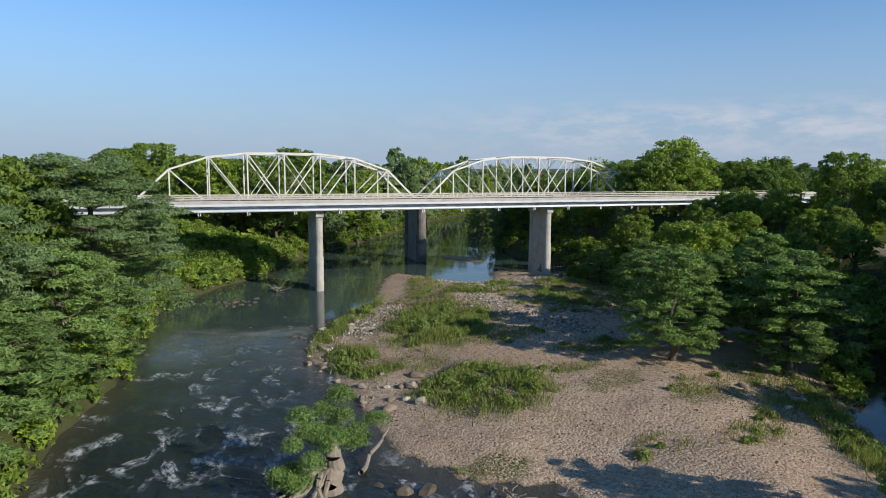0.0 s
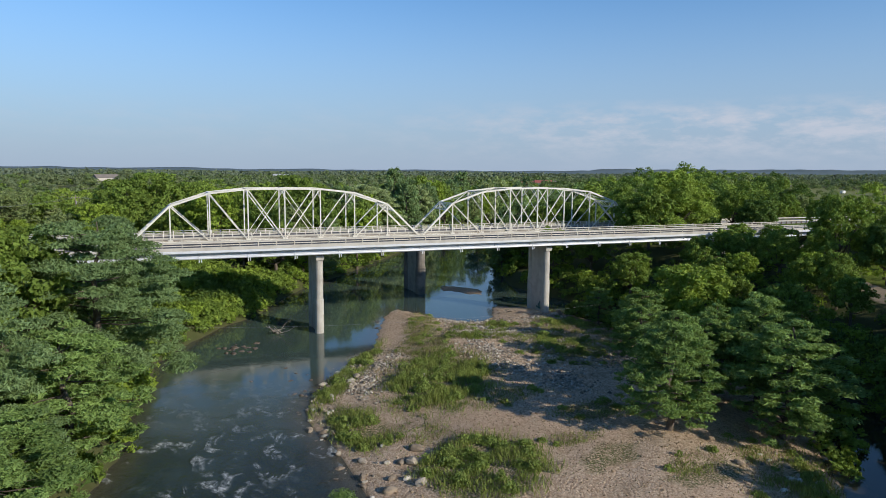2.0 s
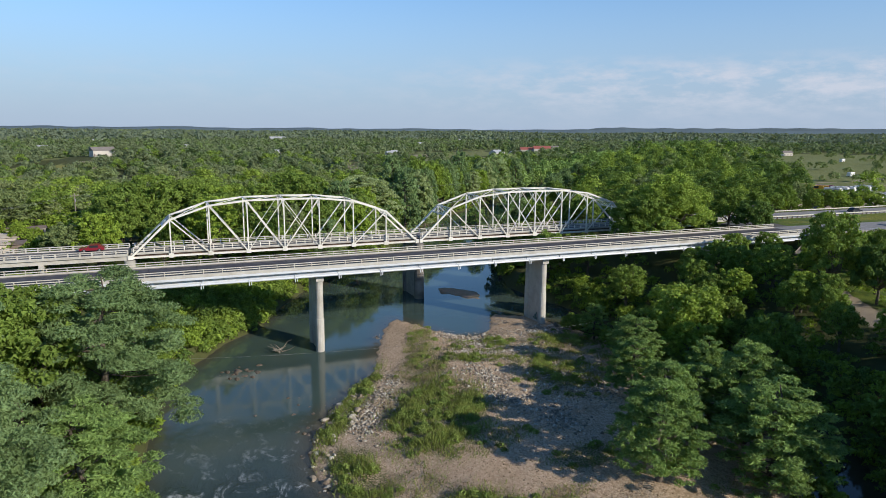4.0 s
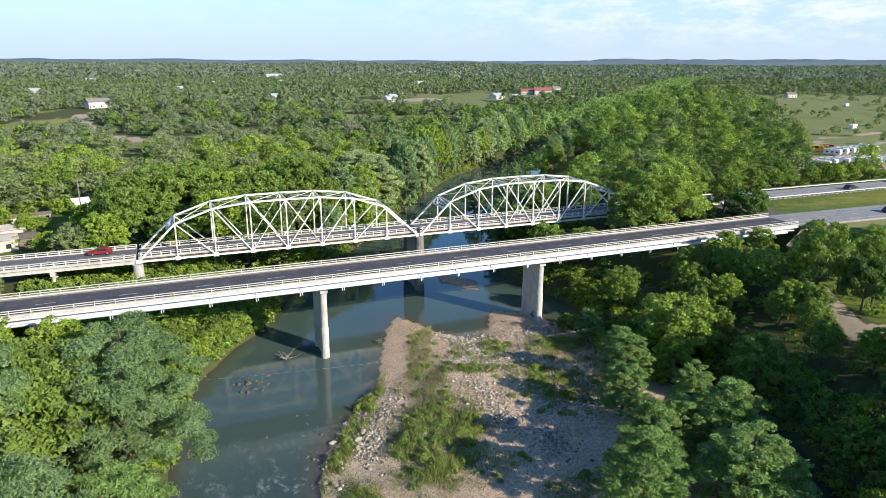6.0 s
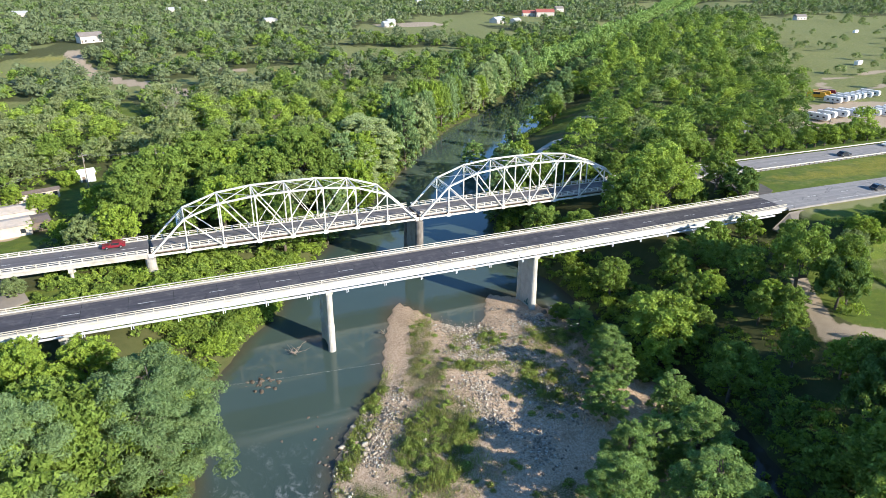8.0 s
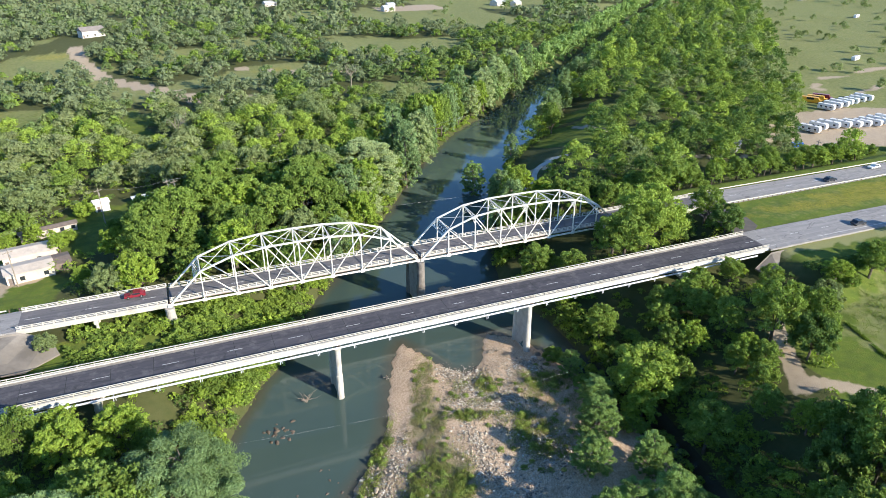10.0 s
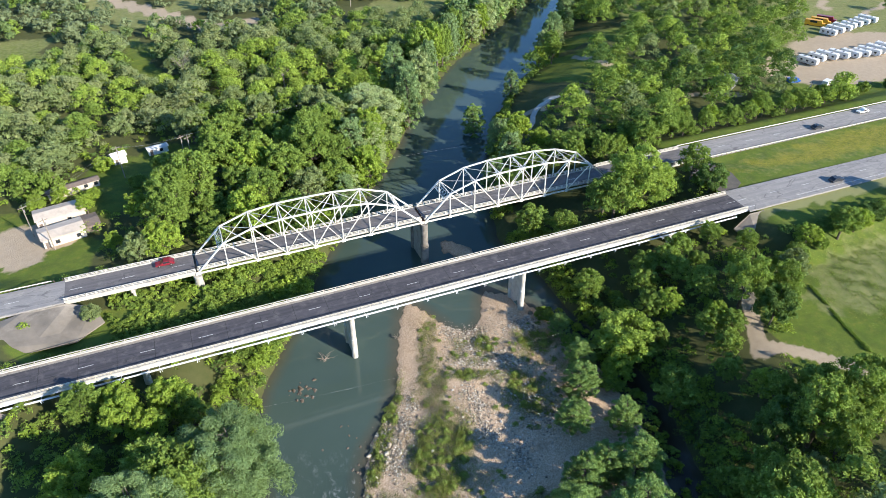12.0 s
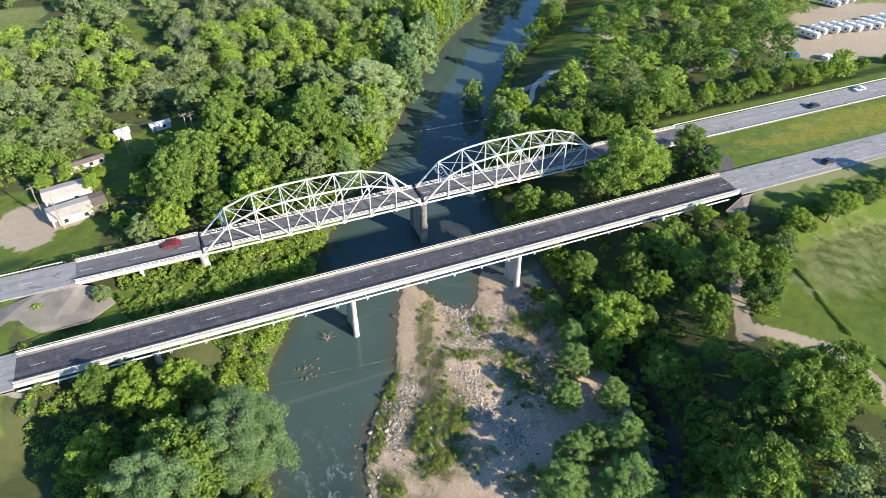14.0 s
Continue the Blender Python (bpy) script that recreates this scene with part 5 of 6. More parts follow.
tone = np.random.RandomState(35).uniform(size=len(ex)) + 0.35 * waves(ex, ey, 40, 36)
far_part = np.hypot(ex, ey) > 420
for sel, mat in ((tone < 0.28, L_DARK), ((tone >= 0.28) & (tone < 0.72), L_PECAN), ((tone >= 0.72) & (tone < 0.92), L_BRIGHT), (tone >= 0.92, L_OLIVE)):
    woods("tall_woodland", ex[sel & ~far_part], ey[sel & ~far_part], 980, 0.37, 5.7, 37, mat, "tall dense green wood along the east bank", 1.35)
    woods("tall_woodland", ex[sel & far_part], ey[sel & far_part], 420, 0.55, 5.9, 38, mat, "tall dense green wood beside the open field", 1.6)

# undergrowth on the banks and below the trees
xs, ys = scatter(-75, 175, 20, 300, 2.7, 71)
dw = poly_distance(xs, ys, WATER_POLY)
ok = (poly_distance(xs, ys, BAR_POLY) > 0.5) & (dw > 0.4) & in_view(xs, ys, 22)
ok &= ~((ys > 103) & (ys < 162) & ((xs > 141) | (xs < -50)))
ok &= ~((np.abs(ys - 118.5) < 5.5) & (np.abs(xs - 45) > 62)) & ~(np.abs(ys - 149.8) < 5.5)
for cx, cy, rx, ry, turn in FOREST:
    ok &= spot(xs, ys, cx, cy, rx, ry, turn) > 1.0
ok &= line_distance(xs, ys, TRACK_FIELD) > 3.2
ok &= (poly_distance(xs, ys, PARK) > 0) | (dw < 4)
ok &= poly_distance(xs, ys, FIELD_EDGE) > 0.5
ok &= np.random.RandomState(3).uniform(size=len(xs)) < np.where((dw < 9) | ((xs < 0) & (ys < 113)), 1.0, 0.32)
xs, ys = xs[ok], ys[ok]
half = np.random.RandomState(4).uniform(size=len(xs))
edge = (dw[ok] < 9) & (ys < 215)
for sel, mat in ((half < 0.45, L_YELLOW), ((half >= 0.45) & (half < 0.85), L_PECAN), (half >= 0.85, L_DARK)):
    woods("undergrowth", xs[sel & ~edge], ys[sel & ~edge], 80, 0.27, 1.8, 72, mat, "green undergrowth below the trees", 0.75, 0.32)
    woods("bank_bushes", xs[sel & edge], ys[sel & edge], 190, 0.25, 2.3, 73, mat, "dense leafy bushes covering the river bank", 0.8, 0.28)

# woods and bushes beside and behind the start of the flight
bx, by = scatter(-190, 250, -170, 60, 10.0, 88)
ok = ~in_view(bx, by, 14) & ((bx > 45) | (np.random.RandomState(2).uniform(size=len(bx)) < 0.5)) & (poly_distance(bx, by, WATER_POLY) > 5) & (poly_distance(bx, by, BAR_POLY) > 4) & (np.hypot(bx, by) > 26)
ok &= (poly_distance(bx, by, FIELD_EDGE) > 3) & (spot(bx, by, 161, 62, 43, 34, 0) > 1.03)
tone = np.random.RandomState(8).uniform(size=len(bx))
for sel, mat in ((tone < 0.5, L_PECAN), (tone >= 0.5, L_OLIVE)):
    close = (bx > 50) & (by > 8)
    woods("woodland", bx[ok & sel & close], by[ok & sel & close], 620, 0.40, 5.0, 90, mat, "green woodland beside the side channel", 1.3)
    woods("woodland", bx[ok & sel & ~close], by[ok & sel & ~close], 150, 0.8, 5.6, 89, mat, "green woodland along the river downstream", 1.35)

# single trees and thickets scattered over the open fields
fx, fy = scatter(225, 900, 190, 760, 14.0, 91)
infield = np.zeros(len(fx), bool)
for cx, cy, rx, ry, turn in FIELDS:
    infield |= spot(fx, fy, cx, cy, rx, ry, turn) < 0.98
infield &= (np.random.RandomState(6).uniform(size=len(fx)) < np.where(waves(fx, fy, 55, 93) > 0.45, 0.55, 0.06)) & (poly_distance(fx, fy, WOOD_EAST) > 4) & (fy > 222) & ~((fx < 350) & (fy < 262))
woods("field_trees", fx[infield], fy[infield], 200, 0.5, 3.6, 92, L_OLIVE, "scattered small trees and thickets in the fields", 0.9, 0.4)

# a dense fringe right at the water's edge
hx, hy = [], []
r = np.random.RandomState(95)
for bank, side, lo, hi in ((LEFT_BANK, 1, -30, 160), (BACKWATER_OUT[::-1], -1, 20, 130), (BACKWATER_IN[::-1], 1, 40, 112), (LEFT_BANK, 1, 160, 330), (RIGHT_BANK[::-1], -1, 130, 330)):
    for (ax, ay), (bx, by) in zip(bank[:-1], bank[1:]):
        ln = math.hypot(bx - ax, by - ay)
        for k in range(int(ln / 1.0)):
            t = (k + r.uniform()) / ln
            off = r.uniform(-0.2, 4.2) * side
            x, y = ax + (bx - ax) * t - (by - ay) / ln * off, ay + (by - ay) * t + (bx - ax) / ln * off
            if lo < y < hi and abs(y - 149.8) > 5 and r.uniform() < (1.0 if hi < 170 else 0.75):
                hx.append(x)
                hy.append(y)
hx, hy = np.array(hx), np.array(hy)
tone = r.uniform(size=len(hx))
for sel, mat in ((tone < 0.5, L_YELLOW), (tone >= 0.5, L_PECAN)):
    woods("bank_fringe", hx[sel], hy[sel], 120, 0.22, 1.35, 96, mat, "leafy green fringe along the water's edge", 0.8, 0.18)

# knee-high green growth on the open slope between the bridges
kx, ky = scatter(-44, 30, 123, 158, 1.35, 97)
ok = (poly_distance(kx, ky, WATER_POLY) > 0.5) & ~((kx < -30) & (ky > 131)) & (waves(kx, ky, 11, 98) > -0.8)
kx, ky = kx[ok], ky[ok]
tone = np.random.RandomState(7).uniform(size=len(kx))
for sel, mat in ((tone < 0.35, L_BRIGHT), (tone >= 0.35, L_PECAN)):
    low_ = sel & (kx < -8)
    woods("slope_growth", kx[low_], ky[low_], 80, 0.21, 0.95, 99, mat, "knee-high green growth on the slope between the bridges", 0.6, 0.12)
    woods("slope_bushes", kx[sel & ~low_], ky[sel & ~low_], 130, 0.24, 1.7, 101, mat, "leafy green bushes on the bank between the bridges", 0.8, 0.2)


# low wooded hills on the horizon
def hills(near, far, top, seed, a0, a1, label):
    """A long low swell of wooded land, seen end to end."""
    aa = np.linspace(a0, a1, 240)
    fade = np.minimum(1.0, np.minimum(aa - a0, a1 - aa) / 0.12)
    crest = top * fade * (0.82 + 0.09 * waves(aa * 4000, aa * 0 + 50, 900, seed) + 0.035 * waves(aa * 4000, aa * 0, 160, seed + 1))
    v = []
    for d, k in ((near, 0.0), (near + (far - near) * 0.45, 0.55), (far, 1.0), (far * 1.015, 0.35)):
        v.append(np.stack([d * np.sin(aa), d * np.cos(aa), crest * k - 8.0 * (1 - k)], -1))
    v = np.concatenate(v)
    n = len(aa)
    q = np.array([(r * n + i, r * n + i + 1, (r + 1) * n + i + 1, (r + 1) * n + i) for r in range(3) for i in range(n - 1)])
    me = quick_mesh("distant_hills", v, q)
    me.materials.append(M_HAZED_HILLS)
    tagged(new("distant_hills", me), label, "hills", kind="structure")


# blue-grey base colour holds the distance haze over the wooded hills
M_HAZED_HILLS = plain("hazed_wooded_hills", (0.150, 0.200, 0.215), (0.120, 0.165, 0.175), 0.004, 0.95, 0.0, (0.165, 0.215, 0.230), 0.4)
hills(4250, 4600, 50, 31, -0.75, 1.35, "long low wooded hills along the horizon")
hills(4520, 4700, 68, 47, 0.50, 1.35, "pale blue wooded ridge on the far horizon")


# ---- gravel bar: weeds, stones, driftwood ----
def blades(name, cx, cy, count, tall, wide, material, label, seed, sizes):
    """Tufts of grass and weeds over elliptic patches."""
    r = np.random.RandomState(seed)
    pts = []
    tot = sum(rx * ry for _, _, rx, ry, _ in sizes)
    for x0, y0, rx, ry, turn in sizes:
        n = int(count * rx * ry / tot)
        a, q = r.uniform(0, 6.283, n), np.sqrt(r.uniform(0, 1, n)) * r.uniform(0.6, 1.15, n) + np.abs(r.normal(size=n)) * 0.22
        u, v = q * np.cos(a) * rx, q * np.sin(a) * ry
        c, s = math.cos(radians(turn)), math.sin(radians(turn))
        pts.append(np.stack([x0 + u * c - v * s, y0 + u * s + v * c], 1))
    p = np.concatenate(pts)
    keep = (waves(p[:, 0], p[:, 1], 5.0, seed + 1) > -0.55) & (poly_distance(p[:, 0], p[:, 1], WATER_POLY) > 0.3)
    p = p[keep]
    n = len(p)
    z = height(p[:, 0], p[:, 1])
    h = tall * r.uniform(0.35, 1.2, n) * (0.7 + 0.4 * waves(p[:, 0], p[:, 1], 7.0, seed + 2))
    a = r.uniform(0, 6.283, n)
    w = wide * r.uniform(0.6, 1.3, n)
    lean = r.normal(size=(n, 2)) * 0.35 * np.abs(h)[:, None]
    base = np.stack([p[:, 0], p[:, 1], z - 0.03], 1)
    side = np.stack([np.cos(a) * w, np.sin(a) * w, np.zeros(n)], 1)
    top = base + np.concatenate([lean, np.abs(h)[:, None]], 1)
    mid = base * 0.45 + top * 0.55
    q = np.stack([base - side * 0.4, base + side * 0.4, mid + side, top], 1).reshape(-1, 3)
    me = quick_mesh(name, q, np.arange(len(q)).reshape(-1, 4))
    me.materials.append(material)
    return tagged(new(name, me), label, "weeds", kind="stuff")


THICK = [(22, 89, 16, 1.7, 60), (32, 80, 11.5, 6.3, 62), (26, 54, 5.5, 6.0, 0), (53.5, 106, 5, 1.8, 70), (47, 97.5, 5, 1.4, -20), (66, 103, 4, 3, 0), (56, 88, 3, 6, 0), (17.5, 69, 2.4, 6, 0), (50, 37, 10, 1.8, 55)]
THIN = [(41, 112, 13, 2.4, 66), (37, 99, 7, 4, 60), (55, 88, 6, 9, 0), (62, 92, 8, 9, 0), (45, 47, 4, 1.6, 20), (49, 41, 5, 2.0, 25), (33, 38, 2.4, 1.5, 0), (41, 37, 4, 1.6, 10), (44, 62, 5, 2.5, 0), (37, 56, 4, 1.4, 10), (22, 64, 4, 3, 0), (17, 40, 2.4, 1.5, 0), (66, 102, 7, 6, 0), (50, 106, 6, 5, 0), (32, 71, 8, 4, 0), (54, 46, 4, 6, -30)]
blades("weeds", 0, 0, 38000, 0.95, 0.055, L_GRASS, "green weeds growing over the gravel bar", 81, THICK)
blades("weeds", 0, 0, 36000, 0.45, 0.06, L_GRASS, "thin weeds on the gravel bar", 82, THIN)
blades("dry_grass", 0, 0, 26000, 0.55, 0.045, L_DRY, "dry straw-coloured grass on the gravel bar", 83, THIN + [(33, 88, 9, 12, 0), (27, 58, 4, 3, 0)])


blades("hedge_weeds", 0, 0, 4200, 0.7, 0.10, L_PECAN, "dark line of tall weeds along the field edge", 86, [(136, 84, 0.35, 11, -14), (131.6, 68, 0.35, 10, -14), (130, 52, 0.35, 11, 0)])
blades("field_grass", 0, 0, 16000, 0.5, 0.10, L_WEED, "tall green grass in the field", 87, [(158, 84, 18, 11, 12), (152, 66, 10, 8, 0)])


def weed_bushes(seed):
    r = np.random.RandomState(seed)
    cl = []
    for x0, y0, rx, ry, turn in THICK:
        for _ in range(int(rx * ry * 0.75)):
            a, q = r.uniform(0, 6.283), math.sqrt(r.uniform())
            u, v = q * rx * math.cos(a), q * ry * math.sin(a)
            c, d = math.cos(radians(turn)), math.sin(radians(turn))
            x, y = x0 + u * c - v * d, y0 + u * d + v * c
            cl.append((x, y, ground_at(x, y) + 0.2, r.uniform(0.5, 1.1), r.uniform(0.35, 0.8)))
    for x0, y0, rx, ry, turn in THIN + THIN:
        for _ in range(int(rx * ry * 0.16) + 1):
            a, q = r.uniform(0, 6.283), math.sqrt(r.uniform()) * 1.3
            u, v = q * rx * math.cos(a), q * ry * math.sin(a)
            c, d = math.cos(radians(turn)), math.sin(radians(turn))
            x, y = x0 + u * c - v * d, y0 + u * d + v * c
            if poly_distance(np.array([x]), np.array([y]), WATER_POLY)[0] > 0.5:
                cl.append((x, y, ground_at(x, y) + 0.1, r.uniform(0.3, 0.8), r.uniform(0.2, 0.45)))
    q = clump_leaves(r, cl, 44000, 0.13, 0.9, 0.6)
    me = quick_mesh("weed_bushes", q, np.arange(len(q)).reshape(-1, 3))
    me.materials.append(L_WEED)
    tagged(new("weed_bushes", me), "low leafy weeds on the gravel bar", "weeds", kind="stuff")


weed_bushes(84)


def stone_mesh(seed, n=1):
    """A lumpy, flat-sided stone about one metre across."""
    r = np.random.RandomState(seed)
    bm = bmesh.new()
    bmesh.ops.create_icosphere(bm, subdivisions=n, radius=0.5)
    sx, sy, sz = r.uniform(0.8, 1.25), r.uniform(0.65, 1.0), r.uniform(0.45, 0.75)
    cuts = r.normal(size=(5, 3))
    cuts /= np.linalg.norm(cuts, axis=1)[:, None]
    for v in bm.verts:
        p = np.array(v.co)
        for c in cuts:
            d = p @ c - 0.36
            if d > 0:
                p = p - c * d * 0.85
        v.co = Vector((p[0] * sx, p[1] * sy, p[2] * sz)) + Vector(r.normal(size=3) * 0.02)
    return bm


stone_protos = []
for i in range(6):
    me = bpy.data.meshes.new("rock")
    bm = stone_mesh(200 + i, 2)
    bm.to_mesh(me)
    bm.free()
    me.materials.append(M_ROCK)
    stone_protos.append(me)


wet_protos = []
for me in stone_protos:
    w = me.copy()
    w.materials.clear()
    w.materials.append(M_ROCK_WET)
    wet_protos.append(w)


def rock(x, y, size, turn, i, label="pale limestone rock lying on the gravel"):
    o = new("rock", stone_protos[i % 6])
    z = max(ground_at(x, y), -0.25)
    o.matrix_basis = pose(x, y, z + size * 0.10, 0, 0, turn)
    o.scale = (size, size, size)
    if ground_at(x, y) < -0.35:
        o.data = wet_protos[i % 6]
    return tagged(o, label, "rock", "rocks of the gravel bar")


r = np.random.RandomState(91)
k = 0
# named rocks by the water's edge, then looser strews
for x, y, s in ((22.3, 86.6, 1.5), (21.2, 84.8, 1.3), (20.5, 82.5, 1.1), (13.9, 60.7, 1.2), (16.1, 60.8, 1.0), (12.9, 71.3, 1.3), (19.4, 58.6, 1.0), (20.4, 58.2, 1.6), (13.3, 39.5, 1.6), (14.8, 39.2, 1.7), (16.8, 53.9, 1.2), (19.6, 53.6, 1.1), (12.0, 41.2, 1.0), (14.6, 43.0, 0.9), (15.2, 57.5, 1.1), (21.6, 60.5, 1.5), (17.6, 56.0, 0.8), (18.8, 55.2, 0.7), (30.0, 81.0, 1.0), (40.2, 85.0, 1.0), (70.5, 113.0, 1.8), (69.0, 112.0, 1.5), (71.5, 111.0, 1.4)):
    rock(x, y, s, r.uniform(0, 360), k)
    k += 1
for cx, cy, rx, ry, n, lo, hi in ((21.5, 85, 3.0, 6.0, 34, 0.4, 1.0), (15.5, 62, 3.5, 9.0, 34, 0.3, 0.8), (24, 90, 3.0, 7.0, 26, 0.3, 0.8), (43, 84, 4.0, 9.0, 22, 0.3, 0.7), (52, 110, 6.0, 6.0, 36, 0.35, 0.9), (9.0, 109.5, 4.5, 3.5, 30, 0.5, 1.15), (16.0, 84.0, 3.0, 9.0, 46, 0.3, 0.9), (14.0, 76.0, 2.5, 8.0, 30, 0.3, 0.8), (12.5, 92, 4.0, 8.0, 20, 0.3, 0.8), (52, 44, 4.0, 5.0, 18, 0.3, 0.9)):
    for _ in range(n):
        a, q = r.uniform(0, 6.283), math.sqrt(r.uniform())
        rock(cx + rx * q * math.cos(a), cy + ry * q * math.sin(a), r.uniform(lo, hi) ** 1.3 + 0.1, r.uniform(0, 360), k)
        k += 1


def cobbles(name, spots, count, lo, hi, seed, label, material=None):
    """Loose stones too many to count, in one mesh."""
    r = np.random.RandomState(seed)
    base = np.array([(0.5, 0, 0), (-0.5, 0, 0), (0, 0.5, 0), (0, -0.5, 0), (0, 0, 0.5), (0, 0, -0.5)])
    tri = np.array([(0, 2, 4), (2, 1, 4), (1, 3, 4), (3, 0, 4), (2, 0, 5), (1, 2, 5), (3, 1, 5), (0, 3, 5)])
    tot = sum(a[2] * a[3] for a in spots)
    pts = []
    for cx, cy, rx, ry in spots:
        n = int(count * rx * ry / tot)
        a, q = r.uniform(0, 6.283, n), np.abs(r.normal(size=n)) * 0.72 + r.uniform(0, 0.3, n)
        pts.append(np.stack([cx + rx * q * np.cos(a), cy + ry * q * np.sin(a)], 1))
    p = np.concatenate(pts)
    p = p[(poly_distance(p[:, 0], p[:, 1], BAR_POLY) < 2.5)]
    n = len(p)
    z = np.maximum(height(p[:, 0], p[:, 1]), -0.1)
    s = (lo + (hi - lo) * r.uniform(0, 1, n) ** 3)[:, None, None] * r.uniform(0.55, 1.2, (n, 1, 3))
    v = base[None] * (1 + 0.16 * r.normal(size=(n, len(base), 1))) * s
    v[:, :, 2] *= 0.7
    v += np.concatenate([p, (z + 0.02)[:, None]], 1)[:, None]
    f = (tri[None] + (np.arange(n) * len(base))[:, None, None]).reshape(-1, 3)
    me = quick_mesh(name, v.reshape(-1, 3), f)
    me.materials.append(material or M_COBBLE)
    return tagged(new(name, me), label, "stones", kind="stuff")


def cobble_material():
    m, n, l, b = shader("river_cobbles", (0.428, 0.360, 0.234), 0.9)
    isl = n.new("ShaderNodeNewGeometry").outputs["Random Per Island"]
    col = ramp_node(n, l, isl, [(0.0, (0.171, 0.115, 0.066)), (0.5, (0.364, 0.265, 0.156)), (0.9, (0.492, 0.385, 0.242)), (1.0, (0.663, 0.580, 0.406))])
    nz = noise_node(n, l, place(n), 4.0, 4)
    l.new(mix_node(n, l, math_node(n, l, "MULTIPLY", nz.outputs["Fac"], 0.5), col.outputs["Color"], (0.268, 0.210, 0.133)), b.inputs["Base Color"])
    bump_node(n, l, nz.outputs["Fac"], b, 0.4, 0.02)
    return m


M_COBBLE = cobble_material()
cobbles("cobbles", [(34, 58, 20, 24), (42, 84, 10, 22), (42, 118, 4, 12), (24, 80, 8, 24), (56, 104, 12, 16), (48, 44, 8, 10)], 15000, 0.09, 0.32, 92, "rounded river cobbles strewn over the gravel bar")


cobbles("pale_cobbles", [(23.5, 86, 2.4, 5), (21.5, 82, 2.0, 5), (30.5, 95.5, 1.8, 3.5), (27, 91, 1.6, 4), (44, 90, 2.6, 6), (43, 82, 2.2, 5), (46.5, 73, 2.6, 5), (50, 108, 3.5, 4.5), (53, 112, 4, 3), (48, 115, 3, 3), (47, 103, 3, 4), (54, 99, 5, 5), (57, 85, 5, 8), (65, 110, 5, 3)], 13000, 0.15, 0.78, 93, "pale cobbles and broken stones in drifts", M_RUBBLE)


def branches(name, x, y, z, n, reach, rad, seed, label, flat=0.35, category="driftwood"):
    r = np.random.RandomState(seed)
    e = empty(name, x, y, z)
    for i in range(n):
        g = Geo()
        a = r.uniform(0, 6.283)
        up = r.uniform(-0.05, flat)
        q = np.array([math.cos(a), math.sin(a), up]) * reach * r.uniform(0.5, 1.0)
        s = r.normal(size=3) * 0.3
        s[2] = abs(s[2])
        limb(g, s, s + q, rad * r.uniform(0.5, 1), rad * 0.2, r, 4, 0.07, 5)
        g.put("branch", M_WOOD, e)
    return tagged(e, label, category)


branches("driftwood_snag", 16.1, 117.0, 0.05, 12, 2.6, 0.10, 301, "bleached tangle of branches snagged in the pool", 0.7)
branches("driftwood_pile", 19.0, 35.5, 0.35, 9, 1.5, 0.10, 302, "dark tangle of drift branches on the gravel")
branches("driftwood_pile", 34.5, 117.5, 0.4, 6, 1.0, 0.12, 303, "dark drift debris on the sand edge")
branches("driftwood_pile", 62, 118, 0.5, 10, 2.2, 0.10, 304, "grey drift branches by the pool")
branches("driftwood_pile", 56, 96, 0.8, 12, 2.2, 0.08, 305, "grey dead branches among the weeds")
branches("driftwood_pile", 60, 86, 0.9, 10, 2.4, 0.08, 306, "grey dead branches among the weeds")
for i, (x, y) in enumerate(((53, 78), (64, 98), (70, 90), (58, 104), (47, 96), (66, 80), (72, 104), (51, 86))):
    branches("driftwood_pile", x, y, ground_at(x, y) + 0.1, 8, 1.8, 0.07, 320 + i, "grey dead branches lying among the weeds")
g = Geo()
limb(g, (11.2, 42.6, 0.4), (15.0, 48.6, 0.7), 0.20, 0.10, np.random.RandomState(8), 6, 0.02, 8)
tagged(g.put("drift_log", M_WOOD), "bleached drift log lying from the stump to the bank", "driftwood")


def stump_tree():
    """The broken cypress stump in the stream with sprouting green crown and bare roots."""
    r = np.random.RandomState(311)
    e = empty("cypress_stump", 8.6, 41.6, -0.3)
    g = Geo()
    limb(g, (0.3, 0, 0), (0.6, 0.2, 3.6), 0.95, 0.42, r, 4, 0.03, 12)
    g.tube((0.6, 0.2, 3.5), (0.7, 0.25, 4.3), 0.40, 0.12, 9)
    g.put("trunk", M_WOOD, e)
    for i in range(11):
        g = Geo()
        a = radians(150 + 120 * i / 10) + r.normal() * 0.15
        limb(g, (-0.2 + r.normal() * 0.3, r.normal() * 0.3, 1.9), (math.cos(a) * 3.4 - 0.5, math.sin(a) * 3.0, -0.1), 0.22, 0.07, r, 5, 0.05, 6)
        g.put("root", M_WOOD, e)
    cl = [(0.2 + r.normal() * 1.1, 0.6 + r.normal() * 1.0, 4.4 + r.normal() * 0.75, r.uniform(0.6, 1.1), r.uniform(0.4, 0.7)) for _ in range(17)]
    cl += [(-2.6 + r.normal() * 0.8, -0.8 + r.normal() * 0.8, 2.2 + r.normal() * 0.3, r.uniform(0.5, 0.9), r.uniform(0.3, 0.5)) for _ in range(10)]
    cl += [(2.0, -0.1, 3.6, 0.8, 0.5), (2.4, 0.4, 3.2, 0.6, 0.5)]
    q = clump_leaves(r, cl, 22000, 0.10, 0.5, 0.3, 0.75, 0.1, 0.5)
    me = quick_mesh("crown", q, np.arange(len(q)).reshape(-1, 3))
    me.materials.append(L_CYPRESS)
    c = new("crown", me)
    c.parent = e
    tagged(e, "broken grey cypress stump in the stream with fresh green sprouts", "tree stump")


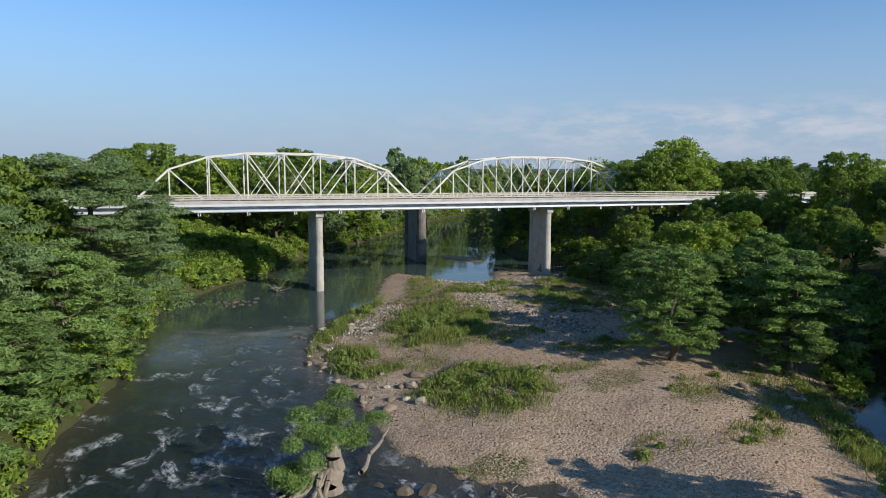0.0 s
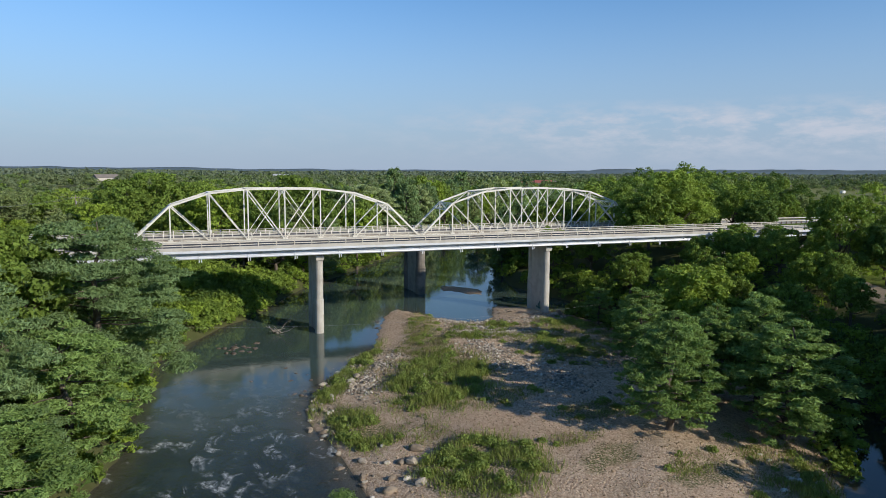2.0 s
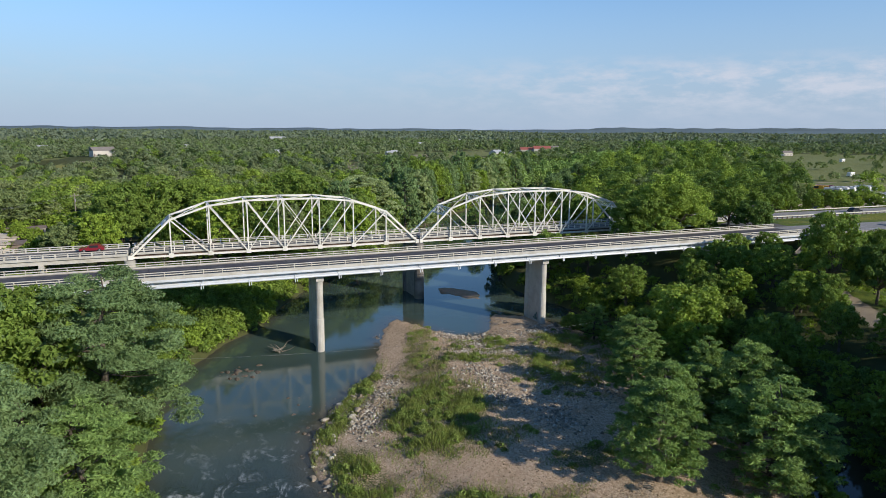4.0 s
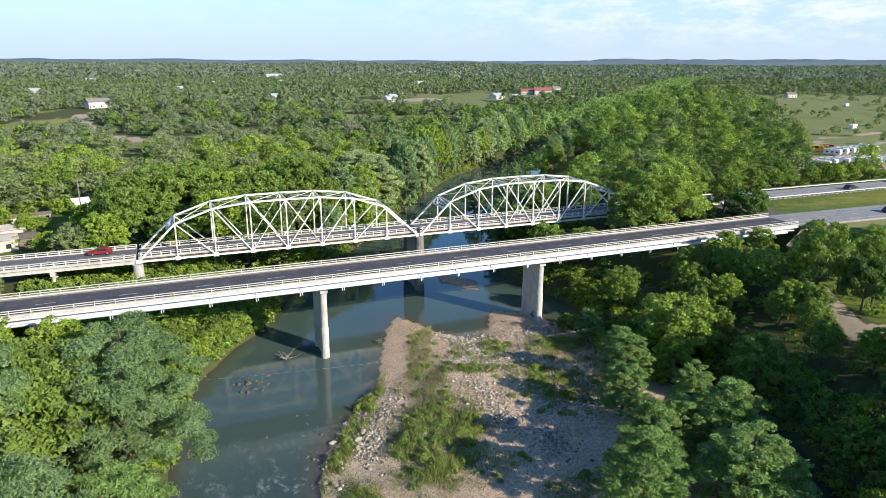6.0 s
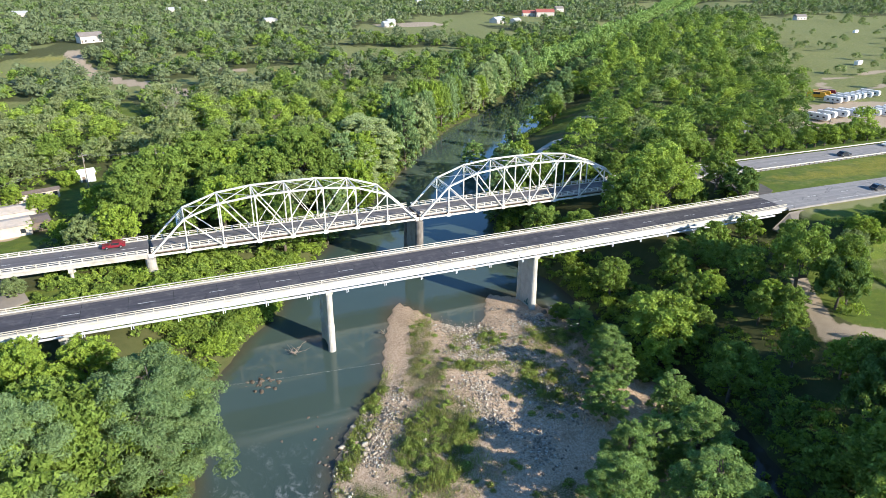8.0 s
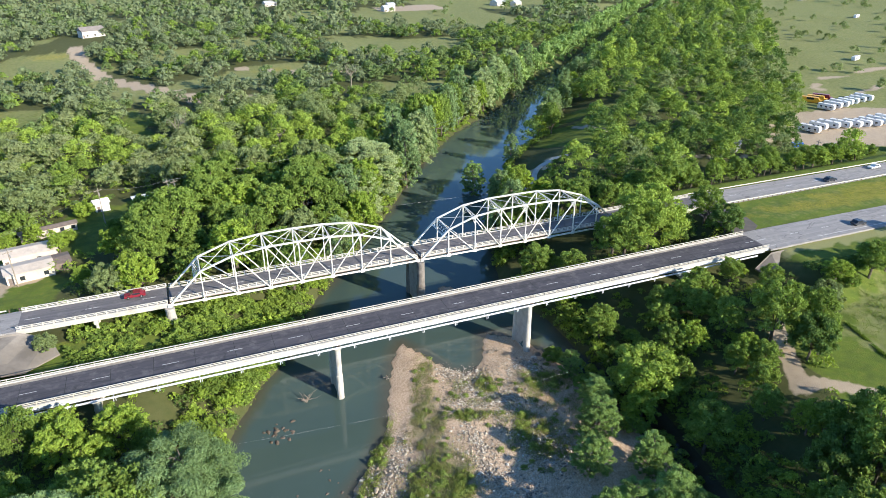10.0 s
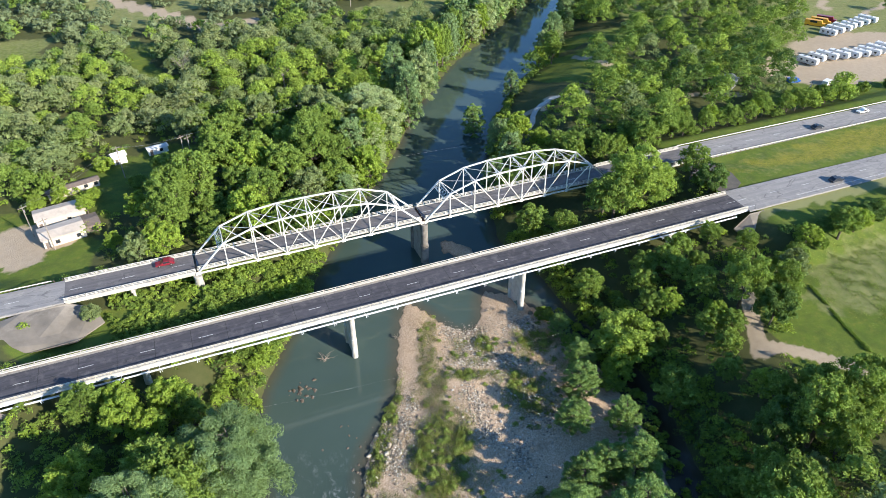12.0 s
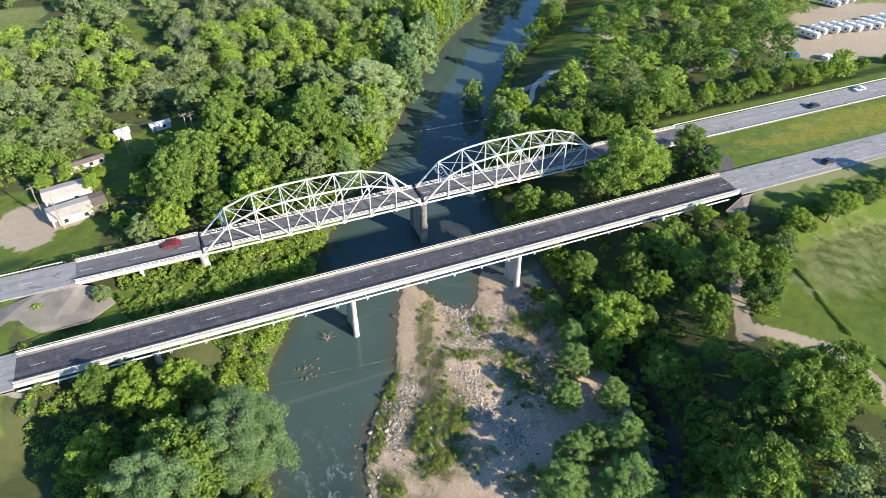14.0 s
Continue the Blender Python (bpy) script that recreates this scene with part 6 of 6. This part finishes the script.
stump_tree()
M_PAINTED = plain("faded_green_paint", (0.05, 0.12, 0.11), (0.12, 0.18, 0.17), 2.0, 0.7)


# old paint on the pier by the gravel
e = empty("pier_paint", 68.94 - 0.5, 117.2, 0.9)
for dy, dz, w, h in ((0.0, 0.0, 1.1, 0.5), (0.1, 0.5, 0.7, 0.6), (-0.2, 1.1, 0.4, 0.5), (0.9, 0.1, 0.5, 0.4)):
    Geo().box(-0.03, 0.0, dy - w / 2, dy + w / 2, dz, dz + h - 0.02).put("paint_patch", M_PAINTED, e)
tagged(e, "faded dark green paint patches on the pier wall", "graffiti")


# ---- roadside ----
def guard_rail(name, x0, x1, y, z, step, label):
    e = empty(name, x0, y, z(x0))
    post = None
    for x in np.arange(0.5, x1 - x0, step):
        m = pose(x, 0, z(x0 + x) - z(x0) - 0.4)
        if post is None:
            post = Geo().box(-0.09, 0.09, -0.09, 0.09, 0, 1.05).put("post", M_RUST, e)
            post.matrix_basis = m
        else:
            share("post", post, m, e)
    v, f = [], []
    xs = np.arange(x0, x1 + 0.1, 6.0)
    prof = ((-0.10, 0.36), (-0.16, 0.42), (-0.12, 0.52), (-0.16, 0.62), (-0.10, 0.68), (-0.09, 0.52))
    for x in xs:
        v += [(x - x0, py, z(x) - z(x0) + pz) for py, pz in prof]
    n, k = len(xs), len(prof)
    f = [(i * k + j, (i + 1) * k + j, (i + 1) * k + (j + 1) % k, i * k + (j + 1) % k) for i in range(n - 1) for j in range(k)]
    Geo().add(v, f).put("rail_beam", M_RAIL, e)
    return tagged(e, label, "guard rail", "guard rails")


guard_rail("guard_rail", 147.2, 330, TC + 5.2, road_z(TZ + 0.76, 147, 14.25), 2.0, "pale steel guard rail beside the road")
guard_rail("guard_rail", 152.5, 330, TC - 5.2, road_z(TZ + 0.76, 147, 14.25), 2.0, "steel guard rail on dark posts beside the road")
guard_rail("guard_rail", -120, -39.2, TC + 4.9, road_z(TZ + 0.76, -39, 14.25), 2.0, "steel guard rail beside the road")


def stripes(x0, x1, y, z, dash, gap, width, label):
    e = empty("lane_markings", x0, y, 0)
    for x in np.arange(x0, x1 - dash, dash + gap):
        za, zb = z(x) + 0.005, z(x + dash) + 0.005
        v = [(x - x0, -width, za), (x + dash - x0, -width, zb), (x + dash - x0, width, zb), (x - x0, width, za)]
        v = [(a, b, c - 0.02) for a, b, c in v] + v
        Geo().add(v, [(3, 2, 1, 0), (4, 5, 6, 7), (0, 1, 5, 4), (1, 2, 6, 5), (2, 3, 7, 6), (3, 0, 4, 7)]).put("stripe", M_LINE, e)
    tagged(e, label, "road marking", kind="structure")


stripes(140, 320, BC, road_z(BZ, 139.5), 3.0, 9.0, 0.07, "broken white lane line on the road")
stripes(140, 320, BC - 3.9, road_z(BZ, 139.5), 20.0, 0.0, 0.07, "white edge line on the road")
stripes(148, 320, TC, road_z(TZ + 0.76, 147, 14.25), 3.0, 9.0, 0.07, "broken white lane line on the road")
stripes(-160, -52, BC, road_z(BZ, -50), 3.0, 9.0, 0.07, "broken white lane line on the road")
stripes(-160, -40, TC, road_z(TZ + 0.76, -39, 14.25), 3.0, 9.0, 0.07, "broken white lane line on the road")
stripes(TX + 2, T_END - 2, TC, lambda x: TZ + 0.762, 3.0, 9.0, 0.07, "broken white lane line on the truss bridge")
stripes(-38, TX - 2, TC, lambda x: TZ + 0.762, 3.0, 9.0, 0.07, "broken white lane line on the approach span")


def apron(name, pts, label, material=None):
    """A sloping slab of paving on an embankment: four corners."""
    n = len(pts)
    v = [(x, y, z - 0.35) for x, y, z in pts] + [(x, y, z) for x, y, z in pts]
    f = [(i, (i + 1) % n, n + (i + 1) % n, n + i) for i in range(n)] + [tuple(range(n - 1, -1, -1)), tuple(range(n, 2 * n))]
    tagged(Geo().add(v, f).put(name, material or M_APRON), label, "pavement", kind="structure")


def walkway(pts, half, label):
    """A paved path that follows the ground, as one skin."""
    v = []
    for i, (x, y) in enumerate(pts):
        (ax, ay), (bx, by) = pts[max(i - 1, 0)], pts[min(i + 1, len(pts) - 1)]
        ln = math.hypot(bx - ax, by - ay)
        ox, oy = -(by - ay) / ln * half, (bx - ax) / ln * half
        z = max(ground_at(x, y), ground_at(x + ox, y + oy), ground_at(x - ox, y - oy)) + 0.10
        v += [(x + ox, y + oy, z), (x - ox, y - oy, z), (x - ox, y - oy, z - 0.8), (x + ox, y + oy, z - 0.8)]
    n = len(pts)
    f = [(4 * i + j, 4 * i + (j + 1) % 4, 4 * i + 4 + (j + 1) % 4, 4 * i + 4 + j) for i in range(n - 1) for j in range(4)] + [(3, 2, 1, 0), (4 * n - 4, 4 * n - 3, 4 * n - 2, 4 * n - 1)]
    tagged(Geo().add(v, f).put("walkway", M_CONC_PALE), label, "path", kind="structure")


walkway([(101, 201), (105, 202), (109.3, 202.5), (113.5, 202.2), (117.6, 202.4), (121, 205.5), (123.5, 210.1), (126.5, 213.5), (129.8, 215.7), (135.8, 217.2), (141.7, 216.0)], 1.0, "pale concrete path winding down to the river")
apron("slope_paving", [(139.3, 112.6, 15.0), (144, 112.4, 15.1), (145, 104.0, 12.0), (137, 103, 9.6), (134, 112.0, 11.6)], "weathered concrete slope paving below the bridge end")
apron("slope_paving", [(139.8, 124.2, 15.2), (145, 124.5, 15.2), (149, 127, 15.2), (151, 133, 15.0), (150.5, 143.6, 14.35), (147.5, 144.6, 14.35), (141, 142, 14.2), (139.5, 128, 15.0)], "dark worn paved turnout between the two bridge ends", plain("worn_turnout", (0.15, 0.13, 0.11), (0.10, 0.09, 0.08), 0.5, 0.9, 0.0, (0.26, 0.22, 0.17), 0.4))
apron("slope_paving", [(-38.5, 144.8, 14.2), (-33, 143.5, 12.6), (-31, 139.0, 10.6), (-37, 134, 10.8), (-47, 132.5, 12.2), (-57, 134.5, 14.75), (-58, 142, 14.15), (-48, 145, 14.15)], "weathered concrete slope paving by the truss bridge end")
apron("slope_paving", [(-50.2, 113.0, 15.0), (-53, 113.0, 15.05), (-60, 104, 12.6), (-50, 102, 9.8), (-44, 106, 8.6), (-45, 112.8, 10.8)], "grey concrete slope paving below the bridge end")


# ---- buildings, trailers and vehicles ----
def house(name, x, y, w, d, h, turn, wall, roof, label, pitch=0.35, z=None, windows=2, category="house"):
    zz = ground_at(x, y) - 0.3 if z is None else z
    e = empty(name, x, y, zz, turn)
    Geo().box(-w / 2, w / 2, -d / 2, d / 2, 0, h + 0.3).put("wall", wall, e)
    o, hz = 0.4, h + 0.3
    rz = hz + d * pitch
    v = [(-w / 2 - o, -d / 2 - o, hz - 0.12), (w / 2 + o, -d / 2 - o, hz - 0.12), (w / 2 + o, d / 2 + o, hz - 0.12), (-w / 2 - o, d / 2 + o, hz - 0.12), (-w / 2 - o, 0, rz), (w / 2 + o, 0, rz)]
    Geo().add(v, [(3, 2, 1, 0), (0, 1, 5, 4), (2, 3, 4, 5), (0, 4, 3), (1, 2, 5)]).put("roof", roof, e)
    for s in (-1, 1):
        for i in range(windows):
            cx = -w / 2 + w * (i + 0.5) / windows + (0.15 * w / windows)
            ya = s * d / 2
            win = Geo().box(cx - 0.55, cx + 0.55, min(ya, ya + s * 0.06), max(ya, ya + s * 0.06), 1.1, min(2.2, h)).put("window", M_GLASS, e)
    door = Geo().box(-w / 2 + 0.5, -w / 2 + 1.4, -d / 2 - 0.07, -d / 2, 0.3, 2.3).put("door", M_ROOF, e)
    Geo().box(-w / 2 + 1.25, -w / 2 + 1.32, -d / 2 - 0.12, -d / 2 - 0.07, 1.25, 1.4).put("handle", M_STEEL, door)
    return tagged(e, label, category)


house("white_shed", -26.5, 226.0, 4.2, 3.4, 2.9, 18, M_WHITE, M_WHITE, "small white shed beside a utility pole", 0.3, None, 0, "shed")
house("trailer_home", -14.0, 229.0, 6.5, 2.6, 2.3, 12, M_WHITE, M_WHITE, "small white trailer in the yard", 0.12, None, 1, "trailer")
house("trailer_home", -40.0, 210.0, 15.0, 3.0, 2.4, 16, M_TAN, M_ROOF, "long tan trailer with a brown roof below the tree", 0.15, None, 5, "trailer")
house("metal_building", -43.0, 195.0, 13.0, 7.0, 3.2, 10, M_TAN, M_TAN, "tan metal building with a low pale roof", 0.10, None, 1, "building")
house("metal_building", -42.0, 184.0, 11.0, 7.0, 3.0, 14, M_TAN, M_TAN, "tan metal building with a patched roof", 0.08, None, 2, "building")
house("lean_to", -35.2, 186.5, 5.0, 6.5, 2.6, 14, M_ROOF, M_ROOF, "dark brown lean-to against the metal building", 0.06, None, 1, "shed")

M_SHINGLE = plain("grey_brown_shingles", (0.27, 0.235, 0.21), (0.20, 0.175, 0.155), 0.9, 0.9)
M_STUCCO = plain("pale_house_walls", (0.60, 0.55, 0.48), (0.50, 0.46, 0.40), 0.8, 0.8)
M_GREYROOF = plain("pale_metal_roof", (0.50, 0.51, 0.52), (0.38, 0.39, 0.40), 0.8, 0.5)
for x, y, w, d, h, turn, rk in FAR_HOUSES:
    house("house", x, y, w * 0.85, d * 0.85, h, turn, M_STUCCO, (M_GREYROOF, M_SHINGLE, M_REDROOF)[rk], ("white house with a pale roof among the woods", "pale house with a grey-brown roof on a rise", "pale house with a red roof in an open yard")[rk], 0.3, None, 3)


def travel_trailer(x, y, turn, length, label, tall=2.6):
    z = ground_at(x, y)
    e = empty("travel_trailer", x, y, z, turn)
    a, b = length / 2, 1.22
    out = [(-a, 0.55), (a - 0.5, 0.55), (a, 1.3), (a - 0.15, tall + 0.2), (a - 0.6, tall + 0.55), (-a + 0.2, tall + 0.55), (-a, tall + 0.3)]
    n = len(out)
    v = [(p, -b, q) for p, q in out] + [(p, b, q) for p, q in out]
    f = [(i, (i + 1) % n, n + (i + 1) % n, n + i) for i in range(n)] + [tuple(range(n - 1, -1, -1)), tuple(range(n, 2 * n))]
    Geo().add(v, f).put("body", M_WHITE, e)
    for s in (-1, 1):
        y0, y1 = sorted((s * b, s * (b + 0.03)))
        for cx in (-a * 0.55, a * 0.05, a * 0.6):
            Geo().box(cx - 0.5, cx + 0.5, y0, y1, 1.5, 2.2).put("window", M_GLASS, e)
        Geo().box(-a + 0.3, a - 0.6, y0, y1, 0.95, 1.12).put("stripe", M_STEEL, e)
        for cx in (-0.5, 0.4):
            g = Geo()
            g.tube((cx, s * (b - 0.25), 0.36), (cx, s * b, 0.36), 0.36, 0.36, 12)
            wheel = g.put("wheel", M_TYRE, e)
            Geo().tube((cx, s * b, 0.36), (cx, s * (b + 0.02), 0.36), 0.18, 0.18, 10).put("hub", M_STEEL, wheel)
    for cx in (-a * 0.4, a * 0.35):
        Geo().box(cx - 0.35, cx + 0.35, -0.35, 0.35, tall + 0.55, tall + 0.8).put("roof_unit", M_STEEL, e)
    Geo().beam((a - 0.3, 0, 0.5), (a + 1.1, 0, 0.45), 0.12, 0.12).put("tow_bar", M_STEEL, e)
    return tagged(e, label, "trailer", "trailers in the lot")


rr = np.random.RandomState(17)
for i in range(9):
    travel_trailer(259 + i * 6.2, 205.5 + 1.2 * math.sin(i), -74 + rr.uniform(-4, 4), rr.uniform(7.5, 10.5), "white travel trailer parked on the gravel lot")
for i in range(7):
    travel_trailer(300 + i * 6.2, 232 + 1.5 * i, -72 + rr.uniform(-5, 5), rr.uniform(7, 10), "white travel trailer parked in a second row")
for x, y in ((432, 322), (632, 482)):
    travel_trailer(x, y, 20, 9, "white travel trailer standing in the open field")


def vehicle(name, x, y, turn, paint, length, tall, label, z=None, boxy=False, category="car"):
    zz = ground_at(x, y) if z is None else z
    e = empty(name, x, y, zz, turn)
    a, b = length / 2, 0.92 if not boxy else 1.2
    hood = tall * 0.58
    if boxy:
        out = [(-a, 0.4), (a, 0.4), (a, hood), (a * 0.72, hood + 0.1), (a * 0.62, tall), (-a, tall)]
    else:
        out = [(-a, 0.35), (a, 0.35), (a, hood * 0.9), (a * 0.45, hood), (a * 0.12, tall), (-a * 0.55, tall), (-a * 0.9, hood), (-a, hood * 0.95)]
    n = len(out)
    v = [(p, -b, q) for p, q in out] + [(p, b, q) for p, q in out]
    f = [(i, (i + 1) % n, n + (i + 1) % n, n + i) for i in range(n)] + [tuple(range(n - 1, -1, -1)), tuple(range(n, 2 * n))]
    Geo().add(v, f).put("body", paint, e)
    for s in (-1, 1):
        y0, y1 = sorted((s * b, s * (b + 0.02)))
        Geo().box(-a * 0.5, a * 0.2, y0, y1, hood + 0.05, tall - 0.12).put("side_window", M_GLASS, e)
        for cx in (-a * 0.6, a * 0.62):
            g = Geo()
            g.tube((cx, s * (b - 0.22), 0.34), (cx, s * (b + 0.02), 0.34), 0.34, 0.34, 12)
            wheel = g.put("wheel", M_TYRE, e)
            Geo().tube((cx, s * (b + 0.02), 0.34), (cx, s * (b + 0.04), 0.34), 0.18, 0.18, 10).put("hub", M_STEEL, wheel)
    return tagged(e, label, category)


for i in range(3):
    vehicle("school_bus", 306 + i * 5.5, 246 + i * 1.5, -55, M_YELLOW if i < 2 else M_REDCAR, 9.5, 3.0, "yellow school bus parked by the lot" if i < 2 else "red bus parked by the lot", None, True, "bus")
vehicle("blue_van", 238.5, 193, -8, M_BLUE, 5.2, 2.0, "blue van parked at the edge of the lot", None, True, "van")
vehicle("white_van", 250, 186, 20, M_WHITE, 5.2, 1.9, "white van parked behind the shrubs", None, True, "van")
vehicle("pickup_truck", -37.5, 199.5, 12, M_STEEL, 5.4, 1.75, "grey pickup truck parked by the metal building")
house("barn", 208, 199, 9, 6, 3.0, 30, M_STEEL, M_STEEL, "grey-blue metal shed below the trees", 0.2, None, 1, "shed")
house("red_shed", 193, 215, 4, 3, 2.2, 10, M_REDROOF, M_REDROOF, "small red shed in the clearing", 0.25, None, 1, "shed")


def utility_pole(x, y, h, turn, label):
    z = ground_at(x, y) - 0.5
    e = empty("utility_pole", x, y, z, turn)
    Geo().tube((0, 0, 0), (0, 0, h), 0.17, 0.11, 8).put("pole", M_WOOD, e)
    arm = Geo().box(-1.2, 1.2, -0.06, 0.06, h - 0.9, h - 0.75).put("crossarm", M_WOOD, e)
    for s in (-1.05, -0.4, 0.4, 1.05):
        Geo().tube((s, 0, h - 0.75), (s, 0, h - 0.55), 0.05, 0.04, 6).put("insulator", M_STEEL, arm)
    Geo().tube((0.25, 0.2, h - 2.6), (0.25, 0.2, h - 1.7), 0.2, 0.2, 8).put("transformer", M_STEEL, e)
    tagged(e, label, "utility pole", "utility poles")
    return Vector((x, y, z + h - 0.55))


def cable(a, b, sag, rad, label):
    """One sagging cable as a single skin."""
    a, b = Vector(a), Vector(b)
    n, k = 20, 5
    side = (b - a).cross(Vector((0, 0, 1))).normalized()
    v = []
    for i in range(n + 1):
        t = i / n
        c = a.lerp(b, t) - Vector((0, 0, 4 * sag * t * (1 - t)))
        v += [c + side * (rad * math.cos(6.2832 * j / k)) + Vector((0, 0, rad * math.sin(6.2832 * j / k))) for j in range(k)]
    f = [(i * k + j, i * k + (j + 1) % k, (i + 1) * k + (j + 1) % k, (i + 1) * k + j) for i in range(n) for j in range(k)]
    tagged(Geo().add(v, f).put("overhead_cable", M_STEEL), label, "cable", "overhead cables")


tops = [utility_pole(x, y, h, 30, "weathered wooden utility pole with crossarm") for x, y, h in ((-25, 213, 12), (-5.5, 212, 13), (-3.5, 211, 13), (-50, 188, 11), (-44, 178, 11))]
tops2 = [utility_pole(x, y, h, 80, "weathered wooden utility pole beside the lot") for x, y, h in ((222, 171, 11), (381, 341, 12))]
for dx in (-0.9, 0.9):
    d = Vector((dx, 0.3, 0))
    cable(tops[0] + d, tops[1] + d, 1.0, 0.016, "thin power line between poles")
    cable(tops[1] + d, Vector((118, 262, 17)) + d, 2.0, 0.016, "thin power line across the river woods")
    cable(tops[0] + d, tops[3] + d, 1.0, 0.016, "thin power line between poles")
cable((-28, 104, 8.5), (112, 97, 9.0), 4.6, 0.007, "slack thin cable slung across the river")
cable((-20, 196, 12), (150, 186, 12), 1.5, 0.014, "thin cable across the river behind the truss")


# cars on the roads beyond the bridges
vehicle("car", 176.0, 116.6, 0, M_DARKCAR, 4.6, 1.5, "black car on the grey approach road", road_z(BZ, 139.5)(176.0))
vehicle("car", 202.0, TC - 1.9, 0, M_DARKCAR, 4.6, 1.5, "dark car on the road behind the guard rail", road_z(TZ + 0.76, 147, 14.25)(202.0))
vehicle("car", 228.0, TC + 1.9, 180, M_WHITE, 4.5, 1.5, "white car on the road behind the guard rail", road_z(TZ + 0.76, 147, 14.25)(228.0))
vehicle("car", -15.5, TC + 1.9, 180, M_REDCAR, 4.6, 1.5, "dark red car on the approach span", TZ + 0.77)


def dead_tree(x, y, h, seed):
    """A bare bleached tree with forked limbs standing above the woods."""
    r = np.random.RandomState(seed)
    e = empty("dead_tree", x, y, ground_at(x, y) - 0.4)
    g = Geo()
    limb(g, (0, 0, 0), (0.3, 0.2, h * 0.45), 0.34, 0.24, r, 4, 0.03, 8)
    g.put("trunk", M_WOOD, e)
    for i in range(8):
        a = i * 2.4
        p = Vector((0.3, 0.2, h * 0.44))
        q = p + Vector((math.cos(a) * h * 0.26, math.sin(a) * h * 0.26, h * r.uniform(0.22, 0.5)))
        g = Geo()
        limb(g, p, q, 0.15, 0.05, r, 4, 0.06, 6)
        for _ in range(3):
            c = p.lerp(q, r.uniform(0.5, 0.95))
            limb(g, c, c + Vector(r.normal(size=3)) * h * 0.07 + Vector((0, 0, h * 0.05)), 0.06, 0.02, r, 2, 0.08, 4)
        g.put("limb", M_WOOD, e)
    tagged(e, "bare bleached dead tree standing among green woods", "tree", "dead trees")


for x, y, h, seed in ((0.5, 291, 15, 401), (96, 372, 13, 402), (38, 268, 12, 403)):
    dead_tree(x, y, h, seed)
